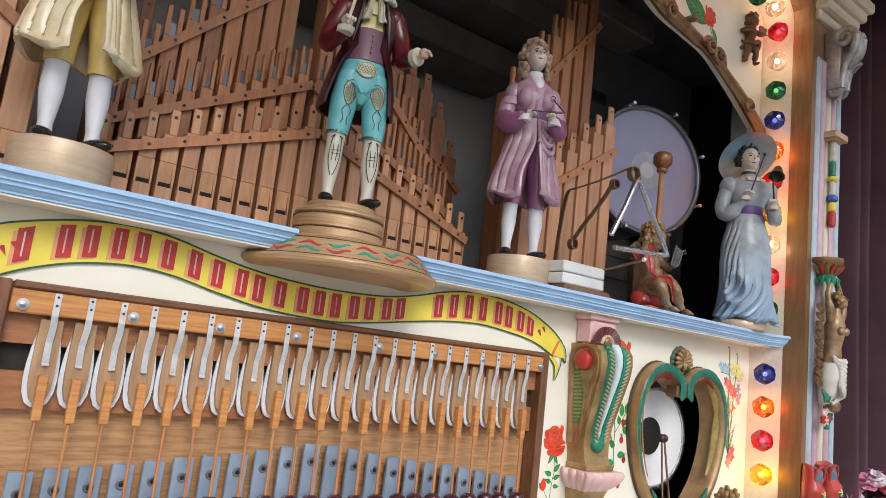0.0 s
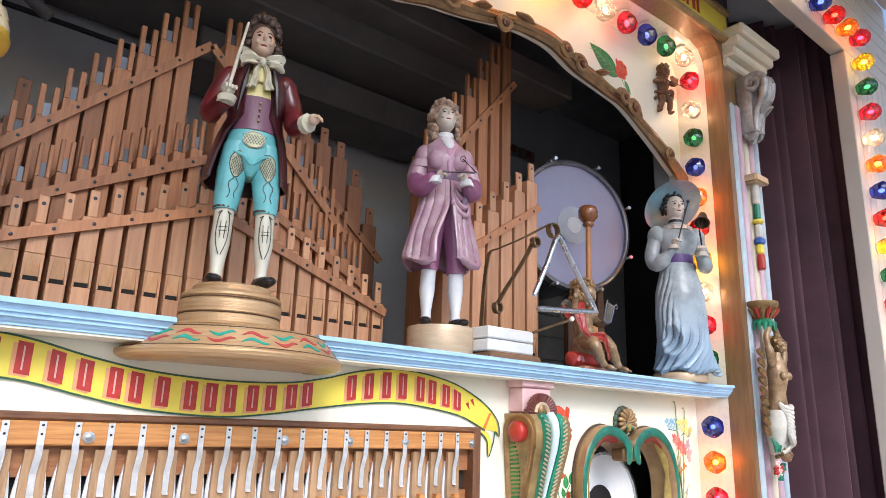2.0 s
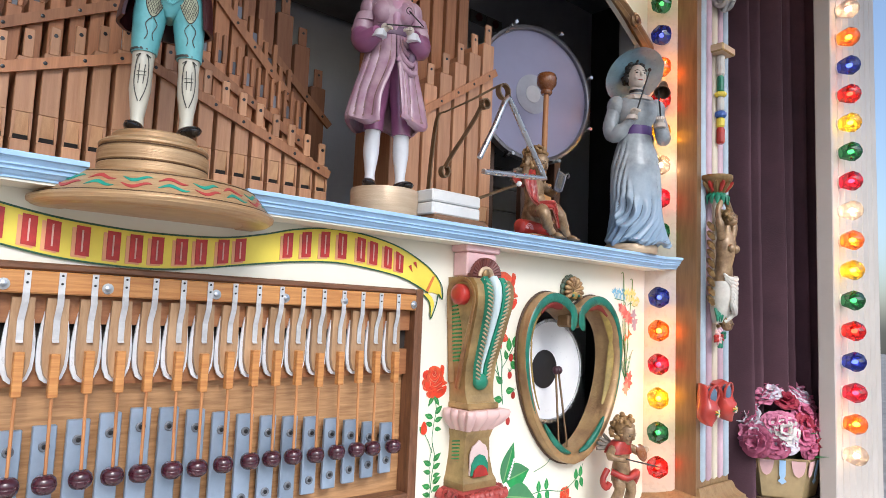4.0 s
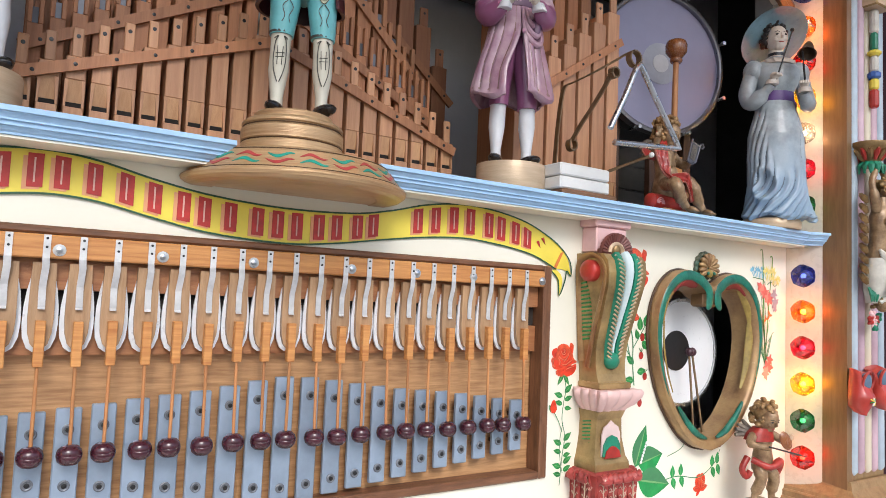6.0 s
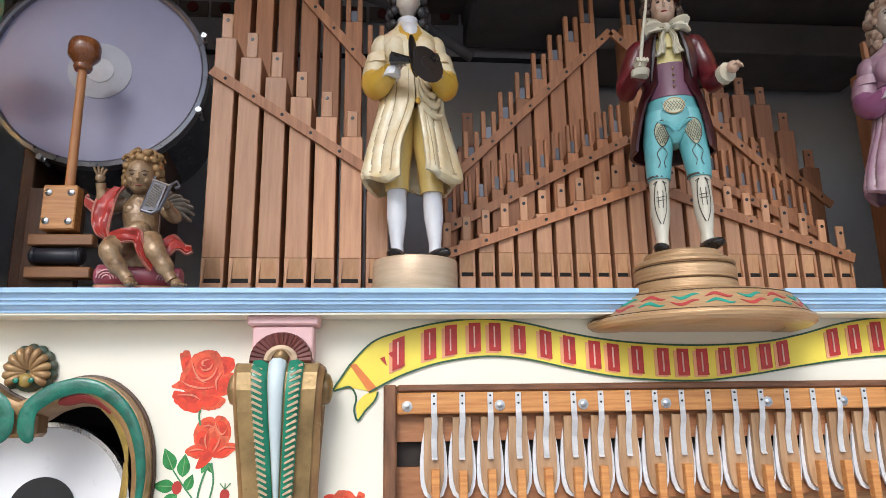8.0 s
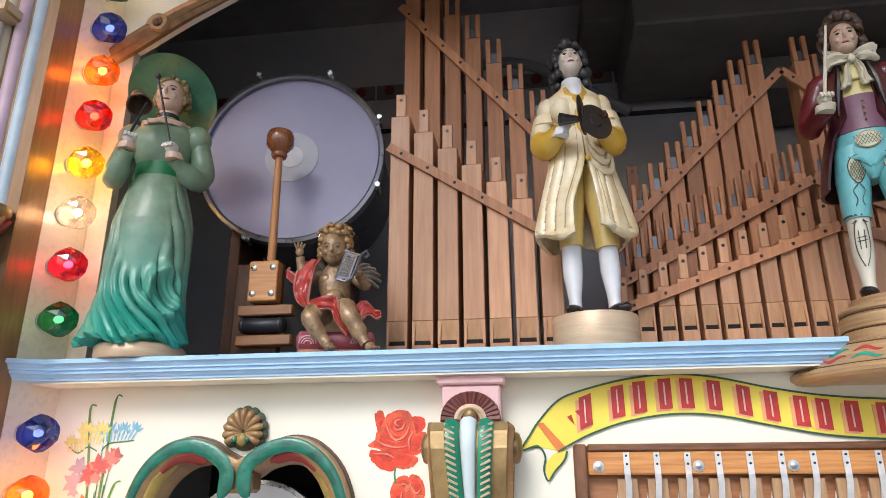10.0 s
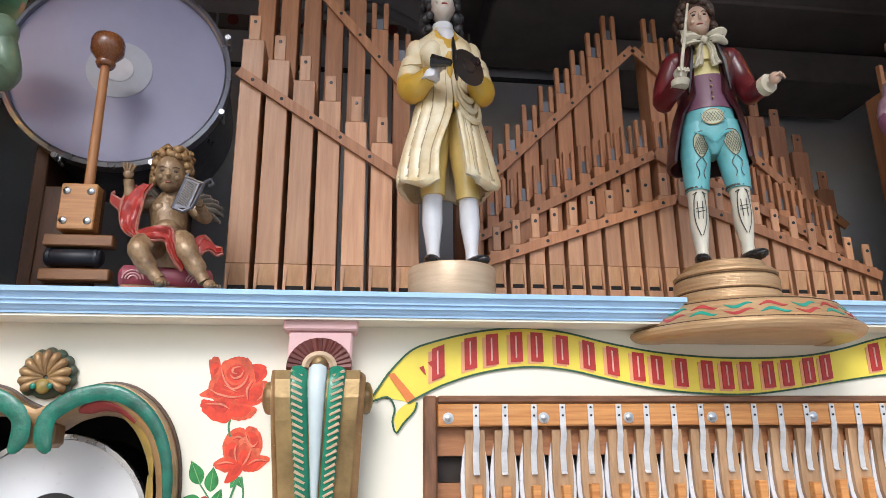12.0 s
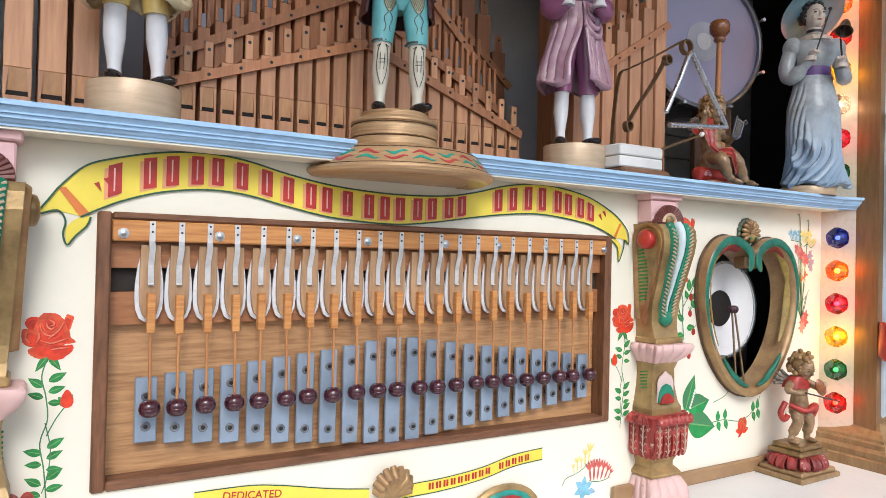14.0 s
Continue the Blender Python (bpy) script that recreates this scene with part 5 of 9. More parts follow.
def curls(bm, c, s, mi, n, r, seed, low=-0.5, face_gap=0.9, tilt=0.0):
    """Locks of hair over the crown, the sides and the back of a head."""
    rng = random.Random(seed)
    T = Euler((tilt, 0, 0)).to_matrix()
    ball(bm, tuple(Vector(c) + T @ Vector((0, 0.09 * s, 0.12 * s))), (0.42 * s, 0.42 * s, 0.46 * s), mi, T, 14, 10)
    k = 0
    while k < n:
        a = rng.uniform(0, 2 * math.pi)
        h = rng.uniform(low, 0.62)
        q = math.sqrt(max(0.05, 1 - (h / 0.66) ** 2)) if h > 0 else 1.0
        x, y = math.cos(a) * 0.44 * q, math.sin(a) * 0.46 * q + 0.06
        if y < -0.05 and abs(x) < 0.33 and h < 0.36:
            continue
        k += 1
        p = Vector(c) + T @ Vector((x * s, y * s, h * s))
        rr = r * s * rng.uniform(0.7, 1.2)
        ball(bm, tuple(p), (rr, rr * rng.uniform(0.7, 1), rr * rng.uniform(0.8, 1.3)), mi, Euler((rng.random() * 3, rng.random() * 3, 0)).to_matrix(), 7, 5)


def fist(bm, p, s, mi, d=(0, -1, 0)):
    """A closed hand with four fingers."""
    pv, dv = Vector(p), Vector(d).normalized()
    side = dv.cross(Vector((0, 0, 1)))
    if side.length < 0.1:
        side = Vector((1, 0, 0))
    side.normalize()
    ball(bm, p, (0.55 * s, 0.55 * s, 0.5 * s), mi, None, 10, 7)
    for k in range(4):
        o = pv + side * (k - 1.5) * 0.26 * s + dv * 0.4 * s
        tube(bm, [o - dv * 0.2 * s, o + dv * 0.25 * s, o + dv * 0.3 * s - Vector((0, 0, 0.25 * s))], [0.16 * s, 0.15 * s, 0.1 * s], mi, 5)


def leg(bm, q, H, m_stock, m_breech, m_shoe, turn=0.0, lift=0.0, out=0.0, cut=0.26):
    x = q * (0.062 + out) * H
    loft(bm, [(0.02 * H + lift, x, -0.0, 0.024 * H, 0.028 * H), (0.06 * H + lift, x, 0.002, 0.022 * H, 0.026 * H), (0.15 * H, x * 0.98, 0.006 * H, 0.036 * H, 0.04 * H),
              (0.22 * H, x * 0.95, 0.0, 0.035 * H, 0.036 * H), (cut * H, x * 0.93, -0.004 * H, 0.037 * H, 0.038 * H)], m_stock, 14)
    loft(bm, [(cut * H - 0.004, x * 0.93, -0.004 * H, 0.043 * H, 0.044 * H), (0.30 * H, x * 0.9, -0.004 * H, 0.047 * H, 0.05 * H), (0.40 * H, x * 0.8, 0.0, 0.057 * H, 0.06 * H), (0.50 * H, x * 0.62, 0.0, 0.058 * H, 0.064 * H)], m_breech, 16)
    T = Euler((0, 0, turn)).to_matrix()
    ball(bm, (x + 0.02 * H * math.sin(turn), -0.028 * H, 0.02 * H + lift * 0.6), (0.03 * H, 0.066 * H, 0.02 * H), m_shoe, T, 12, 8)
    ball(bm, (x, 0.012 * H, 0.02 * H + lift), (0.027 * H, 0.03 * H, 0.026 * H), m_shoe, T, 10, 6)


def stand_disc(x, y, r, h, label):
    bm = B()
    lathe(bm, [(r * 0.98, 0), (r, 0.003), (r, h - 0.003), (r * 0.985, h), (0.001, h)], seg=40)
    ob = part("figure_plinth", bm, gold_pale, smooth=True)
    ob.matrix_world = pose(x, y, LEDGE)
    return tagged(ob, label, "plinth", "round figure plinths")


# conductor on his turned stand
ST = (-0.034, 0.0)
stand_gold = mat("stand_gold_paint", (0.58, 0.4, 0.22), 0.36, 0.3, var=0.2, scale=7, bump=0.3, bscale=26, grain=(1.0, 1.0, 26), col2=(0.36, 0.21, 0.1), coat=0.15)
groove = mat("stand_groove", (0.1, 0.055, 0.025), 0.5, 0.2)
DX = 0.01
stand = thing("turned_stand", "turned brushed gold stand with painted red and green waves", "stand", at=pose(*ST, 0))
bm = B()
lathe(bm, [(r_ * 0.958, z_) for r_, z_ in ((0.001, 1.7405), (0.14, 1.7405), (0.143, 1.739), (0.174, 1.739), (0.185, 1.7415), (0.1925, 1.7465), (0.194, 1.7515), (0.192, 1.7555), (0.187, 1.757), (0.186, 1.7585), (0.1845, 1.7595), (0.1625, 1.7855), (0.16, 1.788), (0.1595, 1.79), (0.154, 1.7925), (0.13, 1.795), (0.113, 1.7965), (0.111, 1.7985), (0.08, 1.7985))], c=(DX, 0, 0), seg=80)
part("dish", bm, stand_gold, stand, "wide brushed gold dish", smooth=False)
bm = B()
lathe(bm, [(r_ * 0.89, z_) for r_, z_ in ((0.116, 1.7985), (0.1165, 1.8), (0.108, 1.802), (0.0975, 1.804), (0.0945, 1.806), (0.0945, 1.818), (0.0925, 1.8195), (0.0925, 1.8215), (0.0945, 1.823), (0.0945, 1.842), (0.0905, 1.8445), (0.0905, 1.8475), (0.0935, 1.8495), (0.0935, 1.853), (0.087, 1.858), (0.075, 1.861), (0.073, 1.862), (0.073, 1.869), (0.07, 1.872), (0.001, 1.872))], seg=72)
part("drum", bm, stand_gold, stand, "ringed brushed gold drum", smooth=False)
for r, z, dx in ((0.083, 1.8205, 0), (0.0812, 1.846, 0), (0.1784, 1.758, DX), (0.153, 1.789, DX)):
    bm = B()
    lathe(bm, [(r, z - 0.0011), (r + 0.0006, z), (r, z + 0.0011)], (dx, 0, 0), 72, caps=False)
    part("groove_line", bm, groove, stand, "dark groove", smooth=True)
wave_red = mat("wave_red_paint", (0.5, 0.06, 0.06), 0.4, var=0.2, scale=60)
wave_teal = mat("wave_teal_paint", (0.02, 0.34, 0.26), 0.4, var=0.2, scale=60)
for i in range(8):
    for k in (0, 1):
        a0 = -math.pi / 2 - 1.2 + i * 0.29
        bm = B()
        lo, hi = [], []
        for j in range(15):
            t = j / 14
            a = a0 + 0.245 * t
            v = 0.5 + (0.2 if k else -0.2) + 0.12 * math.sin((t - 0.12) * 2 * math.pi) * (1 if i % 2 else -1)
            w = 0.085 * math.sin(math.pi * t) ** 0.8 + 0.01
            for lst, vv in ((lo, v - w), (hi, v + w)):
                rr = (0.1845 - vv * 0.022) * 0.958 + 0.0007
                zz = 1.7595 + vv * 0.026 + 0.0005
                lst.append((DX + rr * math.cos(a), rr * math.sin(a), zz))
        rings(bm, [lo, hi], 0, False, False)
        thicken(bm, 0.0006)
        part("painted_wave", bm, (wave_red, wave_teal)[(i + k) % 2], stand)

H = 0.52
teal_cloth = mat("breeches_turquoise", (0.16, 0.5, 0.53), 0.35, var=0.15, scale=30, coat=0.3)
maroon = mat("coat_maroon", (0.055, 0.008, 0.013), 0.35, var=0.3, scale=25, coat=0.3)
maroon_d = mat("coat_lapel_black", (0.02, 0.012, 0.016), 0.35)
vest_y = mat("vest_yellow", (0.7, 0.6, 0.25), 0.4)
vest_p = mat("vest_purple", (0.2, 0.08, 0.13), 0.4, var=0.2)
boots = mat("boot_cream", (0.66, 0.63, 0.52), 0.35, var=0.1, coat=0.2)
inkline = mat("ink_line", (0.06, 0.055, 0.045), 0.5)
hair_b = mat("hair_brown", (0.1, 0.06, 0.042), 0.45, var=0.4, scale=60)
shirt = mat("shirt_white", (0.68, 0.64, 0.5), 0.4, var=0.2, scale=50)
bm = B()
P = [maroon, teal_cloth, boots, shoe, vest_p, vest_y, shirt, skin, hair_b, eye_dark, lip, maroon_d, inkline, gold, mat("sleeve_red", (0.15, 0.012, 0.018), 0.35, var=0.35, scale=20, coat=0.3), mat("gilt_patch", (0.42, 0.44, 0.3), 0.4, 0.2, var=0.2, scale=60)]
leg(bm, -1, H, 2, 1, 3, turn=-0.3, cut=0.27, out=0.015)
leg(bm, 1, H, 2, 1, 3, turn=0.5, lift=0.006, cut=0.27, out=0.02)
loft(bm, [(0.385 * H, 0, 0, 0.02 * H, 0.04 * H), (0.41 * H, 0, 0, 0.05 * H, 0.058 * H), (0.44 * H, 0, 0, 0.092 * H, 0.068 * H), (0.48 * H, 0, 0, 0.105 * H, 0.073 * H), (0.56 * H, 0, 0, 0.092 * H, 0.068 * H)], 1, 24)
for q in (-1, 1):
    tube(bm, [(q * 0.004 * H, -0.062 * H, 0.42 * H), (q * 0.03 * H, -0.07 * H, 0.445 * H), (q * 0.07 * H, -0.058 * H, 0.46 * H)], [0.003, 0.004, 0.002], 1, 6)
loft(bm, [(0.545 * H, 0, 0, 0.096 * H, 0.073 * H), (0.60 * H, 0, 0, 0.09 * H, 0.07 * H), (0.665 * H, 0, 0, 0.104 * H, 0.08 * H)], 4, 20)
loft(bm, [(0.66 * H, 0, 0, 0.102 * H, 0.078 * H), (0.74 * H, 0, 0, 0.1 * H, 0.07 * H), (0.79 * H, 0, 0, 0.06 * H, 0.05 * H)], 5, 20)
skirt(bm, [(0.80 * H, 0, 0, 0.06 * H, 0.055 * H, 0, 0.35), (0.765 * H, 0, 0, 0.118 * H, 0.068 * H, 0, 0.4), (0.70 * H, 0, 0, 0.12 * H, 0.087 * H, 0, 0.42), (0.6 * H, 0, 0.002, 0.104 * H, 0.084 * H, 0.0, 0.52),
           (0.53 * H, -0.002, 0.0, 0.13 * H, 0.1 * H, 0.02, 0.85), (0.45 * H, -0.004, 0.0, 0.148 * H, 0.118 * H, 0.03, 0.95), (0.385 * H, -0.006, 0.004, 0.158 * H, 0.13 * H, 0.04, 1.0), (0.36 * H, -0.006, 0.004, 0.16 * H, 0.132 * H, 0.04, 1.02)], 0.6, 5, 0, 6, thick=0.006)
for q in (-1, 1):
    tube(bm, [(q * 0.045 * H, -0.07 * H, 0.78 * H), (q * 0.06 * H, -0.088 * H, 0.70 * H), (q * 0.075 * H, -0.076 * H, 0.60 * H)], [0.012 * H, 0.02 * H, 0.008 * H], 11, 6, flat=0.5)
# painted ornaments on breeches and boots
BREECH = [(0.266, 0.93, -0.004, 0.043, 0.044), (0.30, 0.9, -0.004, 0.047, 0.05), (0.40, 0.8, 0.0, 0.057, 0.06), (0.50, 0.62, 0.0, 0.058, 0.064)]
BOOT = [(0.06, 1.0, 0.003, 0.022, 0.026), (0.15, 0.98, 0.006, 0.036, 0.04), (0.22, 0.95, 0.0, 0.035, 0.036), (0.27, 0.93, -0.004, 0.037, 0.038)]


def on_leg(q, a, z, rows, lift=0.0015):
    """A point on a leg's skin: a from straight ahead, z in body heights."""
    k, cy, rx, ry = along(rows, z)
    x = q * (0.062 + (0.015 if q < 0 else 0.02)) * H * k
    return (x + (rx * H + lift) * math.sin(a), cy * H - (ry * H + lift) * math.cos(a), z * H)


for q in (-1, 1):
    # pear-shaped gilt patch with a lattice
    c0, z0 = -0.1 * q + 0.1, 0.415
    ring = []
    for j in range(18):
        b_ = 2 * math.pi * j / 18
        w_ = 0.5 * (1 + 0.35 * math.sin(b_))
        ring.append((c0 + w_ * math.cos(b_), z0 + 0.047 * math.sin(b_)))
    vs = [bm.verts.new(on_leg(q, a_, z_, BREECH, 0.001)) for a_, z_ in ring]
    mid = bm.verts.new(on_leg(q, c0, z0, BREECH, 0.0016))
    for j in range(18):
        f = bm.faces.new((vs[j], vs[(j + 1) % 18], mid))
        f.material_index = 15
    tube(bm, [on_leg(q, a_, z_, BREECH, 0.0012) for a_, z_ in ring + ring[:1]], 0.0009, 12, 4)
    for k in range(-3, 4):
        for e in (-1, 1):
            ln = []
            for j in range(7):
                t_ = -1 + j / 3
                a_, z_ = c0 + 0.14 * k + e * 0.32 * t_, z0 + 0.036 * t_
                if ((a_ - c0) / 0.5) ** 2 + ((z_ - z0) / 0.045) ** 2 < 0.95:
                    ln.append(on_leg(q, a_, z_, BREECH, 0.002))
            if len(ln) > 1:
                tube(bm, ln, 0.0005, 12, 4)
    for e in (-1, 1):
        tube(bm, spline([on_leg(q, c0 + e * 0.06, 0.365, BREECH), on_leg(q, c0 + e * 0.35, 0.345, BREECH), on_leg(q, c0 + e * 0.15, 0.315, BREECH), on_leg(q, c0 + e * 0.3, 0.295, BREECH)], 4), 0.0009, 12, 4)
    for d in (-0.5, 0.5):
        tube(bm, spline([on_leg(q, d * 1.3, 0.245, BOOT), on_leg(q, d * 0.5, 0.252, BOOT), on_leg(q, d, 0.235, BOOT), on_leg(q, d * 1.2, 0.18, BOOT), on_leg(q, d * 0.9, 0.14, BOOT), on_leg(q, d * 0.2, 0.105, BOOT)], 4), 0.001, 12, 4)
        tube(bm, [on_leg(q, d * 0.5, 0.22, BOOT), on_leg(q, d * 0.4, 0.16, BOOT)], 0.0008, 12, 4)
    for k in range(2):
        tube(bm, [on_leg(q, -0.4, 0.185 + 0.012 * k, BOOT), on_leg(q, 0.4, 0.188 + 0.012 * k, BOOT)], 0.0007, 12, 4)
    loft(bm, [(0.265 * H, q * 0.073 * H, -0.004 * H, 0.044 * H, 0.045 * H), (0.272 * H, q * 0.073 * H, -0.004 * H, 0.044 * H, 0.045 * H)], 12, 14)
ring = [(0.04 * math.cos(2 * math.pi * j / 16), 0.505 + 0.03 * math.sin(2 * math.pi * j / 16)) for j in range(16)]
vs = [bm.verts.new((x_ * H, -0.0765 * H - 0.001, z_ * H)) for x_, z_ in ring]
f = bm.faces.new(vs)
f.material_index = 15
for k in range(-3, 4):
    for e in (-1, 1):
        tube(bm, [((0.011 * k - 0.012 * e) * H, -0.079 * H, 0.488 * H), ((0.011 * k + 0.012 * e) * H, -0.079 * H, 0.522 * H)], 0.0005, 12, 4)
pts = [(0.036 * H * math.cos(a), -0.078 * H, 0.505 * H + 0.028 * H * math.sin(a)) for a in (2 * math.pi * j / 14 for j in range(15))]
tube(bm, pts, 0.0011, 13, 4)
for k in range(4):
    ball(bm, (0.004, -0.078 * H, (0.575 + 0.022 * k) * H), 0.0025, 13, seg=6, rings=5)
# wide bow with two loops, a knot and two hanging ends
for q in (-1, 1):
    ribbon(bm, spline([(q * 0.006 * H, -0.082 * H, 0.79 * H), (q * 0.03 * H, -0.094 * H, 0.797 * H), (q * 0.06 * H, -0.09 * H, 0.803 * H), (q * 0.078 * H, -0.078 * H, 0.803 * H)], 4), (0.0, -0.1, 1.0), [0.008 * H + 0.026 * H * (k / 12) ** 0.8 for k in range(13)], 6, None, 0.004, 0.0035, 9)
    ribbon(bm, spline([(q * 0.006 * H, -0.088 * H, 0.785 * H), (q * 0.022 * H, -0.096 * H, 0.75 * H), (q * 0.026 * H, -0.092 * H, 0.715 * H), (q * 0.036 * H, -0.092 * H, 0.69 * H)], 4), (1.0, -0.15, 0.2), [0.006 * H + 0.013 * H * (k / 12) for k in range(13)], 6, None, 0.003, 0.003, 7)
    for k in range(3):
        tube(bm, [(q * 0.014 * H, -0.095 * H, (0.783 + 0.007 * k) * H), (q * 0.07 * H, -0.09 * H, (0.78 + 0.022 * k) * H)], 0.0008, 12, 4)
ball(bm, (0, -0.092 * H, 0.789 * H), (0.013 * H, 0.012 * H, 0.016 * H), 6)
loft(bm, [(0.72 * H, 0, -0.074 * H, 0.02 * H, 0.01 * H), (0.77 * H, 0, -0.072 * H, 0.034 * H, 0.014 * H), (0.80 * H, 0, -0.05 * H, 0.03 * H, 0.02 * H)], 5, 18)
loft(bm, [(0.79 * H, 0, 0, 0.044 * H, 0.046 * H), (0.835 * H, 0, -0.002, 0.038 * H, 0.04 * H)], 6, 14)
# arms
for q in (-1, 1):
    ball(bm, (q * 0.1 * H, 0, 0.75 * H), (0.047 * H, 0.046 * H, 0.045 * H), 14, None, 14, 9)
tube(bm, spline([(-0.108 * H, 0, 0.755 * H), (-0.15 * H, -0.005, 0.66 * H), (-0.165 * H, -0.03, 0.585 * H), (-0.125 * H, -0.075, 0.60 * H)], 5), [0.042 * H] * 5 + [0.041 * H] * 6 + [0.033 * H] * 5, 14, 10)
loft(bm, [(0.585 * H, -0.122 * H, -0.08, 0.032 * H, 0.03 * H), (0.605 * H, -0.118 * H, -0.084, 0.034 * H, 0.032 * H)], 6, 12)
fist(bm, (-0.118 * H, -0.088, 0.626 * H), 0.045 * H, 6, (0.3, -1, 0.2))
tube(bm, [(-0.12 * H, -0.097, 0.61 * H), (-0.1 * H, -0.115, 0.725 * H), (-0.078 * H, -0.125, 0.845 * H)], [0.0036, 0.0032, 0.0022], 6, 8)
tube(bm, spline([(0.108 * H, 0, 0.755 * H), (0.14 * H, -0.005, 0.66 * H), (0.15 * H, -0.03, 0.585 * H), (0.17 * H, -0.075, 0.565 * H)], 5), [0.042 * H] * 5 + [0.04 * H] * 6 + [0.032 * H] * 5, 14, 10)
tube(bm, [(0.17 * H, -0.073, 0.565 * H), (0.182 * H, -0.086, 0.565 * H)], 0.034 * H, 6, 10)
fist(bm, (0.195 * H, -0.1, 0.568 * H), 0.04 * H, 7, (0.8, -0.6, 0.15))
face(bm, (0, -0.004, 0.905 * H), 0.128 * H, 7, 9, 10, tilt=0.05)
curls(bm, (0, 0.01, 0.922 * H), 0.158 * H, 8, 150, 0.11, 3, low=-0.5)
fig = part("conductor_figure", bm, P, smooth=True)
fig.matrix_world = pose(ST[0] + 0.006, ST[1], 1.872, 0, 0, -18) @ Matrix.Diagonal((0.9, 0.95, 1.0, 1.0))
tagged(fig, "carved bandmaster in maroon coat and turquoise breeches with white baton", "statue", "organ figures")


def coat_man(s, x, y, H, pal, label, seed):
    """A standing player in a full skirted coat with stockings and shoes."""
    bm = B()
    coat, sleeve, breech, hairm, skinm, extra, sash = pal[:7]
    # Last entry: coat colour darkened, painted into fold grooves as glazing and shade.
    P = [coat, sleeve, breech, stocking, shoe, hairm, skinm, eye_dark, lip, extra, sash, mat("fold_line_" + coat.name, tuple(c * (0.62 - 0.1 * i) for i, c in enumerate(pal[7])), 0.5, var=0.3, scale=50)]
    leg(bm, -1, H, 3, 2, 4, turn=-0.35, cut=0.24)
    leg(bm, 1, H, 3, 2, 4, turn=0.45, cut=0.23, out=0.012)
    loft(bm, [(0.56 * H, 0, 0, 0.08 * H, 0.066 * H), (0.62 * H, 0, 0, 0.082 * H, 0.064 * H), (0.66 * H, 0, -0.002, 0.092 * H, 0.074 * H), (0.70 * H, 0, -0.004, 0.108 * H, 0.086 * H), (0.735 * H, 0, -0.002, 0.116 * H, 0.08 * H),
              (0.77 * H, 0, 0, 0.102 * H, 0.062 * H), (0.80 * H, 0, 0, 0.058 * H, 0.05 * H), (0.83 * H, 0, 0, 0.036 * H, 0.038 * H)], 0, 26)
    for q in (-1, 1):
        ball(bm, (q * 0.05 * H, -0.06 * H, 0.7 * H), (0.045 * H, 0.034 * H, 0.048 * H), 0, None, 12, 8)
    # full gathered skirt with rolled edges, parted below the button
    PROF = [(0.0, 0.645, 0.084, 0.066), (0.12, 0.60, 0.096, 0.076), (0.28, 0.53, 0.118, 0.09), (0.5, 0.44, 0.14, 0.103), (0.75, 0.345, 0.162, 0.118), (0.92, 0.278, 0.176, 0.13), (1.0, 0.252, 0.168, 0.124)]
    apex = 0.32

    def edge(v, q):
        return 0.02 + (0.4 if q < 0 else 0.06) * sm(v, apex - 0.06, 0.8) ** 0.9

    def pnt(u, v):
        a0, a1 = -math.pi / 2 + 0.12 + edge(v, 1), 1.5 * math.pi + 0.12 - edge(v, -1)
        a = a0 + (a1 - a0) * u
        z, rx, ry = along(PROF, v)
        dip = 0.016 * H * v ** 6 * math.sin(4 * a + 1)
        return Vector((rx * H * math.cos(a), ry * H * math.sin(a), z * H + dip)), Vector((math.cos(a), math.sin(a), 0))

    def rel(u, v):
        x = u * 66 + 1.6 * math.sin(u * 17) + 2.2 * v * math.sin(u * 11 + 2)
        g = pleat(x)
        amp = (0.3 + 0.7 * sm(v, 0.1, 0.8)) * 0.0088 * sm(v, 0.02, 0.2)
        h = amp * (g - 0.55) * (0.55 + 0.45 * math.sin(u * 23 + 1)) + 0.005 * v * math.sin(u * 31 + 2 * v)
        # rolled front edges and hem
        rim = max(math.exp(-((u - 0.012) / 0.016) ** 2), math.exp(-((u - 0.988) / 0.016) ** 2)) * sm(v, apex - 0.1, apex + 0.1)
        rim = max(rim, math.exp(-((v - 0.965) / 0.028) ** 2))
        h = h * (1 - 0.6 * rim) + 0.006 * rim
        if rim > 0.35:
            g = 1.0
        elif 0.1 < rim <= 0.35 and v > apex:
            g = 0.1
        return h, g
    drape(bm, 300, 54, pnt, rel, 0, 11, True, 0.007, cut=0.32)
    for k in range(4):
        cu, cv, ru, rv = 0.075, 0.12, 0.026 + 0.02 * k, 0.07 + 0.09 * k
        pts = []
        for j in range(15):
            t = math.pi * j / 14
            u_, v_ = max(0.004, cu - ru * math.cos(t)), cv + rv * math.sin(t)
            p_, o_ = pnt(u_, v_)
            pts.append(p_ + o_ * 0.004)
        tube(bm, pts, [0.002 + 0.0045 * math.sin(math.pi * j / 14) for j in range(15)], 0, 7)
    ball(bm, (0.018 * H, -0.112 * H, 0.50 * H), 0.01 * H, 9, seg=8, rings=6)
    # waistcoat insert and cravat
    loft(bm, [(0.60 * H, 0.004, -0.04 * H, 0.006 * H, 0.03 * H), (0.68 * H, 0.004, -0.058 * H, 0.024 * H, 0.036 * H), (0.73 * H, 0.003, -0.052 * H, 0.044 * H, 0.037 * H), (0.765 * H, 0.002, -0.034 * H, 0.062 * H, 0.036 * H), (0.797 * H, 0, -0.01 * H, 0.055 * H, 0.045 * H)], 9, 14)
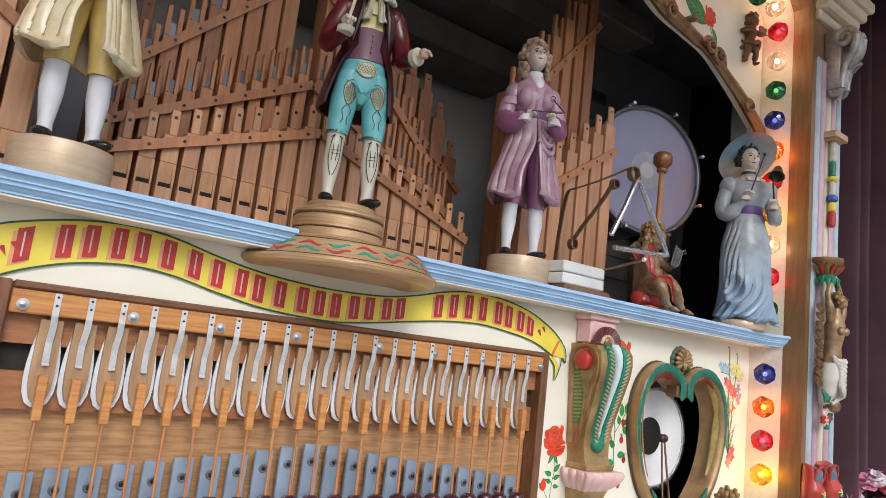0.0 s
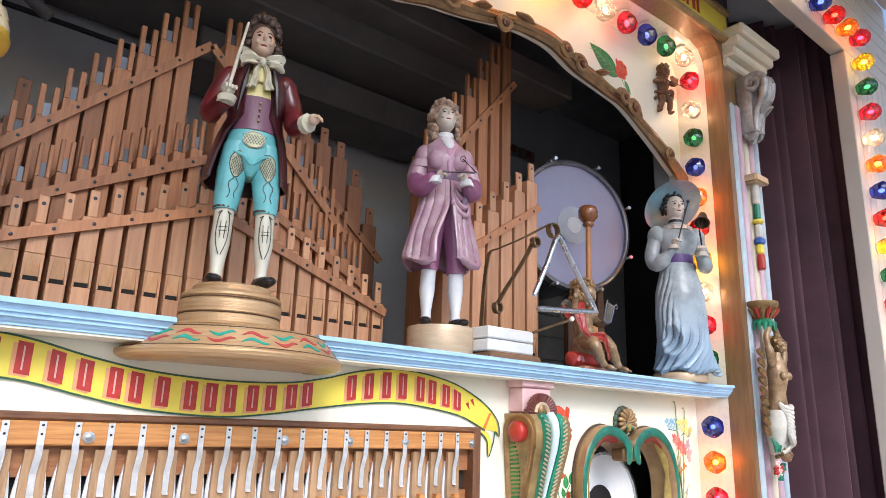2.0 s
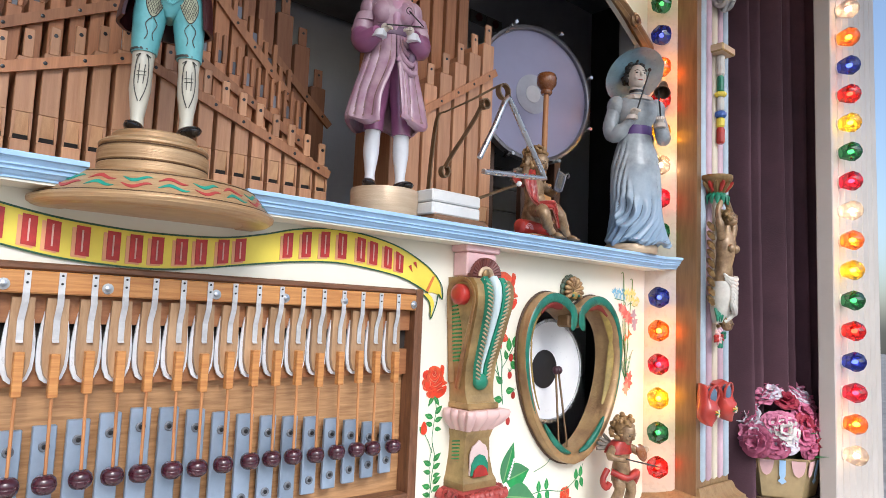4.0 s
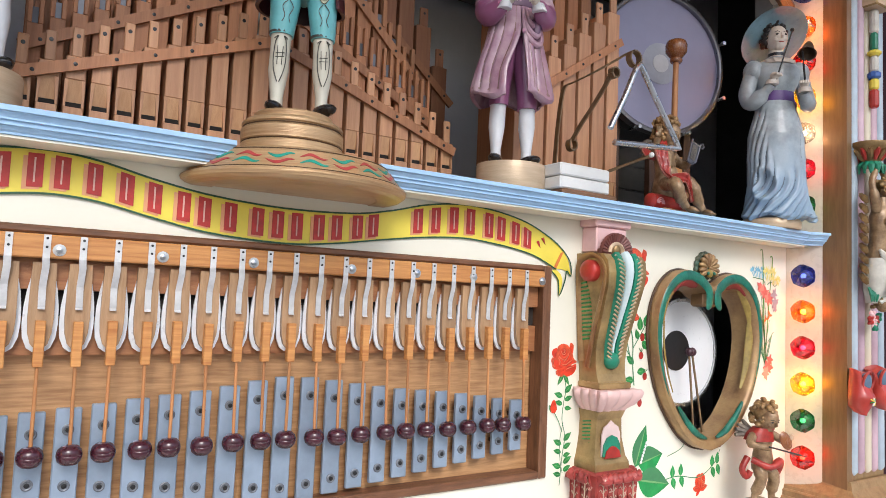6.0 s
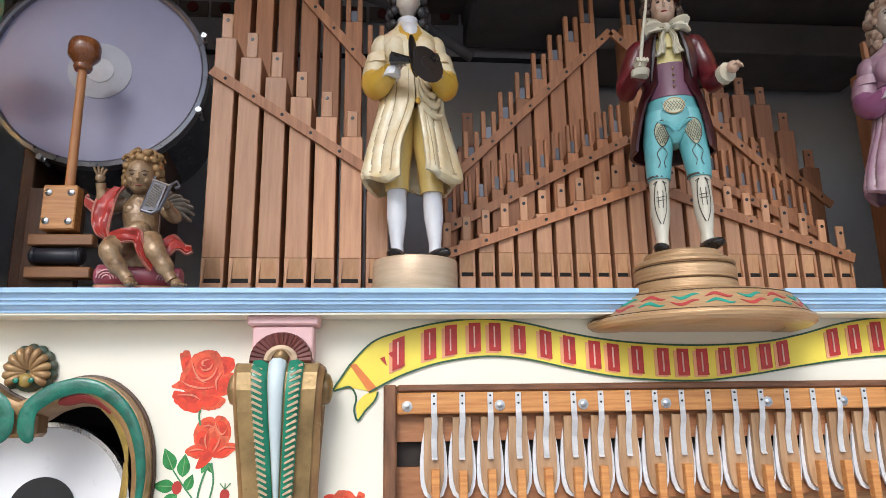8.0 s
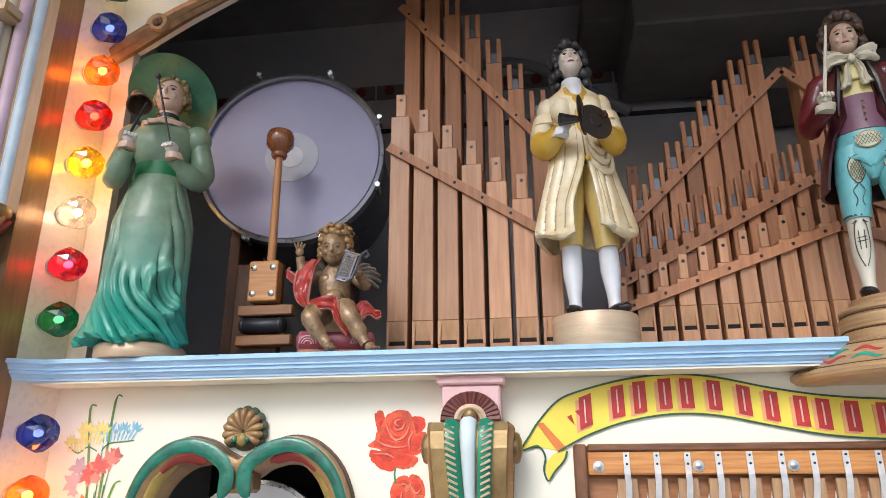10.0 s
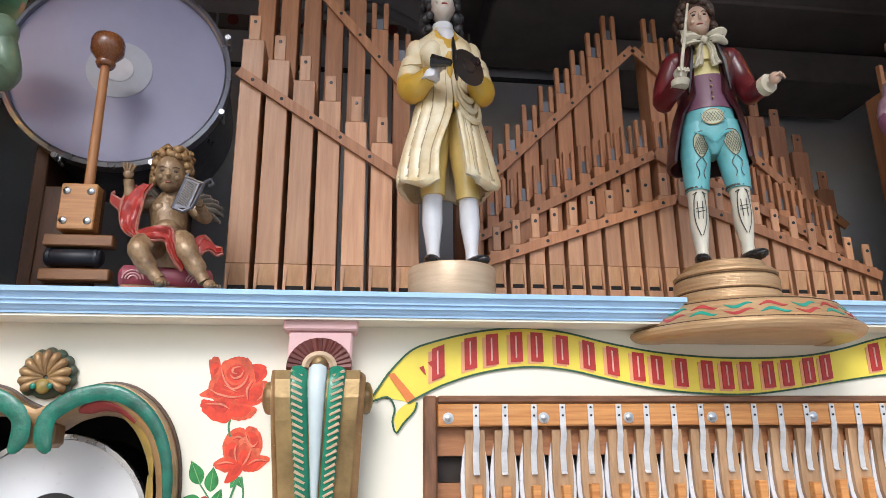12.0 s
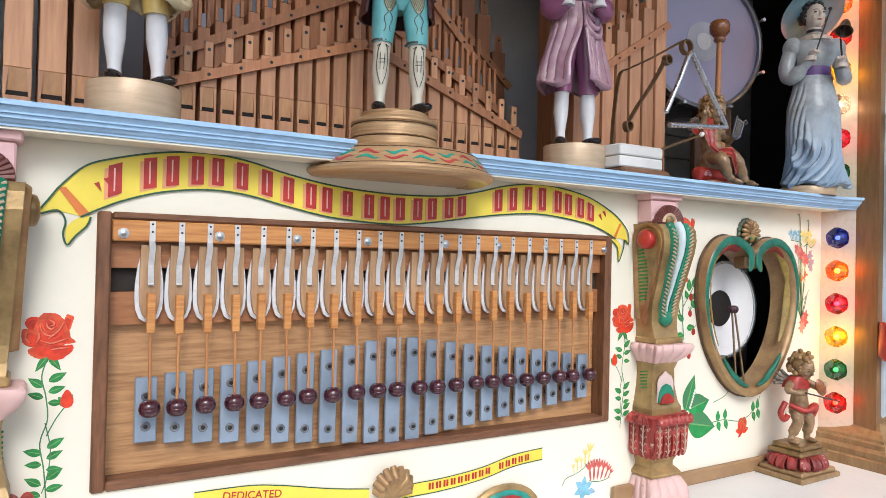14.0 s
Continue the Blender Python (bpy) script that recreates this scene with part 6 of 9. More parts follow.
    loft(bm, [(0.745 * H, 0.004, -0.07 * H, 0.012 * H, 0.008 * H), (0.77 * H, 0.002, -0.066 * H, 0.026 * H, 0.014 * H, 0.12), (0.80 * H, 0, -0.042 * H, 0.03 * H, 0.02 * H, 0.1), (0.81 * H, 0, -0.004 * H, 0.043 * H, 0.043 * H), (0.835 * H, 0, -0.002, 0.04 * H, 0.042 * H)], 3, 16, 5)
    if sash is not coat:
        loft(bm, [(0.612 * H, 0, 0, 0.096 * H, 0.077 * H), (0.622 * H, 0, 0, 0.098 * H, 0.079 * H), (0.65 * H, 0, 0, 0.092 * H, 0.074 * H)], 10, 22)
        tube(bm, [(0.075 * H, -0.06 * H, 0.56 * H), (0.085 * H, -0.075 * H, 0.53 * H), (0.08 * H, -0.07 * H, 0.48 * H)], [0.02 * H, 0.022 * H, 0.012 * H], 10, 7)
    # puffed shoulder caps, sleeves with cuffs
    for q in (-1, 1):
        ball(bm, (q * 0.1 * H, 0, 0.722 * H), (0.044 * H, 0.048 * H, 0.056 * H), 0, None, 12, 8)
        loft(bm, [(0.665 * H, q * 0.116 * H, 0, 0.053 * H, 0.055 * H, 0.1), (0.70 * H, q * 0.112 * H, 0, 0.046 * H, 0.05 * H, 0.05)], 0, 16, 6)
        arm = spline([(q * 0.114 * H, 0.0, 0.69 * H), (q * 0.135 * H, -0.006, 0.615 * H), (q * 0.122 * H, -0.035, 0.57 * H), (q * 0.078 * H, -0.075, 0.585 * H)], 5)
        wide = [0.038 * H, 0.044 * H, 0.046 * H, 0.045 * H, 0.046 * H, 0.043 * H, 0.046 * H, 0.048 * H, 0.046 * H, 0.048 * H, 0.044 * H, 0.045 * H, 0.04 * H, 0.036 * H, 0.033 * H, 0.03 * H]
        tube(bm, arm[:6], wide[:6], 0, 12)
        tube(bm, arm[5:], wide[5:], 1, 12)
        loft(bm, [(0.565 * H, q * 0.076 * H, -0.078, 0.032 * H, 0.03 * H, 0.15), (0.59 * H, q * 0.068 * H, -0.083, 0.025 * H, 0.024 * H)], 3, 14, 6)
        fist(bm, (q * 0.054 * H, -0.088, 0.598 * H), 0.036 * H, 6, (-q * 0.7, -0.7, 0.1))
    face(bm, (0, -0.006, 0.905 * H), 0.125 * H, 6, 7, 8, tilt=-0.22)
    curls(bm, (0, 0.012, 0.916 * H), 0.15 * H, 5, 120, 0.12, seed, low=-0.72, tilt=-0.22)
    return bm, P


yc, yy = (0.8, 0.73, 0.54), (0.74, 0.46, 0.06)
bm, P = coat_man(-1, 0, 0, 0.555, (mat("coat_cream_yellow", yc, 0.3, var=0.25, scale=24, col2=(0.66, 0.5, 0.24), coat=0.15), mat("sleeve_yellow", yy, 0.32, var=0.2, coat=0.4), mat("breeches_yellow", (0.82, 0.6, 0.2), 0.32, var=0.2, coat=0.4),
                 mat("hair_black_grey", (0.05, 0.05, 0.055), 0.4, var=0.5, scale=90), pale_skin, mat("vest_orange_yellow", (0.68, 0.4, 0.05), 0.35), mat("coat_cream_yellow", yc), yc), "", 5)
P += [mat("cymbal_dark", (0.05, 0.042, 0.036), 0.4, 0.6)]
for q, rz, rx in ((-1, 70, 90), (1, 25, 80)):
    lathe(bm, [(0.002, 0.006), (0.012, 0.005), (0.014, 0.002), (0.036, 0.0), (0.036, -0.0015), (0.002, 0.002)], (q * 0.012 + 0.012, -0.118, 0.334 if q < 0 else 0.32), 24, 12, Euler((radians(rx), 0, radians(rz))).to_matrix())
for q in (-1, 1):
    tube(bm, [(q * 0.042, -0.1, 0.338), (q * 0.02 + 0.012, -0.115, 0.328)], [0.012, 0.006], 4, 7)
fig = part("cymbal_player_figure", bm, P, smooth=True)
fig.matrix_world = pose(-0.493, 0.045, 1.866, 0, -1.5, 2) @ Matrix.Diagonal((0.88, 0.92, 1.0, 1.0))
tagged(fig, "carved player in cream and yellow coat with small dark cymbals", "statue", "organ figures")
stand_disc(-0.493, 0.045, 0.073, 0.066, "round pale gold wooden plinth under the yellow figure")

pc = (0.5, 0.35, 0.4)
pk = mat("coat_dusty_pink", pc, 0.32, var=0.25, scale=24, col2=(0.34, 0.17, 0.25), coat=0.12)
bm, P = coat_man(1, 0, 0, 0.555, (pk, mat("sleeve_mauve", (0.36, 0.13, 0.26), 0.32, var=0.2, coat=0.4), mat("breeches_mauve", (0.34, 0.12, 0.25), 0.32, var=0.2, coat=0.4),
                 mat("hair_powdered", (0.55, 0.44, 0.34), 0.5, col2=(0.26, 0.12, 0.07), scale=90), pale_skin, mat("vest_pink", (0.52, 0.29, 0.4), 0.35), mat("sash_violet", (0.16, 0.08, 0.14), 0.4), pc), "", 9)
tube(bm, [(-0.03, -0.105, 0.333), (0.05, -0.115, 0.335)], 0.0016, 7, 6)
tube(bm, [(0.06, -0.10, 0.342), (0.02, -0.115, 0.365)], 0.0016, 7, 6)
tube(bm, [(0.02 + 0.007 * math.cos(a), -0.116, 0.365 + 0.007 * math.sin(a)) for a in (k * 0.6 for k in range(11))], 0.001, 7, 5)
fig = part("triangle_player_figure", bm, P, smooth=True)
fig.matrix_world = pose(0.462, 0.045, 1.866, 0, 0, -26) @ Matrix.Diagonal((0.88, 0.9, 0.99, 1.0))
tagged(fig, "carved player figure in dusty pink coat with white stockings", "statue", "organ figures")
stand_disc(0.466, 0.045, 0.073, 0.066, "round pale gold wooden plinth under the pink figure")


def bell_lady(s, x, y, H, pal, label):
    """A lady in a long gown and broad hat, holding a bell and a striker."""
    gown, gown_low, sash_m, hat_m, hair_m, skinm = pal
    # Last entry darkens the gown's fold grooves, glazing and painted-in shade together.
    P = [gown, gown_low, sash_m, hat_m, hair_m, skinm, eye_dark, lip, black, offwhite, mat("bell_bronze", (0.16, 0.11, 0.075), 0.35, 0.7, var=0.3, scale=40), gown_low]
    bm = B()
    sway = s * 0.005
    PROF = [(0.0, 0.56, 0.0, 0.078, 0.062), (0.12, 0.495, 0.0, 0.1, 0.08), (0.3, 0.39, 0.1, 0.124, 0.1), (0.5, 0.28, 0.35, 0.128, 0.102), (0.7, 0.16, 0.7, 0.122, 0.1), (0.86, 0.07, 1.2, 0.134, 0.108), (0.95, 0.018, 1.6, 0.148, 0.118), (1.0, 0.0, 1.7, 0.142, 0.112)]

    def pnt(u, v):
        a = 2 * math.pi * u
        z, sw, rx, ry = along(PROF, v)
        lean = max(0.0, s * math.cos(a)) * 0.012 * sm(v, 0.75, 1.0)
        return Vector((sw * sway + (rx + lean) * H * math.cos(a), ry * H * math.sin(a), z * H + 0.012 * H * v ** 8 * math.sin(5 * a))), Vector((math.cos(a), math.sin(a), 0))

    def rel(u, v):
        a = 2 * math.pi * u
        d = (a + math.pi / 2 + math.pi) % (2 * math.pi) - math.pi
        e = (d / 0.7) ** 2 + ((v - 0.26) / 0.36) ** 2
        mask = sm(e, 0.75, 1.5) * sm(v, 0.02, 0.25)
        w = d + s * (1.9 * max(0.0, v - 0.15) ** 1.3) - s * 0.5 * math.exp(-((v - 0.7) / 0.2) ** 2)
        x = w * 9.5 + 1.3 * math.sin(2.1 * w + 3 * v)
        g = pleat(x, 0.6)
        h = mask * (0.3 + 0.9 * v) * 0.0125 * (g - 0.5) + 0.004 * mask * pleat(2.3 * x + 1, 0.8) * sm(v, 0.5, 0.8)
        # the turned-back loop low on one side
        lp = math.sqrt(((d + s * 0.75) / 0.38) ** 2 + ((v - 0.72) / 0.13) ** 2)
        h += 0.011 * math.exp(-((lp - 1) / 0.28) ** 2) - 0.006 * math.exp(-(lp / 0.6) ** 2)
        hem = math.exp(-((v - 0.965) / 0.02) ** 2)
        return h + 0.004 * hem, 1.0 if mask < 0.6 or hem > 0.4 else g
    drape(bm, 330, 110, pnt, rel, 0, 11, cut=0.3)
    loft(bm, [(0.55 * H, 0, 0, 0.082 * H, 0.066 * H), (0.565 * H, 0, 0, 0.086 * H, 0.068 * H), (0.595 * H, 0, 0, 0.084 * H, 0.067 * H)], 2, 24)
    ball(bm, (s * 0.085 * H, 0.01, 0.54 * H), (0.022 * H, 0.03 * H, 0.04 * H), 2)
    loft(bm, [(0.59 * H, 0, 0, 0.08 * H, 0.064 * H), (0.65 * H, 0, -0.004, 0.105 * H, 0.086 * H), (0.70 * H, 0, -0.002, 0.112 * H, 0.082 * H), (0.735 * H, 0, 0, 0.092 * H, 0.062 * H), (0.765 * H, 0, 0, 0.045 * H, 0.042 * H)], 0, 24)
    loft(bm, [(0.725 * H, 0, -0.014 * H, 0.075 * H, 0.07 * H, 0.06), (0.742 * H, 0, -0.01 * H, 0.084 * H, 0.07 * H, 0.09), (0.755 * H, 0, 0, 0.06 * H, 0.055 * H, 0.05)], 5, 36, 13)
    loft(bm, [(0.75 * H, 0, 0, 0.036 * H, 0.038 * H), (0.80 * H, 0, 0, 0.033 * H, 0.035 * H)], 5, 14)
    loft(bm, [(0.772 * H, 0, 0, 0.038 * H, 0.04 * H), (0.785 * H, 0, 0, 0.038 * H, 0.04 * H)], 8, 14)
    for q in (-1, 1):
        ball(bm, (q * 0.11 * H, 0.0, 0.695 * H), (0.05 * H, 0.05 * H, 0.055 * H), 0, None, 12, 8)
        up = 0.635 if q < 0 else 0.605
        tube(bm, spline([(q * 0.118 * H, 0, 0.68 * H), (q * 0.145 * H, -0.004, 0.58 * H), (q * 0.13 * H, -0.03, 0.535 * H), (q * 0.075 * H, -0.07, up * H - 0.03 * H)], 5), [0.038 * H] * 4 + [0.039 * H] * 5 + [0.037 * H] * 4 + [0.024 * H] * 3, 0, 10)
        loft(bm, [(up * H - 0.035 * H, q * 0.078 * H, -0.072, 0.03 * H, 0.028 * H, 0.15), (up * H - 0.015 * H, q * 0.075 * H, -0.075, 0.026 * H, 0.024 * H)], 5, 14, 6)
        fist(bm, (q * 0.07 * H, -0.08, up * H), 0.04 * H, 9 if s < 0 else 5, (-q * 0.4, -0.8, 0.2))
    face(bm, (0, -0.004, 0.855 * H), 0.13 * H, 5, 6, 7, tilt=0.0)
    curls(bm, (0, 0.01, 0.872 * H), 0.124 * H, 4, 90, 0.095, 12, low=-0.28)
    # hat: broad brim tipped back
    R = Euler((radians(-42), radians(-8 * s), 0)).to_matrix()
    lathe(bm, [(0.002, 0.05 * H), (0.06 * H, 0.048 * H), (0.085 * H, 0.02 * H), (0.09 * H, 0.0), (0.138 * H, -0.008 * H), (0.16 * H, -0.03 * H), (0.162 * H, -0.036 * H), (0.138 * H, -0.018 * H), (0.08 * H, -0.012 * H), (0.002, -0.01 * H)], (0, 0.03, 0.9 * H), 40, 3, R)
    # bell in the raised hand, striker in the other
    e = -1 if s < 0 else 1
    hb = (e * 0.07 * H, -0.085, (0.64 if e < 0 else 0.61) * H)
    tb = (e * (0.012 if e < 0 else 0.035) * H, -0.11, 0.735 * H)
    tube(bm, [hb, tb], 0.0028, 8, 6)
    lathe(bm, [(0.003, 0.04), (0.01, 0.037), (0.0145, 0.024), (0.0175, 0.01), (0.024, 0.0), (0.0215, 0.0), (0.0145, 0.016), (0.003, 0.032)], tuple(Vector(tb) + Vector((e * 0.012, 0, -0.006))), 20, 10, Euler((radians(-25), radians(e * 22), 0)).to_matrix())
    hs = (-e * 0.07 * H, -0.085, 0.605 * H)
    tube(bm, [hs, (-e * 0.0 * H - e * 0.005, -0.105, 0.83 * H)], 0.0022, 8, 6)
    ball(bm, (-e * 0.005, -0.105, 0.835 * H), 0.0055, 8)
    ob = part("bell_lady_figure", bm, P, smooth=True)
    ob.matrix_world = pose(x, y, 1.826, 0, 0, 14 if s < 0 else -34) @ Matrix.Diagonal((0.95, 0.95, 1.0, 1.0))
    tagged(ob, label, "statue", "organ figures")
    bm = B()
    lathe(bm, [(0.072, 0), (0.074, 0.003), (0.074, 0.022), (0.07, 0.026), (0.001, 0.026)], seg=36)
    pl = part("figure_plinth", bm, gold_pale, smooth=True)
    pl.matrix_world = pose(x, y + 0.012, LEDGE)
    tagged(pl, "low round pale gold plinth under a bell ringer", "plinth", "round figure plinths")


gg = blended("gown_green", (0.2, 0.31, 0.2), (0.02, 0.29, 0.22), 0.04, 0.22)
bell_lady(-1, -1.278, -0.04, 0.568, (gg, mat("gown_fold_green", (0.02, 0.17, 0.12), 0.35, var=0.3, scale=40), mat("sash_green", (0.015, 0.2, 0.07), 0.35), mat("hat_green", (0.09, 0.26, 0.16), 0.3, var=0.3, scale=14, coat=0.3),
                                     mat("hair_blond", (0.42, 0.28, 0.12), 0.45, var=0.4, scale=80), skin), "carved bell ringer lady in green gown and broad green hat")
gb = blended("gown_grey_blue", (0.42, 0.47, 0.5), (0.27, 0.38, 0.5), 0.05, 0.24)
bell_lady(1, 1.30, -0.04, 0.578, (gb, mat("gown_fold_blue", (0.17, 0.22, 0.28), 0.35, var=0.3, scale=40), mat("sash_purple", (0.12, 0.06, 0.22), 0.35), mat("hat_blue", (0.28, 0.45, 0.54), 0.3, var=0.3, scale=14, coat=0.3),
                                   mat("hair_dark", (0.035, 0.028, 0.025), 0.45, var=0.4), pale_skin), "carved bell ringer lady in a grey blue gown and blue hat")

flesh = mat("cherub_gilt", (0.4, 0.27, 0.15), 0.4, 0.2, var=0.6, scale=38, col2=(0.14, 0.075, 0.035), coat=0.15, bump=0.3, bscale=140, worn=(0.6, 0.46, 0.3), worn_at=0.66)
cloth_r = mat("drape_red", (0.46, 0.04, 0.028), 0.42, var=0.5, scale=34, col2=(0.2, 0.015, 0.012), coat=0.15)


def cherub(x, y, s, label):
    """A seated putto with drapery, wings and a small lyre."""
    P = [flesh, mat("cherub_hair", (0.4, 0.25, 0.11), 0.42, 0.2, var=0.6, scale=60, col2=(0.16, 0.08, 0.03)), cloth_r, mat("lyre_grey", (0.12, 0.12, 0.14), 0.35, 0.5), mat("wing_grey", (0.26, 0.22, 0.18), 0.45, var=0.4, scale=40), mat("cherub_eye_brown", (0.09, 0.05, 0.03), 0.5), mat("cherub_lip", (0.3, 0.1, 0.06), 0.5),
         mat("cushion_plum", (0.32, 0.07, 0.1), 0.4, var=0.3) if x < 0 else cloth_r, mat("drape_edge_worn", (0.5, 0.16, 0.11), 0.5, var=0.5, scale=60), mat("cushion_pink", (0.6, 0.3, 0.32), 0.45)]
    bm = B()
    box(bm, -0.06, 0.085, -0.045, 0.05, 0.0, 0.014, 8, 0.003)
    tube(bm, [(-0.068, 0, 0.034), (-0.062, 0, 0.034), (0.0, 0, 0.036), (0.07, 0, 0.033), (0.076, 0, 0.033)], [0.012, 0.02, 0.021, 0.02, 0.012], 7, 14)
    for c in (-0.045, 0.05):
        for k in range(3):
            r = 0.016 - 0.0045 * k
            tube(bm, [(c + r * math.cos(a), -0.021, 0.026 + r * math.sin(a)) for a in (0.1 + j * 0.42 for j in range(8))], 0.0014, 9, 5)
    # body, leaning a little
    loft(bm, [(0.05, 0.006, 0.01, 0.03, 0.03), (0.075, 0.006, 0.004, 0.036, 0.032), (0.095, 0.004, 0, 0.033, 0.029), (0.118, 0.0, 0, 0.0275, 0.024), (0.142, -0.003, -0.001, 0.031, 0.026), (0.162, -0.004, 0, 0.032, 0.023), (0.176, -0.003, 0, 0.02, 0.017), (0.188, -0.002, -0.003, 0.013, 0.013)], 0, 22)
    ball(bm, (-0.002, -0.019, 0.112), (0.022, 0.015, 0.02), 0)
    for q in (-1, 1):
        ball(bm, (-0.003 + q * 0.013, -0.0165, 0.151), (0.014, 0.008, 0.012), 0, None, 10, 7)
    # legs
    tube(bm, spline([(-0.012, -0.012, 0.082), (-0.03, -0.045, 0.078), (-0.036, -0.062, 0.066), (-0.022, -0.062, 0.042), (-0.002, -0.066, 0.018)], 5), [0.02] * 4 + [0.0195] * 4 + [0.017] * 4 + [0.0155] * 5 + [0.0105] * 4, 0, 12)
    tube(bm, spline([(0.018, -0.012, 0.085), (0.024, -0.045, 0.088), (0.034, -0.062, 0.07), (0.05, -0.064, 0.044), (0.066, -0.068, 0.018)], 5), [0.0205] * 4 + [0.02] * 4 + [0.0175] * 4 + [0.0155] * 5 + [0.0105] * 4, 0, 12)
    for x0, dx in ((0.0, 0.006), (0.069, 0.012)):
        ball(bm, (x0 + dx * 0.4, -0.078, 0.012), (0.0095, 0.018, 0.0085), 0, Euler((0.25, 0, 0)).to_matrix(), 10, 7)
        for k in range(5):
            ball(bm, (x0 + dx + (k - 2) * 0.0042, -0.093 + abs(k - 1) * 0.0013, 0.008), (0.0026, 0.0045, 0.003), 0, None, 7, 5)
    # arms
    tube(bm, spline([(-0.03, 0, 0.166), (-0.052, -0.006, 0.16), (-0.064, -0.016, 0.172), (-0.068, -0.024, 0.194)], 4), [0.0135] * 5 + [0.0125] * 4 + [0.0085] * 4, 0, 10)
    ball(bm, (-0.069, -0.026, 0.203), (0.0085, 0.005, 0.0095), 0, None, 8, 6)
    for k in range(4):
        a = 0.5 - 0.42 * k
        tube(bm, [(-0.069 - 0.003 * (1.5 - k), -0.027, 0.208), (-0.069 - 0.018 * math.sin(a) - 0.002, -0.031, 0.208 + 0.013 * math.cos(a))], [0.003, 0.002], 0, 6)
    tube(bm, spline([(0.028, 0, 0.166), (0.05, -0.006, 0.148), (0.056, -0.024, 0.14), (0.047, -0.044, 0.152)], 4), [0.0135] * 5 + [0.012] * 4 + [0.0085] * 4, 0, 10)
    ball(bm, (0.045, -0.046, 0.156), (0.007, 0.007, 0.009), 0, None, 8, 6)
    for k in range(4):
        tube(bm, [(0.046, -0.05, 0.15 + 0.005 * k), (0.033, -0.056, 0.152 + 0.005 * k)], [0.0028, 0.002], 0, 6)
    face(bm, (-0.006, -0.016, 0.213), 0.066, 0, 5, 6, tilt=0.34)
    curls(bm, (-0.004, -0.007, 0.221), 0.068, 1, 90, 0.1, 21, low=-0.35, tilt=0.3)
    rng = random.Random(8)
    for k in range(22):
        a = rng.uniform(0, 2 * math.pi)
        e = rng.uniform(0.2, 1.25)
        c = Vector((-0.004 + 0.036 * math.cos(a) * math.sin(e), -0.004 + 0.034 * math.sin(a) * math.sin(e), 0.224 + 0.036 * math.cos(e)))
        tube(bm, [c + 0.0075 * Vector((math.cos(b_), 0.5 * math.sin(b_), math.sin(b_))) for b_ in (0.6 * j for j in range(7))], [0.0034, 0.004, 0.004, 0.0036, 0.003, 0.0024, 0.0015], 1, 6)
    # lyre: hatched board between two horns
    L = pose(0.027, -0.062, 0.165, 0, 14, -8)

    def ly(x, y, z):
        return tuple(L @ Vector((x, y, z)))
    vs = [bm.verts.new(ly(x, y, z)) for y in (-0.004, 0.004) for x, z in ((-0.011, -0.03), (0.012, -0.024), (0.014, 0.024), (-0.008, 0.028))]
    for f in ((0, 1, 2, 3), (7, 6, 5, 4), (0, 4, 5, 1), (1, 5, 6, 2), (2, 6, 7, 3), (3, 7, 4, 0)):
        bm.faces.new([vs[i] for i in f]).material_index = 3
    for k in range(9):
        tube(bm, [ly(-0.0095 + 0.002 * k, -0.0048, -0.022), ly(-0.006 + 0.002 * k, -0.0048, 0.02)], 0.0006, 4, 4)
    tube(bm, [ly(-0.013, -0.002, -0.03), ly(-0.011, -0.002, 0.0), ly(-0.009, -0.002, 0.033)], 0.0028, 3, 6)
    tube(bm, [ly(-0.013, -0.002, -0.03), ly(0.004, -0.002, -0.031), ly(0.015, -0.002, -0.022), ly(0.018, -0.002, 0.0), ly(0.02, -0.002, 0.026), ly(0.028, -0.002, 0.034), ly(0.034, -0.002, 0.027), ly(0.029, -0.002, 0.021)], 0.003, 3, 6)
    tube(bm, [ly(-0.012, -0.003, 0.026), ly(0.02, -0.003, 0.023)], 0.0025, 4, 6)
    # wings of overlapping feathers
    for q in (-1, 1):
        for k in range(6):
            a = radians(25 + 17 * k)
            tip = Vector((q * (0.012 + 0.072 * math.sin(a)), 0.026 - 0.003 * k, 0.165 + 0.045 * math.cos(a) - 0.006))
            root = Vector((q * 0.012, 0.022, 0.165))
            tube(bm, [root, root.lerp(tip, 0.4) + Vector((0, 0.005, 0.006)), root.lerp(tip, 0.8) + Vector((0, 0.002, 0.005)), tip], [0.006, 0.0105, 0.0105, 0.005], 4, 8, flat=0.55)
    # drapery: over the arm, across the lap, flying out behind
    ribbon(bm, spline([(-0.044, -0.018, 0.188), (-0.056, -0.026, 0.165), (-0.058, -0.036, 0.13), (-0.052, -0.044, 0.1), (-0.034, -0.05, 0.086)], 5), (0.9, -0.25, 0.15), [0.005 + 0.0125 * math.sin(math.pi * min(1, (k + 5) / 22)) for k in range(21)], 2, 8, 0.0026, 0.003)
    ribbon(bm, spline([(-0.046, -0.045, 0.086), (-0.02, -0.062, 0.092), (0.004, -0.062, 0.094), (0.012, -0.066, 0.075), (0.022, -0.064, 0.055), (0.032, -0.06, 0.042)], 5), (0.35, -0.1, 0.93), [0.014 - 0.0003 * k for k in range(26)], 2, 8, 0.0026, 0.0025)
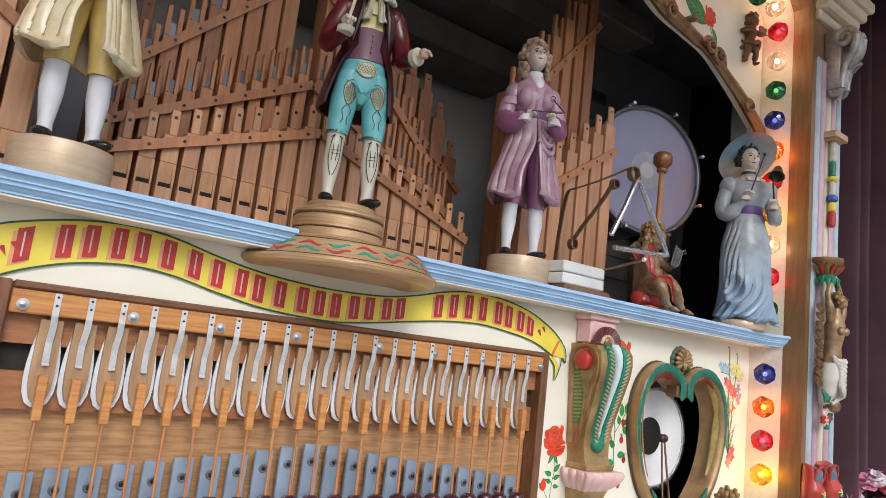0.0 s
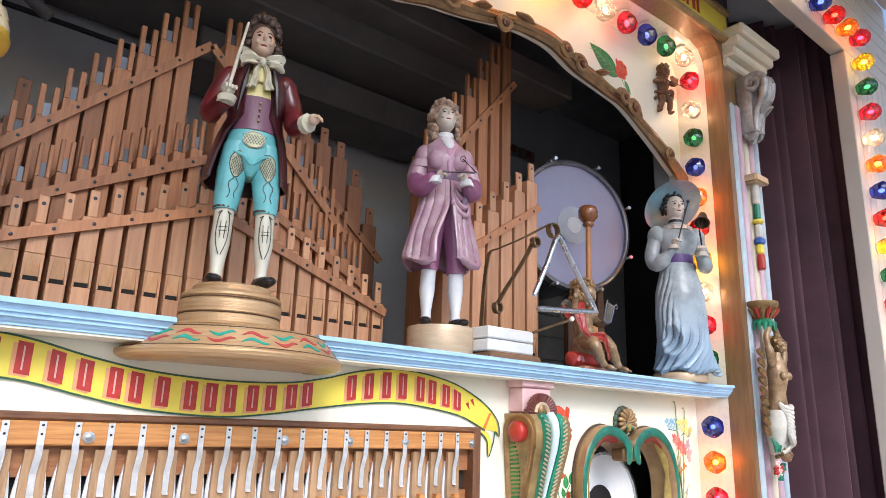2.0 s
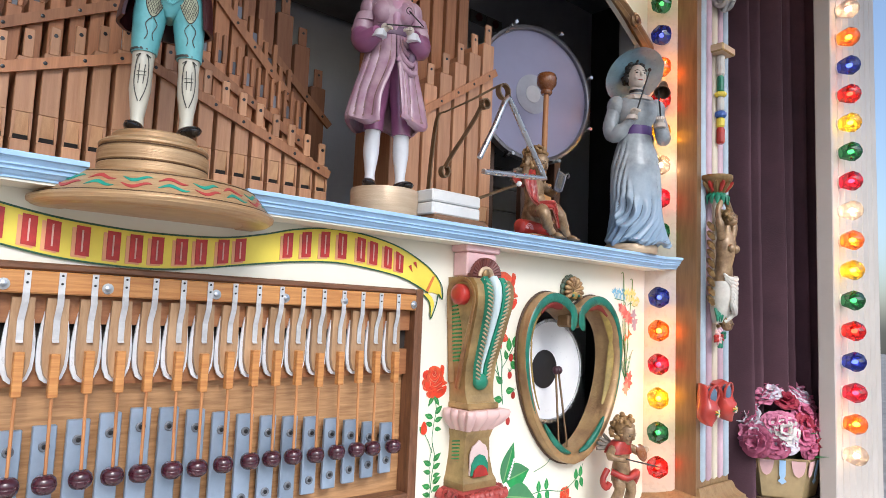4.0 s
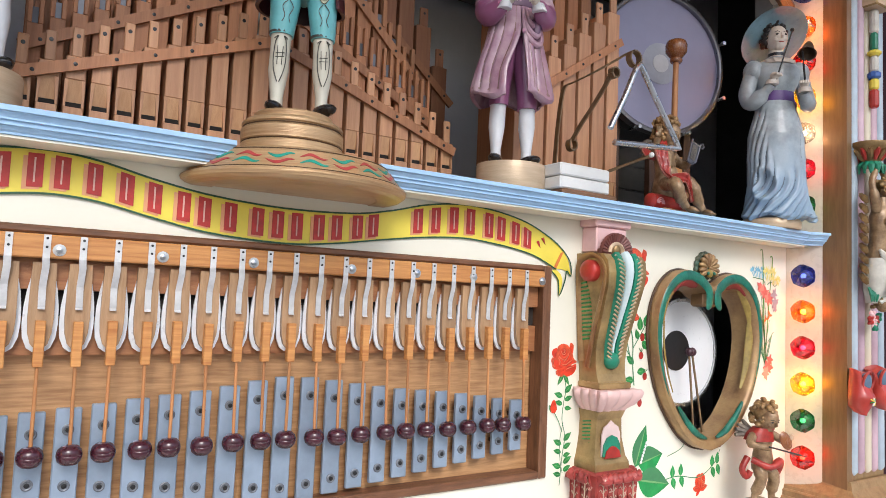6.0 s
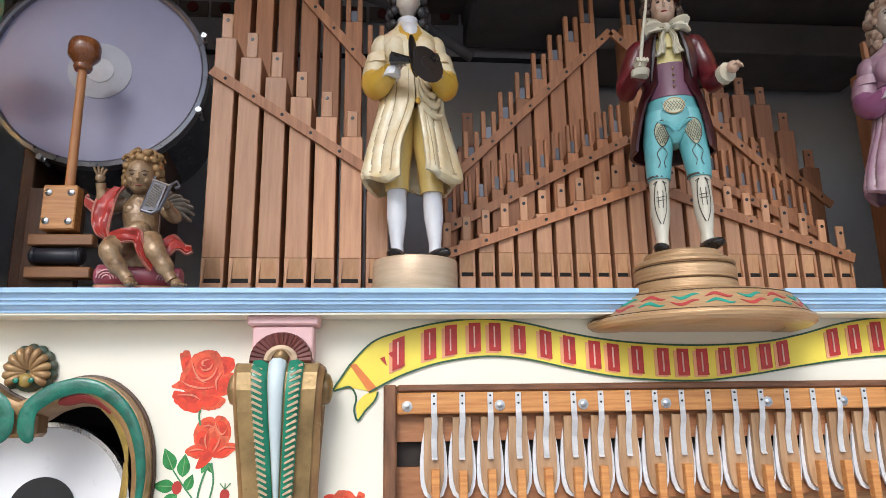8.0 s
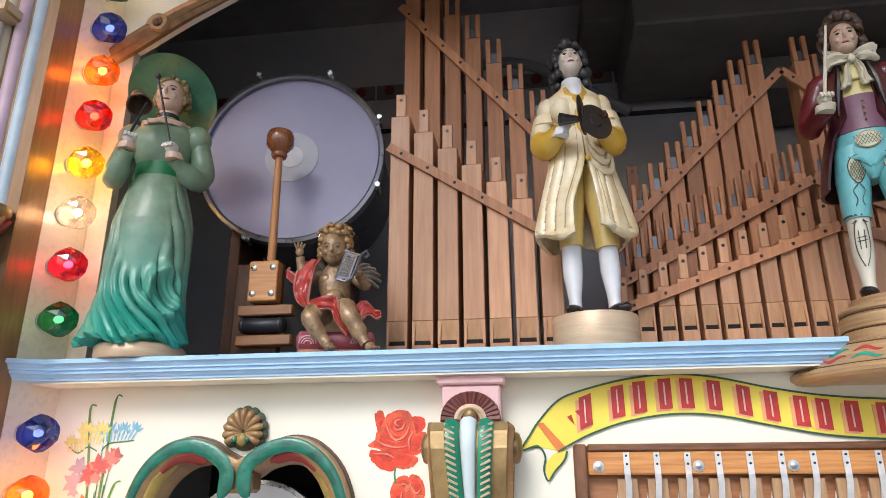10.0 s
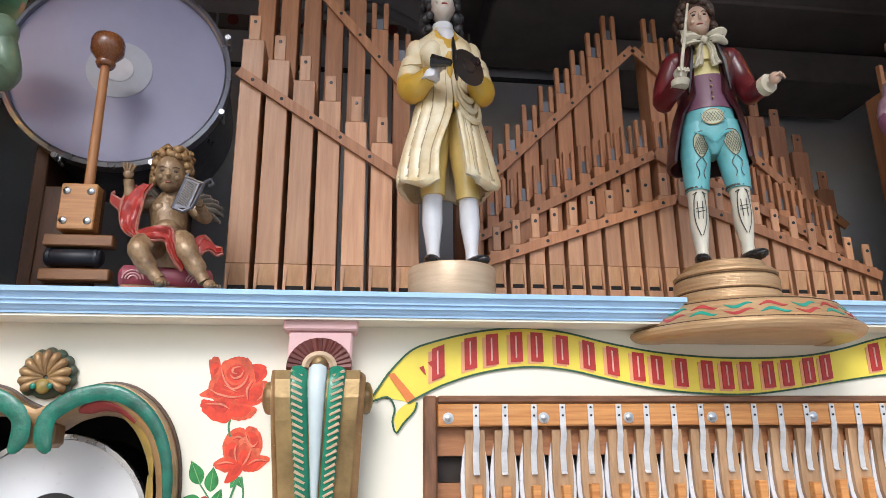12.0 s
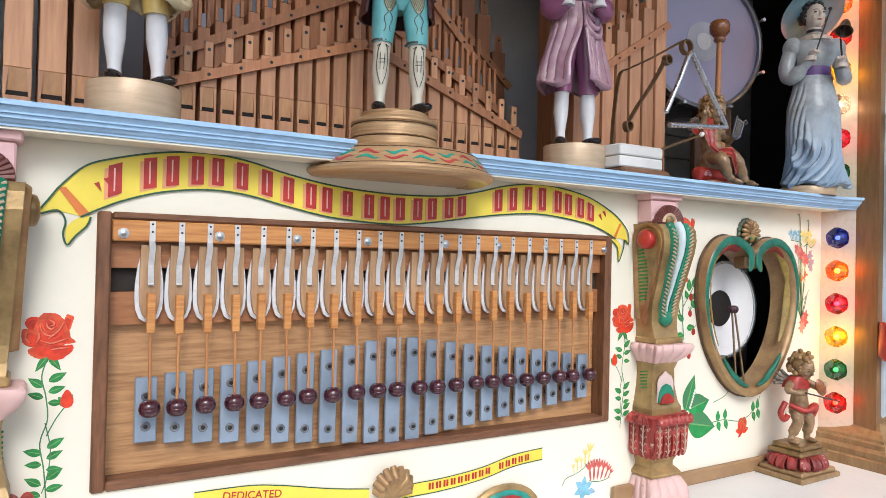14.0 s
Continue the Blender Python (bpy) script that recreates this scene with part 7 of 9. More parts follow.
    ribbon(bm, spline([(0.03, -0.03, 0.062), (0.048, -0.022, 0.085), (0.062, -0.024, 0.094), (0.076, -0.018, 0.084), (0.088, -0.022, 0.083)], 5), (0.25, -0.35, -0.9), [0.018, 0.018, 0.018, 0.018, 0.0175, 0.017, 0.0165, 0.016, 0.0155, 0.015, 0.0145, 0.014, 0.013, 0.012, 0.011, 0.01, 0.009, 0.008, 0.007, 0.006, 0.005], 2, 8, 0.0026, 0.003)
    ribbon(bm, spline([(-0.05, -0.005, 0.15), (-0.072, -0.002, 0.152), (-0.088, 0.0, 0.162), (-0.094, 0.0, 0.168), (-0.09, 0.0, 0.174)], 5), (0.1, -0.3, 0.95), [0.01 - 0.0003 * k for k in range(21)], 2, 8, 0.0024)
    ob = part("seated_cherub", bm, P, smooth=True)
    ob.matrix_world = pose(x, y, LEDGE + 0.0, 0, 0, s) @ Matrix.Scale(0.92, 4)
    tagged(ob, label, "statue", "seated cherubs")


cherub(-0.94, 0.0, 10, "gilt seated cherub with red drapery and lyre on plum cushion")
cherub(0.905, 0.0, 4, "gilt seated cherub with red drapery and lyre on red cushion")

# violin cherub on the shelf
P = [flesh, mat("cherub_hair", (0.3, 0.19, 0.085)), cloth_r, offwhite, mallet_wood, eye_dark, lip, mat("wing_grey", (0.26, 0.22, 0.18)), black]
bm = B()
for q in (-1, 1):
    tube(bm, spline([(q * 0.016, 0, 0.1), (q * 0.024 + 0.006, -0.012, 0.065), (q * 0.03 + 0.004, -0.002, 0.03), (q * 0.034, -0.002, 0.006)], 4), [0.0185] * 4 + [0.015] * 5 + [0.0095] * 4, 0, 10)
    ball(bm, (q * 0.036, -0.014, 0.006), (0.01, 0.02, 0.008), 0)
loft(bm, [(0.085, 0, 0, 0.03, 0.026), (0.11, 0, 0, 0.03, 0.027), (0.14, 0, 0, 0.025, 0.022), (0.17, 0, 0, 0.029, 0.023), (0.19, 0, 0, 0.025, 0.019), (0.2, 0, 0, 0.012, 0.012)], 0, 16)
face(bm, (0.004, -0.012, 0.224), 0.07, 0, 5, 6, tilt=0.4)
curls(bm, (0.003, -0.004, 0.232), 0.07, 1, 80, 0.11, 31, low=-0.35, tilt=0.35)
tube(bm, spline([(-0.034, 0, 0.18), (-0.06, -0.015, 0.16), (-0.03, -0.05, 0.155)], 4), [0.012] * 5 + [0.0085] * 4, 0, 8)
tube(bm, spline([(0.034, 0, 0.18), (0.06, -0.02, 0.165), (0.05, -0.05, 0.18)], 4), [0.012] * 5 + [0.0085] * 4, 0, 8)
tube(bm, [(-0.04, -0.055, 0.16), (0.085, -0.07, 0.13)], 0.0022, 8, 6)
ball(bm, (0.035, -0.045, 0.17), (0.03, 0.008, 0.018), 4, Euler((0, 0.9, 0)).to_matrix())
loft(bm, [(0.165, -0.004, 0.006, 0.046, 0.032, 0.1), (0.185, -0.004, 0.004, 0.04, 0.028, 0.08), (0.2, 0, 0, 0.03, 0.024)], 2, 24, 5)
tube(bm, spline([(-0.04, 0.0, 0.115), (-0.01, -0.034, 0.1), (0.03, -0.03, 0.112), (0.04, -0.01, 0.08)], 4), [0.009] * 6 + [0.012] * 7, 2, 8)
tube(bm, spline([(-0.045, 0.01, 0.12), (-0.065, 0.01, 0.09), (-0.055, 0.005, 0.07), (-0.045, 0.0, 0.085)], 4), 0.009, 2, 8)
for q in (-1, 1):
    for k in range(4):
        a = radians(30 + 22 * k)
        tube(bm, [(q * 0.01, 0.024, 0.18), (q * (0.01 + 0.055 * math.sin(a)), 0.035, 0.18 + 0.04 * math.cos(a))], [0.01, 0.005], 7, 6)
ob = part("violin_cherub", bm, P, smooth=True)
ob.matrix_world = pose(1.18, -0.085, 1.117, 0, 0, -8) @ Matrix.Scale(0.9, 4)
tagged(ob, "small gilt standing cherub with a violin on red stand", "statue", "standing cherubs")
small = copy_thing(ob, pose(1.32, -0.012, 2.65, 0, 0, -18) @ Matrix.Scale(0.7, 4))
small.data = small.data.copy()
cherub_bronze = mat("cherub_dark_bronze", (0.2, 0.1, 0.055), 0.42, 0.3, var=0.4, scale=40)
for i in (0, 1, 2, 3, 7):
    small.data.materials[i] = cherub_bronze
tagged(small, "small dark bronze cherub fixed on the arch board", "statue", "standing cherubs")
cs = thing("cherub_stand", "red carved stand with gilt top under the violin cherub", "stand", at=pose(1.175, -0.085, SHELF))
for k, (w, d, z0, z1) in enumerate(((0.088, 0.07, 0.0, 0.014), (0.078, 0.062, 0.0142, 0.026))):
    bm = B()
    box(bm, -w, w, -d, d, z0, z1, bev=0.003)
    part("base_slab", bm, column_gold, cs, "brown gold stepped slab")
worn_red = mat("worn_red_carving", (0.36, 0.05, 0.045), 0.5, var=0.4, worn=(0.55, 0.4, 0.33), worn_at=0.6)
bm = B()
loft(bm, [(0.0262, 0, 0, 0.066, 0.052), (0.045, 0, 0, 0.064, 0.05), (0.0598, 0, 0, 0.05, 0.04)], 0, 4)
part("carved_body", bm, worn_red, cs)
for k in range(14):
    a = 2 * math.pi * k / 14
    dx, dy = 0.066 * math.cos(a), 0.056 * math.sin(a)
    bm = B()
    ribbon(bm, spline([(dx * 0.75, dy * 0.75, 0.06), (dx * 1.08, dy * 1.08, 0.052), (dx * 1.22, dy * 1.22, 0.036), (dx * 1.12, dy * 1.12, 0.028)], 3), (-math.sin(a), math.cos(a), 0), 0.012, 0, None, 0.003, 0.0025, 5)
    part("acanthus_leaf", bm, worn_red, cs, smooth=True)
bm = B()
box(bm, -0.062, 0.062, -0.05, 0.05, 0.06, 0.074, bev=0.004)
box(bm, -0.05, 0.05, -0.042, 0.042, 0.074, 0.087, bev=0.003)
part("top_slab", bm, bronze, cs)

# ---------------------------------------------------------------- scroll consoles beside the glockenspiel


def console(s):
    """A scroll bracket on a pedestal: pink capital, fan, green leaf bands, pink bowl, carved red block."""
    cx = CEN + s * 0.69
    ob = thing("scroll_console", "carved scroll console in gold, green and pink on red pedestal", "console", "scroll consoles", at=pose(cx, 0, 0))
    bm = B()
    box(bm, -0.054, 0.054, -0.052, 0.0, 1.748, 1.766, bev=0.003)
    box(bm, -0.046, 0.046, -0.046, 0.0, 1.693, 1.748, bev=0.003)
    part("capital_block", bm, pink, ob, "worn pink block")
    fan_m = mat("fan_dark_red", (0.2, 0.06, 0.05), 0.45, var=0.3)
    for k in range(17):
        a = radians(-88 + 11 * k)
        bm = B()
        tube(bm, [(0.022 * math.sin(a), -0.056, 1.694 + 0.02 * math.cos(a)), (0.046 * math.sin(a), -0.06, 1.694 + 0.042 * math.cos(a))], [0.003, 0.0052], 0, 6)
        part("fan_rib", bm, fan_m, ob, smooth=True)
    bm = B()
    tube(bm, [(0.02 * math.sin(a), -0.058, 1.694 + 0.018 * math.cos(a)) for a in (radians(-90 + 15 * k) for k in range(13))], 0.006, 1, 6)
    ball(bm, (0, -0.058, 1.699), (0.012, 0.008, 0.014), 2)
    box(bm, -0.045, 0.045, -0.058, -0.047, 1.688, 1.7, 0)
    part("fan", bm, [mat("fan_dark_red", (0.2, 0.06, 0.05), 0.45, var=0.3), gold_pale, bronze], ob, "dark red and gold fan", smooth=True)
    # curved body
    prof = [(1.69, -0.060), (1.688, -0.078), (1.675, -0.09), (1.65, -0.094), (1.62, -0.09), (1.58, -0.078), (1.54, -0.066), (1.50, -0.054), (1.46, -0.05), (1.435, -0.052), (1.415, -0.058)]

    def width(z):
        return 0.0585 - 0.017 * (1.69 - z) / 0.275
    bm = B()
    rows = []
    for z, y in prof:
        w = width(z)
        rows.append([(-w, y, z), (w, y, z), (w, 0.0, z), (-w, 0.0, z)])
    rings(bm, rows)
    for f in bm.faces:
        f.smooth = False
    part("scroll_body", bm, gold, ob, "worn gilt scroll")
    for q in (-1, 1):
        bm = B()
        R = Euler((0, radians(90 * q), 0)).to_matrix()
        lathe(bm, [(0.023, -0.002), (0.023, 0.012), (0.021, 0.016), (0.012, 0.0195), (0.001, 0.0205)], (q * 0.057, -0.046, 1.652), 20, 0, R)
        part("boss", bm, [red if s > 0 and q < 0 else bronze], ob, "round turned boss", smooth=True)
        # raised strip round the side of the scroll
        bm = B()
        line = spline([(-0.010, 1.46), (-0.009, 1.54), (-0.008, 1.63), (-0.012, 1.668), (-0.034, 1.684), (-0.062, 1.682), (-0.08, 1.662), (-0.081, 1.635), (-0.068, 1.59), (-0.048, 1.53), (-0.034, 1.48), (-0.026, 1.45)], 4)
        tube(bm, [(q * (width(z) + 0.0008), y, z) for y, z in line], [0.0085] * 28 + [0.0085 + 0.0003 * k for k in range(len(line) - 28)], 0, 8, flat=0.45)
        part("side_strip", bm, mat("worn_gilt_strip", (0.42, 0.26, 0.11), 0.42, 0.3, var=0.5, scale=22, col2=(0.24, 0.12, 0.055), bump=0.3, bscale=120, worn=(0.6, 0.46, 0.26), worn_at=0.64), ob, "worn gilt side strip", smooth=True)
        bm = B()
        for k in range(9):
            z = 1.332 - 0.0075 * k
            tube(bm, [(q * (0.0385 + 0.00004 * k), -0.012, z), (q * (0.039 + 0.00004 * k), -0.034, z + 0.004)], 0.0018, 0, 5)
        part("pedestal_ribs", bm, darkgreen, ob, smooth=True)
        # side ribs
        bm = B()
        for k in range(15):
            z = 1.625 - 0.0085 * k
            w = width(z)
            tube(bm, [(q * w, -0.012, z), (q * (w + 0.002), -0.03 - 0.012 * math.sin(k / 5), z + 0.003)], 0.0022, 0, 5)
        part("side_ribs", bm, darkgreen, ob, smooth=True)

    def on_front(x, z, lift):
        for (z0, y0), (z1, y1) in zip(prof, prof[1:]):
            if z1 <= z <= z0:
                return (x, y0 + (y1 - y0) * (z0 - z) / (z0 - z1 + 1e-9) - lift, z)
        return (x, prof[0][1] - lift, z)
    # green leaf bands with combed leaflets and the white spine
    for q in (-1, 1):
        bm = B()
        zs = [1.687 - 0.0085 * k for k in range(27)]
        tube(bm, [on_front(q * (0.0265 - 0.014 * k / 26), z, 0.001) for k, z in enumerate(zs)], [0.0125 - 0.003 * k / 26 for k in range(27)], 0, 6, flat=0.8)
        part("leaf_band", bm, green, ob, "emerald leaf band", smooth=True)
        for k in range(25):
            bm = B()
            z = 1.683 - 0.0088 * k
            xc = q * (0.0265 - 0.014 * k / 26)
            h = 0.0095 - 0.002 * k / 26
            tube(bm, [on_front(xc - q * h * 0.6, z - 0.004, 0.0105), on_front(xc + q * h, z + 0.003, 0.0095)], [0.0016, 0.0023], 0, 5)
            part("leaflet", bm, gold_pale, ob, smooth=True)
    bm = B()
    zs = [1.688 - 0.009 * k for k in range(24)]
    tube(bm, [on_front(0, z, 0.003) for z in zs], [0.0135 - 0.0105 * k / 23 for k in range(24)], 0, 8, flat=0.9)
    part("spine", bm, mat("spine_pale_blue", (0.6, 0.7, 0.72), 0.4, var=0.1), ob, "pale blue white spine", smooth=True)
    bm = B()
    ball(bm, on_front(0, 1.463, 0.002), (0.022, 0.013, 0.019), 0)
    part("leaf_tip", bm, green, ob, "rounded green tip", smooth=True)
    # foot of the scroll, bowl, pedestal
    bm = B()
    box(bm, -0.047, 0.047, -0.068, 0, 1.404, 1.418, bev=0.003)
    part("scroll_foot", bm, gold, ob)
    bm = B()
    loops = []
    for z, w, d in ((1.404, 0.064, 0.086), (1.398, 0.068, 0.09), (1.388, 0.066, 0.087), (1.372, 0.056, 0.075), (1.362, 0.044, 0.062), (1.358, 0.042, 0.06)):
        lp = []
        n = 40
        for i in range(n + 1):
            t = i / n
            p = 3 * t
            if p < 1:
                x, y = -w, -d * p
            elif p < 2:
                x, y = -w + 2 * w * (p - 1), -d
            else:
                x, y = w, -d * (3 - p)
            g = 1 - 0.1 * (1 - abs(math.sin(t * math.pi * 10)) ** 0.7)
            lp.append((x * g, y * g, z))
        loops.append(lp)
    rings(bm, loops, 0, True, True)
    part("bowl", bm, mat("bowl_pink", (0.74, 0.5, 0.47), 0.5, var=0.1, worn=(0.4, 0.25, 0.15), worn_at=0.68), ob, "fluted pink bowl", smooth=True)
    bm = B()
    rings(bm, [[(-w, -d, z), (w, -d, z), (w, 0, z), (-w, 0, z)] for z, w, d in ((1.358, 0.04, 0.058), (1.34, 0.037, 0.05), (1.30, 0.039, 0.05), (1.262, 0.046, 0.055), (1.25, 0.05, 0.062), (1.236, 0.05, 0.062))])
    for f in bm.faces:
        f.smooth = False
    part("pedestal", bm, gold, ob, "worn gilt pedestal")
    for nm, pts, y, m in (("pink_inset", [(-0.028, 1.265), (0.028, 1.265), (0.027, 1.31), (0.02, 1.325), (0.01, 1.33), (0.0, 1.338), (-0.01, 1.33), (-0.02, 1.325), (-0.027, 1.31)], -0.054, mat("inset_pink", (0.76, 0.58, 0.55), 0.5)),
                          ("green_dome", [(-0.026, 1.265), (0.026, 1.265), (0.024, 1.288), (0.014, 1.303), (0.0, 1.308), (-0.014, 1.303), (-0.024, 1.288)], -0.0575, green),
                          ("red_dome", [(-0.023, 1.262), (0.023, 1.262), (0.018, 1.276), (0.008, 1.284), (0.0, 1.286), (-0.008, 1.284), (-0.018, 1.276)], -0.061, red)):
        bm = B()
        poly(bm, pts, y, 0, 0.003)
        part(nm, bm, m, ob)
    bm = B()
    rings(bm, [[(-w, -d, z), (w, -d, z), (w, 0, z), (-w, 0, z)] for z, w, d in ((1.236, 0.054, 0.067), (1.231, 0.06, 0.074), (1.218, 0.0615, 0.0755), (1.16, 0.06, 0.074), (1.145, 0.057, 0.07), (1.135, 0.049, 0.061))])
    for f in bm.faces:
        f.smooth = False
    part("block", bm, mat("worn_red_leaf", (0.42, 0.06, 0.05), 0.5, var=0.35, worn=(0.58, 0.42, 0.34), worn_at=0.63), ob, "worn red carved block")
    leaf_red = mat("worn_red_leaf", (0.42, 0.06, 0.05), 0.5, var=0.35, worn=(0.58, 0.42, 0.34), worn_at=0.63)
    vein = mat("leaf_vein_pale", (0.55, 0.4, 0.3), 0.5)

    def acanthus(o, side, out):
        """One upright carved leaf with a curled tip, veins and lobed edges."""
        o, side, out = Vector(o), Vector(side), Vector(out)
        line = [o + out * f + Vector((0, 0, h)) for f, h in ((0.0, 0.0), (0.008, 0.012), (0.0085, 0.045), (0.008, 0.075), (0.012, 0.09), (0.019, 0.096), (0.024, 0.09), (0.023, 0.081))]
        pts = spline(line, 4)
        bm = B()
        ribbon(bm, pts, tuple(side), [0.0132 * (0.86 + 0.2 * abs(math.sin(0.42 * k))) for k in range(len(pts))], 0, None, 0.003, 0.0026, 7)
        tube(bm, [pts[-3] + side * 0.012 * f for f in (-1.1, -0.6, 0, 0.6, 1.1)], [0.004, 0.0065, 0.0072, 0.0065, 0.004], 0, 8)
        blade = part("acanthus_leaf", bm, leaf_red, ob, smooth=True)
        bm = B()
        tube(bm, [p + out * 0.0062 for p in pts[2:19]], 0.0014, 0, 5)
        for k in range(4, 18, 2):
            for q in (-1, 1):
                tube(bm, [pts[k] + side * 0.002 * q + out * 0.0052, pts[k + 1] + side * 0.007 * q + out * 0.0056, pts[k + 1] + side * 0.0105 * q + out * 0.0048 + Vector((0, 0, -0.003))], [0.0007, 0.0011, 0.0006], 0, 5)
        part("leaf_vein", bm, vein, blade, "pale raised veins")
    for k in range(4):
        acanthus((-0.0435 + 0.029 * k, -0.066, 1.137), (1, 0, 0), (0, -1, 0))
    for q in (-1, 1):
        for k in range(2):
            acanthus((q * 0.0525, -0.05 + 0.03 * k, 1.137), (0, 1, 0), (q, 0, 0))
    bm = B()
    rings(bm, [[(-w, -d, z), (w, -d, z), (w, 0, z), (-w, 0, z)] for z, w, d in ((1.135, 0.046, 0.058), (1.118, 0.038, 0.05), (1.108, 0.038, 0.05), (1.095, 0.05, 0.064), (1.088, 0.05, 0.064))])
    for f in bm.faces:
        f.smooth = False
    part("plinth_waist", bm, gold, ob, "worn gilt waist")
    bm = B()
    loops = []
    for z, w, d in ((1.0878, 0.046, 0.058), (1.078, 0.056, 0.07), (1.062, 0.064, 0.08), (1.045, 0.067, 0.084), (SHELF, 0.066, 0.083)):
        lp = []
        for i in range(49):
            t = i / 48
            p = 3 * t
            x, y = (-w, -d * p) if p < 1 else ((-w + 2 * w * (p - 1), -d) if p < 2 else (w, -d * (3 - p)))
            g = 1 - 0.09 * (1 - abs(math.sin(t * math.pi * 12)) ** 0.7) * (1 if z > 1.04 else 0.3)
            lp.append((x * g, y * g, z))
        loops.append(lp)
    rings(bm, loops, 0, True, True)
    part("plinth", bm, mat("plinth_pink", (0.66, 0.45, 0.42), 0.5, var=0.12, worn=(0.4, 0.25, 0.15), worn_at=0.64), ob, "worn fluted pink plinth", smooth=True)


for s in (-1, 1):
    console(s)

# ---------------------------------------------------------------- drums and beaters on the stage
RX = Euler((radians(90), 0, 0)).to_matrix()
for s, cx in ((-1, -1.118), (1, 1.118)):
    dr = thing("bass_drum", "drum with pale lilac head and chrome hoop on the stage", "drum", "stage drums", at=pose(cx, 0.2, 2.292 if s < 0 else 2.278, 0, 0, 6 if s < 0 else -15))
    bm = B()
    lathe(bm, [(0.001, 0.0), (0.196, 0.0), (0.196, -0.004)], (0, 0, 0), 64, 0, RX)
    part("drum_head", bm, drumskin, dr, "pale lilac drum head")
    bm = B()
    lathe(bm, [(0.06, 0.0012), (0.06, 0.002), (0.001, 0.002)], (0.0, 0, 0), 40, 0, RX)
    part("patch", bm, mat("patch_grey", (0.42, 0.43, 0.5), 0.35), dr, "grey round patch")
    bm = B()
    lathe(bm, [(0.026, 0.0025), (0.026, 0.0035), (0.001, 0.0035)], (0.0, 0, 0), 32, 0, RX)
    part("patch_centre", bm, mat("patch_white", (0.62, 0.62, 0.64), 0.4), dr)
    bm = B()
    lathe(bm, [(0.196, 0.012), (0.2, 0.015), (0.208, 0.013), (0.208, -0.014), (0.196, -0.014), (0.196, 0.012)], (0, 0, 0), 64, 0, RX, caps=False)
    hoop = part("hoop", bm, mat("drum_hoop_steel", (0.3, 0.3, 0.33), 0.3, 0.8), dr, "dull chrome hoop", smooth=True)
    bm = B()
    lathe(bm, [(0.199, -0.014), (0.199, -0.24)], (0, 0, 0), 64, 0, RX, caps=False)
    part("shell", bm, mat("drum_navy", (0.012, 0.014, 0.03), 0.3, coat=0.3), dr, "dark blue shell", smooth=True)
    for k in range(8):
        a = 2 * math.pi * (k + 0.5) / 8
        bm = B()
        tube(bm, [(0.214 * math.cos(a), 0.022, 0.214 * math.sin(a)), (0.214 * math.cos(a), -0.02, 0.214 * math.sin(a))], 0.0035, 0, 8)
        tube(bm, [(0.214 * math.cos(a), -0.02, 0.214 * math.sin(a)), (0.214 * math.cos(a), -0.03, 0.214 * math.sin(a))], 0.006, 0, 6)
        tube(bm, [(0.20 * math.cos(a), -0.006, 0.20 * math.sin(a)), (0.217 * math.cos(a), -0.006, 0.217 * math.sin(a))], 0.005, 0, 6)
        part("tension_rod", bm, steel, hoop, smooth=True)
    for q in (-1, 1):
        bm = B()
        box(bm, q * 0.12 - 0.012, q * 0.12 + 0.012, 0.03, 0.2, LEDGE - dr.matrix_world.translation.z - 0.012, -0.15, bev=0.002)
        part("cradle_leg", bm, darkwood, dr)

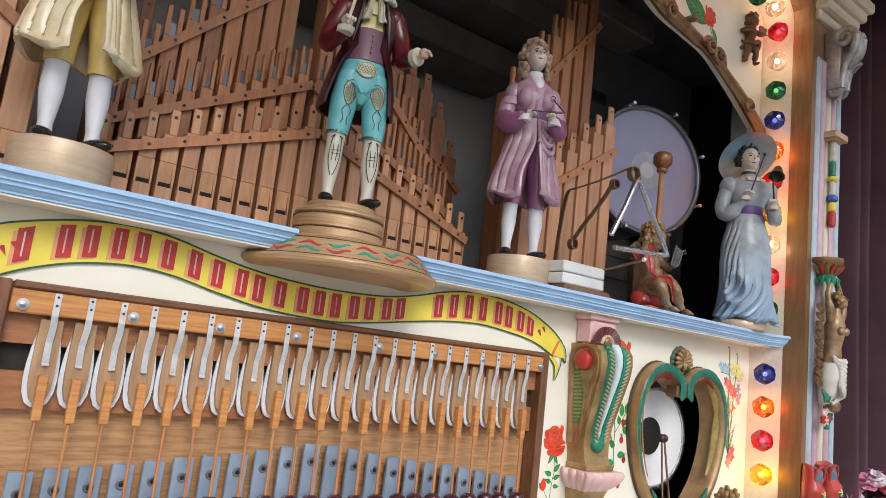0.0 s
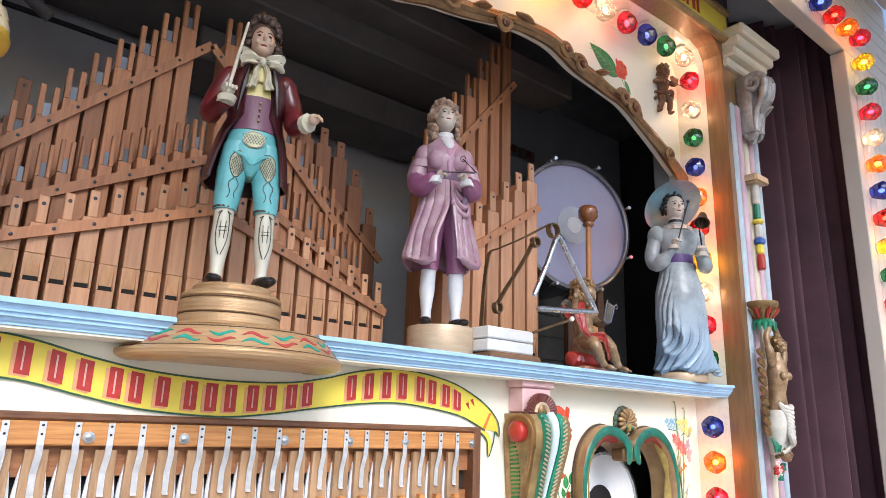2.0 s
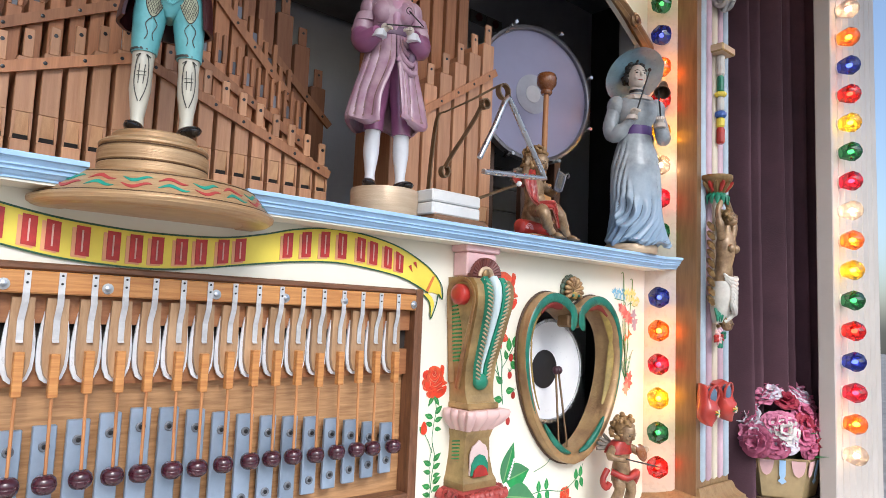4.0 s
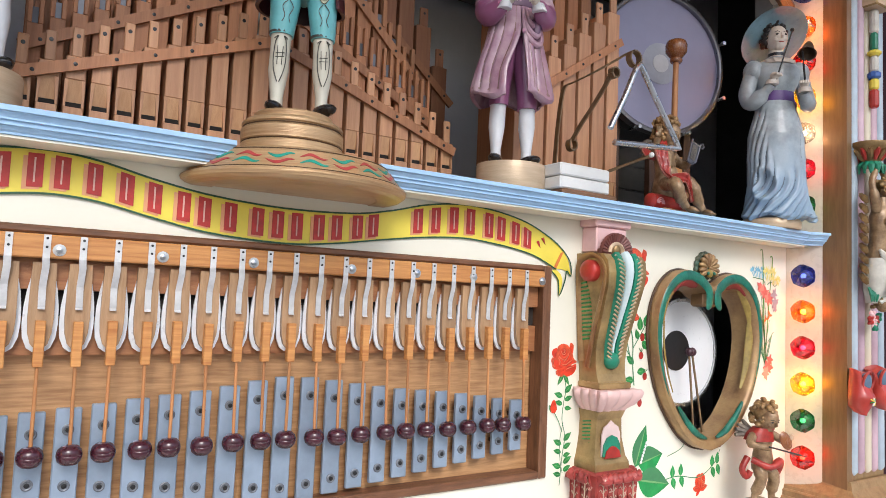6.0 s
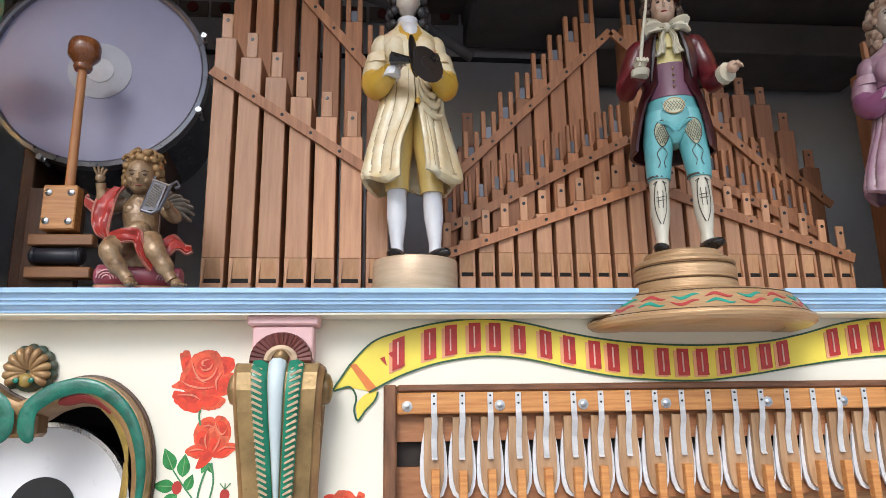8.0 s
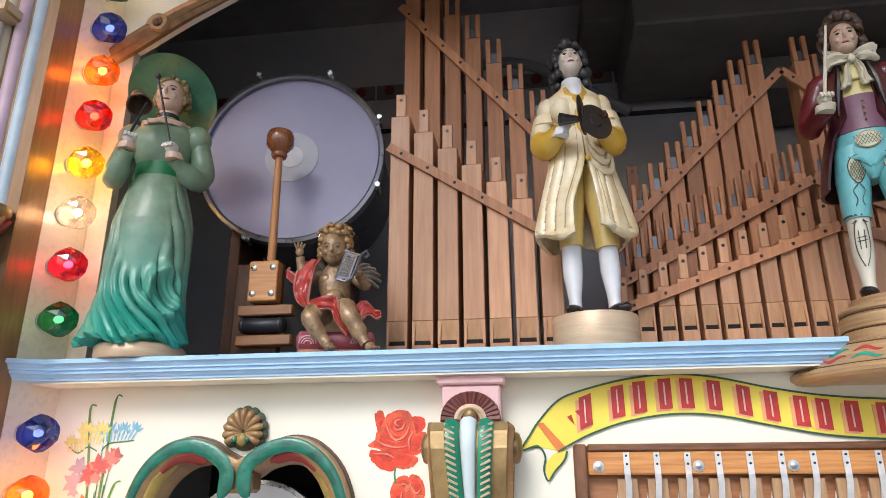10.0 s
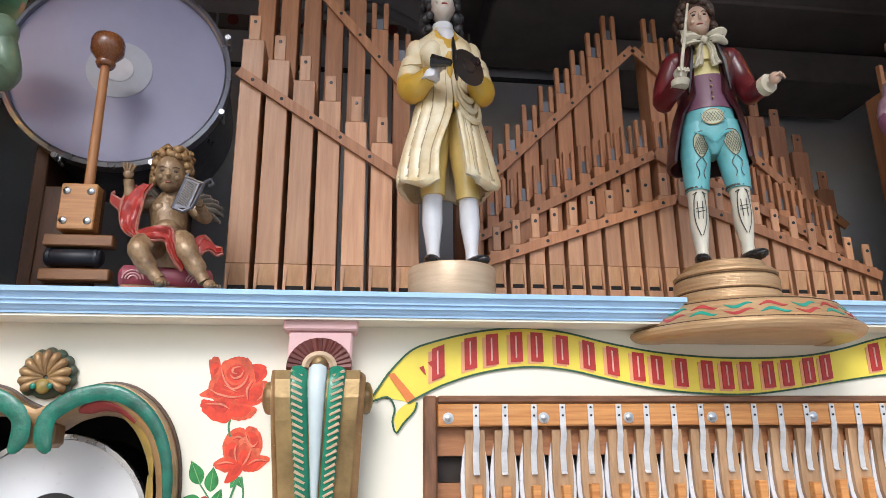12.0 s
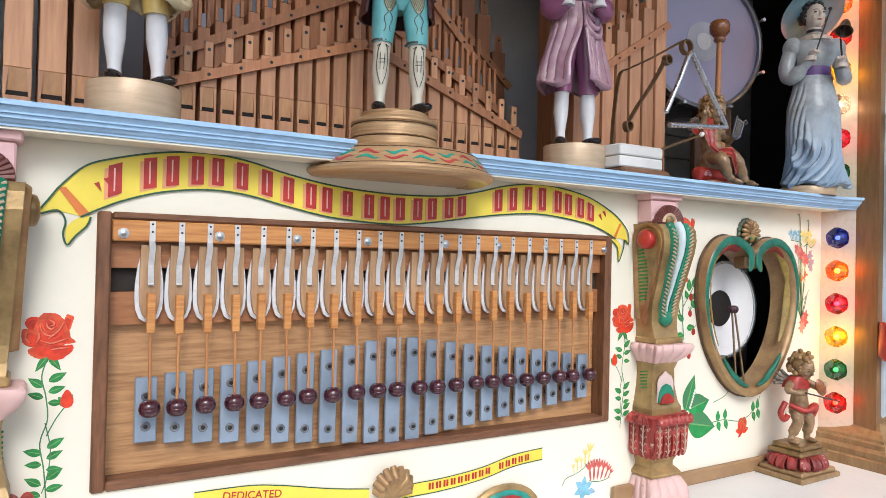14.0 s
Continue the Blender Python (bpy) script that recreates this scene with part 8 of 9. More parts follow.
for s, bx in ((-1, -1.108), (1, 1.06)):
    bt = thing("drum_beater", "turned wooden drum beater clamped on a wooden block", "drum beater", "drum beaters", at=pose(bx, 0.1, LEDGE - 0.012))
    lean = 0.02 if s < 0 else -0.02
    up = 0.03 if s < 0 else 0.0
    bm = B()
    tube(bm, [(lean * 0.15, 0, 0.19), (lean * 0.2, -0.005, 0.46)], [0.0085, 0.0075], 0, 10)
    part("stick", bm, dowelwood, bt, smooth=True)
    bm = B()
    lathe(bm, [(0.001, -0.012), (0.014, -0.012), (0.017, -0.006), (0.015, 0.0), (0.02, 0.006), (0.028, 0.016), (0.0285, 0.036), (0.025, 0.046), (0.018, 0.05), (0.001, 0.051)], (lean * 0.2, -0.005, 0.462), 20, 0)
    part("beater_head", bm, mallet_wood, bt, "polished brown turned head", smooth=True)
    bm = B()
    box(bm, -0.036, 0.022, -0.012, 0.016, 0.115 + up, 0.196 + up, bev=0.002)
    clamp = part("clamp_block", bm, railwood, bt, "pine clamp block with screws")
    for xx in (-0.026, 0.012):
        for zz in (0.13, 0.182):
            bm = B()
            lathe(bm, [(0.0062, 0), (0.0062, 0.002), (0.002, 0.004)], (xx, -0.012, zz + up), 10, 0, RX)
            part("screw", bm, steel, clamp, smooth=True)
    bm = B()
    box(bm, -0.075, 0.02, 0.0165, 0.035, 0.0, 0.2 + up, bev=0.002)
    part("back_board", bm, darkwood, bt, "dark back board")
    for zz in (0.03, 0.088):
        bm = B()
        box(bm, -0.055, 0.055, -0.008, 0.016, zz + up, zz + up + 0.02, bev=0.002)
        part("cross_bar", bm, mat("bar_wood", (0.3, 0.13, 0.05), 0.45, grain=(2, 10, 10)), bt)
    bm = B()
    tube(bm, [(q, 0.002, 0.07 + up) for q in (-0.05, -0.047, 0.036, 0.039)], [0.011, 0.0145, 0.0145, 0.011], 0, 16)
    for q in (-0.042, 0.031):
        tube(bm, [(q - 0.0025, 0.002, 0.07 + up), (q + 0.0025, 0.002, 0.07 + up)], 0.0158, 0, 16)
    part("rubber_roll", bm, mat("roll_navy_rubber", (0.015, 0.017, 0.026), 0.45), bt, "dark rubber roll", smooth=True)
    bm = B()
    for k in range(5):
        ball(bm, (0.03 + 0.012 * math.cos(k * 2.0) - 0.01, -0.03, 0.02 + 0.009 * math.sin(k * 2.3)), (0.012, 0.008, 0.013), 0, Euler((k, k * 2, k * 3)).to_matrix(), 6, 4)
    part("cloth_wad", bm, offwhite, bt)

# triangle on its scrolled bracket, with striker and block
tr = thing("triangle", "steel triangle hanging from a scrolled brass bracket", "triangle", at=pose(0, 0, 0))
T0, T1, T2 = Vector((0.65, -0.14, 2.08)), Vector((0.778, -0.14, 1.922)), Vector((0.568, -0.14, 1.932))
bm = B()
arc = [T2, T2.lerp(T0, 0.5), T0 + Vector((-0.012, 0, -0.012)), T0, T0 + Vector((0.01, 0, -0.012)), T0.lerp(T1, 0.5), T1 + Vector((-0.01, 0, 0.014)), T1, T1 + Vector((-0.016, 0, -0.001)), Vector((0.58, -0.14, 1.905))]
tube(bm, arc, 0.006, 0, 10)
part("steel_rod", bm, steel, tr, "bright steel rod", smooth=True)


def flat_bar(bm, pts, w, mi=0):
    """A bent flat strap of width w along y."""
    loops = []
    for i, p in enumerate(pts):
        d = (Vector(pts[min(i + 1, len(pts) - 1)]) - Vector(pts[max(i - 1, 0)])).normalized()
        nn = d.cross(Vector((0, 1, 0))).normalized() * 0.0016
        loops.append([Vector(p) + nn + Vector((0, w / 2, 0)), Vector(p) - nn + Vector((0, w / 2, 0)), Vector(p) - nn - Vector((0, w / 2, 0)), Vector(p) + nn - Vector((0, w / 2, 0))])
    rings(bm, loops, mi)


bm = B()
flat_bar(bm, spline([(0.598, 0.06, 1.80), (0.598, 0.05, 1.95), (0.598, 0.035, 2.05), (0.602, 0.02, 2.068)], 4), 0.012)
part("upright_strap", bm, brown_metal, tr, "brown metal upright")
bm = B()
flat_bar(bm, spline([(0.602, 0.02, 2.066), (0.612, -0.04, 2.078), (0.622, -0.08, 2.09), (0.634, -0.12, 2.105)], 5) + [(0.643 + 0.016 * math.cos(a), -0.13, 2.093 + 0.016 * math.sin(a)) for a in (2.0 - 0.5 * k for k in range(13))], 0.014)
part("arm", bm, brown_metal, tr, "scrolled arm", smooth=True)
bm = B()
strut = spline([(0.597, 0.0, 1.935), (0.605, -0.02, 1.97), (0.613, -0.045, 2.005), (0.622, -0.07, 2.045), (0.628, -0.08, 2.07)], 5)
flat_bar(bm, [(0.597 + 0.011 * math.cos(a), 0.0, 1.926 + 0.013 * math.sin(a)) for a in (-4.0 + 0.5 * k for k in range(11))] + strut + [(0.632 + 0.011 * math.cos(a), -0.085, 2.072 + 0.011 * math.sin(a)) for a in (2.6 - 0.5 * k for k in range(12))], 0.014)
part("strut", bm, brown_metal, tr, "scrolled strut", smooth=True)
bm = B()
tube(bm, [(0.66, -0.02, 1.865), (0.70, -0.13, 1.898)], 0.0035, 0, 8)
ball(bm, (0.70, -0.132, 1.899), 0.006, 1)
part("striker", bm, [brown_metal, white], tr, "thin metal striker")
wb = thing("wood_block", "stacked white painted blocks on a brown moulded base", "wood block", at=pose(0.602, 0.0, LEDGE - 0.012))
bm = B()
box(bm, -0.075, 0.085, -0.055, 0.04, 0.0, 0.03, bev=0.006)
part("base", bm, mat("block_brown", (0.2, 0.1, 0.05), 0.45), wb, "brown moulded base")
for zz in (0.031, 0.059):
    bm = B()
    box(bm, -0.075, 0.068, -0.045, 0.02, zz, zz + 0.026, bev=0.003)
    part("slab", bm, white, wb, "white painted slab")
    bm = B()
    box(bm, 0.066, 0.0695, -0.03, 0.01, zz + 0.011, zz + 0.015)
    part("slit", bm, mat("slit_grey", (0.2, 0.2, 0.22), 0.6), wb)

# ---------------------------------------------------------------- carvings on the right column
car = B()
P = [flesh, red, green, offwhite, bronze, eye_dark, lip, pink]
# leafy capital carried on raised arms
lathe(car, [(0.02, 0.355), (0.024, 0.375), (0.036, 0.395), (0.042, 0.404), (0.044, 0.408), (0.044, 0.418), (0.001, 0.418)], (0, -0.02, 0), 24, 4)
for k in range(14):
    a = 2 * math.pi * k / 14
    tube(car, [(0.024 * math.cos(a), -0.02 + 0.024 * math.sin(a), 0.372), (0.036 * math.cos(a), -0.02 + 0.036 * math.sin(a), 0.39), (0.045 * math.cos(a), -0.02 + 0.045 * math.sin(a), 0.398)], [0.004, 0.007, 0.003], 1 if k % 2 else 4, 6)
for k in range(9):
    a = radians(-150 + k * 30) - math.pi / 2
    tube(car, [(0.014 * math.cos(a), -0.02 + 0.014 * math.sin(a), 0.372), (0.03 * math.cos(a), -0.02 + 0.03 * math.sin(a), 0.355), (0.03 * math.cos(a), -0.02 + 0.03 * math.sin(a), 0.335)], [0.005, 0.009, 0.003], 2, 7, flat=0.6)
loft(car, [(0.1, 0.004, -0.034, 0.026, 0.022), (0.13, 0.006, -0.036, 0.031, 0.026), (0.16, 0.006, -0.038, 0.025, 0.022), (0.195, 0.008, -0.042, 0.029, 0.025), (0.225, 0.01, -0.042, 0.034, 0.026), (0.245, 0.012, -0.042, 0.028, 0.02), (0.262, 0.014, -0.042, 0.011, 0.012), (0.275, 0.014, -0.042, 0.01, 0.011)], 0, 20)
for q in (-1, 1):
    ball(car, (0.01 + q * 0.014, -0.064, 0.208), (0.0125, 0.011, 0.0125), 0)
tube(car, spline([(-0.018, -0.042, 0.235), (-0.03, -0.045, 0.27), (-0.034, -0.04, 0.31), (-0.012, -0.04, 0.345)], 4), [0.0115] * 6 + [0.008] * 7, 0, 8)
tube(car, spline([(0.04, -0.042, 0.235), (0.05, -0.045, 0.27), (0.048, -0.04, 0.31), (0.02, -0.04, 0.345)], 4), [0.0115] * 6 + [0.008] * 7, 0, 8)
face(car, (0.02, -0.05, 0.295), 0.045, 0, 5, 6, tilt=-0.3)
curls(car, (0.02, -0.045, 0.299), 0.045, 4, 34, 0.15, 41, low=-0.4, tilt=-0.3)
# white cloth wound about the hips, tapering into green leaves
for k in range(8):
    t = k / 7
    tube(car, spline([(-0.028 + 0.004 * k, -0.055, 0.135 - 0.006 * k), (0.0, -0.068, 0.118 - 0.010 * k), (0.03 - 0.001 * k, -0.06, 0.125 - 0.014 * k), (0.034 - 0.004 * k, -0.04, 0.115 - 0.016 * k)], 4), [0.004] * 3 + [0.009] * 6 + [0.006] * 4, 3, 7)
loft(car, [(0.0, 0.004, -0.02, 0.014, 0.014), (0.04, 0.004, -0.03, 0.032, 0.028), (0.08, 0.004, -0.036, 0.036, 0.034), (0.115, 0.004, -0.036, 0.034, 0.03)], 3, 16, 5)
for k in range(9):
    tube(car, [(-0.032, -0.012, 0.28 - 0.026 * k), (-0.042, -0.026, 0.268 - 0.026 * k), (-0.036, -0.03, 0.256 - 0.026 * k)], [0.006, 0.009, 0.004], 4, 6)
for k in range(5):
    tube(car, [(-0.03 + 0.012 * k, -0.03, 0.04), (-0.034 + 0.014 * k, -0.04, 0.02), (-0.028 + 0.012 * k, -0.036, 0.004)], [0.004, 0.008, 0.003], 2, 6, flat=0.6)
face(car, (0.024, -0.038, -0.002), 0.04, 0, 5, 6)
curls(car, (0.024, -0.034, 0.002), 0.04, 4, 26, 0.16, 47, low=-0.3)
rg = random.Random(4)
for x, z, m in ((-0.008, -0.03, 7), (0.012, -0.042, 1), (0.026, -0.035, 2), (0.0, -0.05, 7), (-0.016, -0.044, 1), (0.008, -0.06, 2)):
    for k in range(6):
        a = k * 1.05
        ball(car, (x + 0.007 * math.cos(a), -0.026 - 0.003 * (k % 2), z + 0.007 * math.sin(a)), (0.006, 0.004, 0.006), m, Euler((rg.random(), rg.random(), 0)).to_matrix(), 7, 5)
ob = part("caryatid_carving", car, P, smooth=True)
ob.matrix_world = pose(1.5, -0.165, 1.615) @ Matrix.Scale(1.02, 4)
tagged(ob, "carved gilt half figure with white drapery under a red capital", "statue")
copy_thing(ob, pose(-1.5, -0.165, 1.615) @ Matrix.Scale(1.0, 4))
clog_red = mat("clog_red", (0.5, 0.05, 0.035), 0.35, var=0.25, coat=0.4)
for k, (x, z, rz) in enumerate(((1.446, 1.398, 10), (1.538, 1.404, -12))):
    # the toe hangs down and forward, the sole lies on the column, the mouth faces out
    cl = thing("clog", "red painted wooden clog with flowers hung on the column", "clog", "pair of clogs", at=pose(x, -0.158, z, 0, rz, 0) @ Matrix.Diagonal((0.92, 0.9, 0.64, 1.0)))
    bm = B()
    SOLE = [(0.068, -0.016, 0.03, 0.016), (0.055, -0.03, 0.034, 0.03), (0.03, -0.034, 0.034, 0.034), (0.0, -0.034, 0.032, 0.034), (-0.03, -0.036, 0.036, 0.034), (-0.055, -0.036, 0.038, 0.032), (-0.08, -0.032, 0.03, 0.026), (-0.098, -0.036, 0.016, 0.018), (-0.108, -0.046, 0.005, 0.008)]
    loops = []
    for zz, cy, rx, ry in SOLE:
        lp = []
        for i in range(24):
            a = 2 * math.pi * i / 24
            # hollow the front above the instep
            front = max(0.0, -math.sin(a))
            cutv = 0.85 * sm(zz, -0.03, 0.03) * front ** 0.6 * (1.0 if abs(math.cos(a)) < 0.82 else 0.25)
            lp.append((rx * math.cos(a), cy + ry * math.sin(a) * (1 - cutv), zz))
        loops.append(lp)
    rings(bm, loops)
    shoe_body = part("shoe_body", bm, clog_red, cl, smooth=True)
    bm = B()
    ball(bm, (0, -0.044, 0.024), (0.0235, 0.012, 0.036), 0, None, 16, 10)
    part("lining", bm, mat("clog_lining", (0.1, 0.16, 0.24), 0.7), shoe_body, "grey blue opening", smooth=True)
    bm = B()
    tube(bm, [(0.027 * math.cos(b_), -0.05 - 0.006 * math.sin(b_), 0.024 + 0.042 * math.sin(b_)) for b_ in (2 * math.pi * j / 20 for j in range(21))], 0.0045, 0, 7)
    part("rim", bm, clog_red, shoe_body, smooth=True)
    for j in range(7):
        a = j * 0.9
        bm = B()
        tube(bm, [(0.0, -0.0725, -0.05), (0.014 * math.cos(a), -0.07 + 0.004 * abs(math.cos(a)), -0.05 + 0.016 * math.sin(a))], [0.0015, 0.003], 0, 5)
        part("painted_petal", bm, (yellow, darkgreen, offwhite)[j % 3], shoe_body)

# ---------------------------------------------------------------- flower tub by the curtain
tub = thing("flower_tub", "hexagonal gold tub with pastel scallops full of cloth flowers", "flower tub", at=pose(1.94, -0.17, SHELF))
bm = B()
for r, z0, z1 in ((0.155, 0.0, 0.018), (0.143, 0.018, 0.034), (0.13, 0.034, 0.05)):
    lathe(bm, [(r, z0), (r, z1 - 0.003), (r - 0.004, z1)], (0, 0, 0), 6, 0)
for f in bm.faces:
    f.smooth = False
part("stepped_base", bm, mat("tub_base_brown", (0.16, 0.1, 0.06), 0.5), tub, "brown stepped base")
bm = B()
lathe(bm, [(0.108, 0.051), (0.112, 0.055), (0.14, 0.17), (0.143, 0.178), (0.132, 0.178), (0.12, 0.15)], (0, 0, 0), 6, 0)
for f in bm.faces:
    f.smooth = False
part("body", bm, mat("tub_gold", (0.5, 0.38, 0.2), 0.4, 0.25, var=0.2, scale=12), tub)
for i in range(6):
    a = radians(60 * i + 30)
    for j, (u, m) in enumerate(((-0.045, pink), (0.0, blue), (0.045, pink))):
        bm = B()
        e = Vector((math.cos(a), math.sin(a), 0))
        t = Vector((-math.sin(a), math.cos(a), 0))
        lo = []
        for k in range(9):
            v = k / 8
            ww = 0.02 * math.sqrt(max(0, 1 - (v) ** 2)) if j != 1 else (0.009 if v < 0.7 else 0.015 * (1 - abs(v - 0.85) / 0.15))
            zz = 0.172 - 0.05 * v * (1.0 if j != 1 else 1.5)
            rr = (0.108 + (zz - 0.051) / 0.119 * 0.028) * math.cos(radians(30)) + 0.0075
            lo.append([e * rr + t * (u - ww) + Vector((0, 0, zz)), e * rr + t * (u + ww) + Vector((0, 0, zz))])
        rings(bm, lo, 0, False, False)
        thicken(bm, 0.0015)
        part("scallop", bm, m, tub)
PETAL = [mat("petal_pink", (0.68, 0.22, 0.36), 0.6, rnd=0.15), mat("petal_rose", (0.55, 0.13, 0.24), 0.6, rnd=0.15), mat("petal_lilac_white", (0.72, 0.68, 0.76), 0.6, rnd=0.1), mat("petal_crimson", (0.35, 0.02, 0.05), 0.6, rnd=0.15), mat("petal_white", (0.72, 0.7, 0.66), 0.6)]
rng = random.Random(8)
for k in range(84):
    while True:
        p = Vector((rng.uniform(-1, 1), rng.uniform(-1, 1), rng.uniform(0, 1)))
        if p.length < 1:
            break
    p.normalize()
    c = Vector((p.x * 0.155, p.y * 0.125, 0.215 + p.z * 0.17)) * rng.uniform(0.95, 1.02)
    bm = B()
    r = rng.uniform(0.036, 0.052)
    zax = p.to_track_quat("Z", "Y").to_matrix()
    for ring in range(3):
        cnt = 4 + ring * 2
        for j in range(cnt):
            a = 2 * math.pi * (j + 0.4 * ring) / cnt + rng.uniform(-0.25, 0.25)
            d = Vector((math.cos(a), math.sin(a), 0))
            t = Vector((-math.sin(a), math.cos(a), 0))
            up = Vector((0, 0, 1))
            reach, rise, wide, ph = r * (0.34 + 0.32 * ring), r * (0.62 - 0.2 * ring), r * (0.3 + 0.1 * ring), rng.uniform(0, 6)
            rows = []
            for v in (0.0, 0.35, 0.7, 0.92, 1.06):
                w = wide * (0.3 + 1.0 * math.sin(min(1.0, v) * 2.2)) * (0.72 if v > 1 else 1.0)
                row = []
                for u in (-1, -0.5, 0, 0.5, 1):
                    ruff = 0.07 * r * math.sin(3.4 * u + ph) * v + (0.1 * r * v * u * u)
                    q = d * (reach * (0.12 + v * (0.9 - 0.12 * u * u))) + t * (w * u) + up * (rise * math.sin(min(v, 1.0) * (1.9 - 0.1 * ring)) - 0.25 * r * max(0.0, v - 0.7) * ring + ruff)
                    row.append(bm.verts.new(c + zax @ q))
                rows.append(row)
            for r0, r1 in zip(rows, rows[1:]):
                for k_ in range(4):
                    bm.faces.new((r0[k_], r0[k_ + 1], r1[k_ + 1], r1[k_]))
    thicken(bm, 0.001)
    part("flower", bm, PETAL[rng.choice((0, 0, 0, 1, 1, 2, 2, 3, 4))], tub, smooth=True)
for k in range(14):
    a = rng.uniform(0, 6.28)
    bm = B()
    d = Vector((math.cos(a), math.sin(a), 0))
    t = Vector((-math.sin(a), math.cos(a), 0))
    o = d * 0.1 + Vector((0, 0, rng.uniform(0.18, 0.3)))
    vs = [bm.verts.new(v) for v in (o, o + d * 0.03 + t * 0.016, o + d * 0.075 + Vector((0, 0, 0.01)), o + d * 0.03 - t * 0.016)]
    bm.faces.new(vs)
    thicken(bm, 0.001)
    part("leaf", bm, darkgreen, tub)
# Dark green ball added to fill the middle of the flower mass.
bm = B()
ball(bm, (0, 0, 0.19), (0.125, 0.095, 0.15), 0)
part("moss_core", bm, mat("tub_core_dark", (0.05, 0.06, 0.03), 0.9), tub)

# ---------------------------------------------------------------- painted flowers on the front
YP = -0.0006


LAYER = [0]


def painted(name, bm, mats, label):
    LAYER[0] = 0
    return part(name, bm, mats, panel, label)


ROSE_TONES = [rose_light, mat("rose_coral_paint", (0.83, 0.11, 0.042), 0.5, var=0.3, scale=80), rose_red, mat("rose_mid_paint", (0.68, 0.04, 0.016), 0.5, var=0.25, scale=75), rose_deep, mat("rose_glint_paint", (0.86, 0.26, 0.15), 0.5, var=0.3, scale=120)]
# petals of a full bloom and of one seen from the side: outline, the point the shade gathers at, tones from edge to shade
FULL_BLOOM = (
    (((0.35, 0.3), (0.5, 0.75), (0.62, 1.02), (0.86, 0.9), (0.84, 0.6), (0.7, 0.2)), (0.5, 0.3), (1, 2, 3)),
    (((-0.95, 0.42), (-0.92, 0.7), (-0.62, 0.82), (-0.4, 0.7), (-0.4, 0.2), (-0.7, 0.2)), (-0.45, 0.3), (2, 3, 4)),
    (((-0.56, 0.55), (-0.42, 0.92), (-0.15, 1.03), (0.15, 1.0), (0.45, 0.82), (0.66, 0.4), (0.78, 0.0), (0.6, -0.4), (0.1, -0.52), (-0.4, -0.35), (-0.62, 0.1)), (0.1, 0.0), (1, 2, 2, 3)),
    (((-0.38, 0.6), (-0.2, 0.86), (0.1, 0.86), (0.36, 0.66), (0.36, 0.36), (0.08, 0.12), (-0.22, 0.22)), (0.0, 0.45), (1, 2, 3, 4)),
    (((-1.03, 0.22), (-0.78, 0.26), (-0.55, 0.1), (-0.3, -0.18), (0.0, -0.36), (-0.2, -0.58), (-0.62, -0.52), (-0.98, -0.3)), (-0.25, -0.4), (1, 2, 2, 3)),
    (((0.74, 0.3), (0.84, 0.0), (1.08, -0.2), (0.78, -0.3), (0.35, -0.3), (0.0, -0.1), (0.4, 0.02)), (0.2, -0.2), (1, 2, 3)),
    (((-0.72, -0.6), (-0.4, -0.5), (0.05, -0.48), (0.2, -0.7), (0.0, -0.94), (-0.35, -0.98), (-0.66, -0.82)), (0.05, -0.55), (1, 2, 2, 3)),
    (((-0.02, -0.5), (0.3, -0.36), (0.66, -0.4), (0.96, -0.34), (0.98, -0.62), (0.66, -0.94), (0.2, -1.05), (0.0, -0.84)), (0.35, -0.42), (2, 2, 3, 4)))
FULL_LINES = (((-0.42, 0.5), (-0.3, 0.2), (0.0, 0.02), (0.32, 0.1)), ((0.5, 0.7), (0.36, 0.3), (0.12, 0.02), (-0.05, -0.1)), ((-0.5, 0.28), (-0.36, 0.0), (-0.44, -0.3)), ((-0.1, 0.72), (0.08, 0.64), (0.1, 0.5), (-0.02, 0.46)),
              ((-0.2, 0.62), (-0.14, 0.42), (0.06, 0.34), (0.2, 0.46)), ((0.1, -0.62), (0.4, -0.5), (0.85, -0.46)), ((-0.9, 0.16), (-0.9, -0.14), (-0.7, -0.36)), ((-0.3, -0.2), (0.1, -0.28), (0.5, -0.16), (0.75, -0.02)))
SIDE_BLOOM = (
    (((-0.62, 0.1), (-0.62, 0.6), (-0.3, 0.98), (0.05, 0.9), (0.0, 0.3), (-0.3, -0.1)), (-0.2, 0.2), (1, 2, 3)),
    (((-0.2, 0.5), (0.1, 0.9), (0.5, 0.84), (0.74, 0.5), (0.62, 0.0), (0.3, -0.2), (-0.1, 0.0)), (0.3, 0.2), (1, 2, 3, 4)),
    (((-0.6, 0.2), (-0.3, 0.3), (0.0, 0.62), (0.28, 0.34), (0.3, -0.1), (0.1, -0.5), (-0.3, -0.42), (-0.56, -0.1)), (-0.1, -0.3), (0, 1, 2, 3)),
    (((0.2, 0.42), (0.5, 0.62), (0.76, 0.4), (0.72, -0.05), (0.4, -0.4), (0.1, -0.4), (0.18, 0.0)), (0.25, -0.3), (1, 2, 3)),
    (((-1.0, -0.1), (-0.6, 0.0), (-0.25, -0.15), (0.0, -0.5), (-0.3, -0.62), (-0.66, -0.5)), (-0.2, -0.45), (1, 2, 2)),
    (((1.02, -0.42), (0.7, -0.16), (0.35, -0.14), (0.05, -0.4), (0.4, -0.66), (0.75, -0.64)), (0.2, -0.4), (1, 2, 2)),
    (((-0.1, -0.4), (0.16, -0.3), (0.4, -0.6), (0.52, -1.05), (0.25, -0.98), (0.0, -0.7)), (0.1, -0.45), (2, 2, 3)))
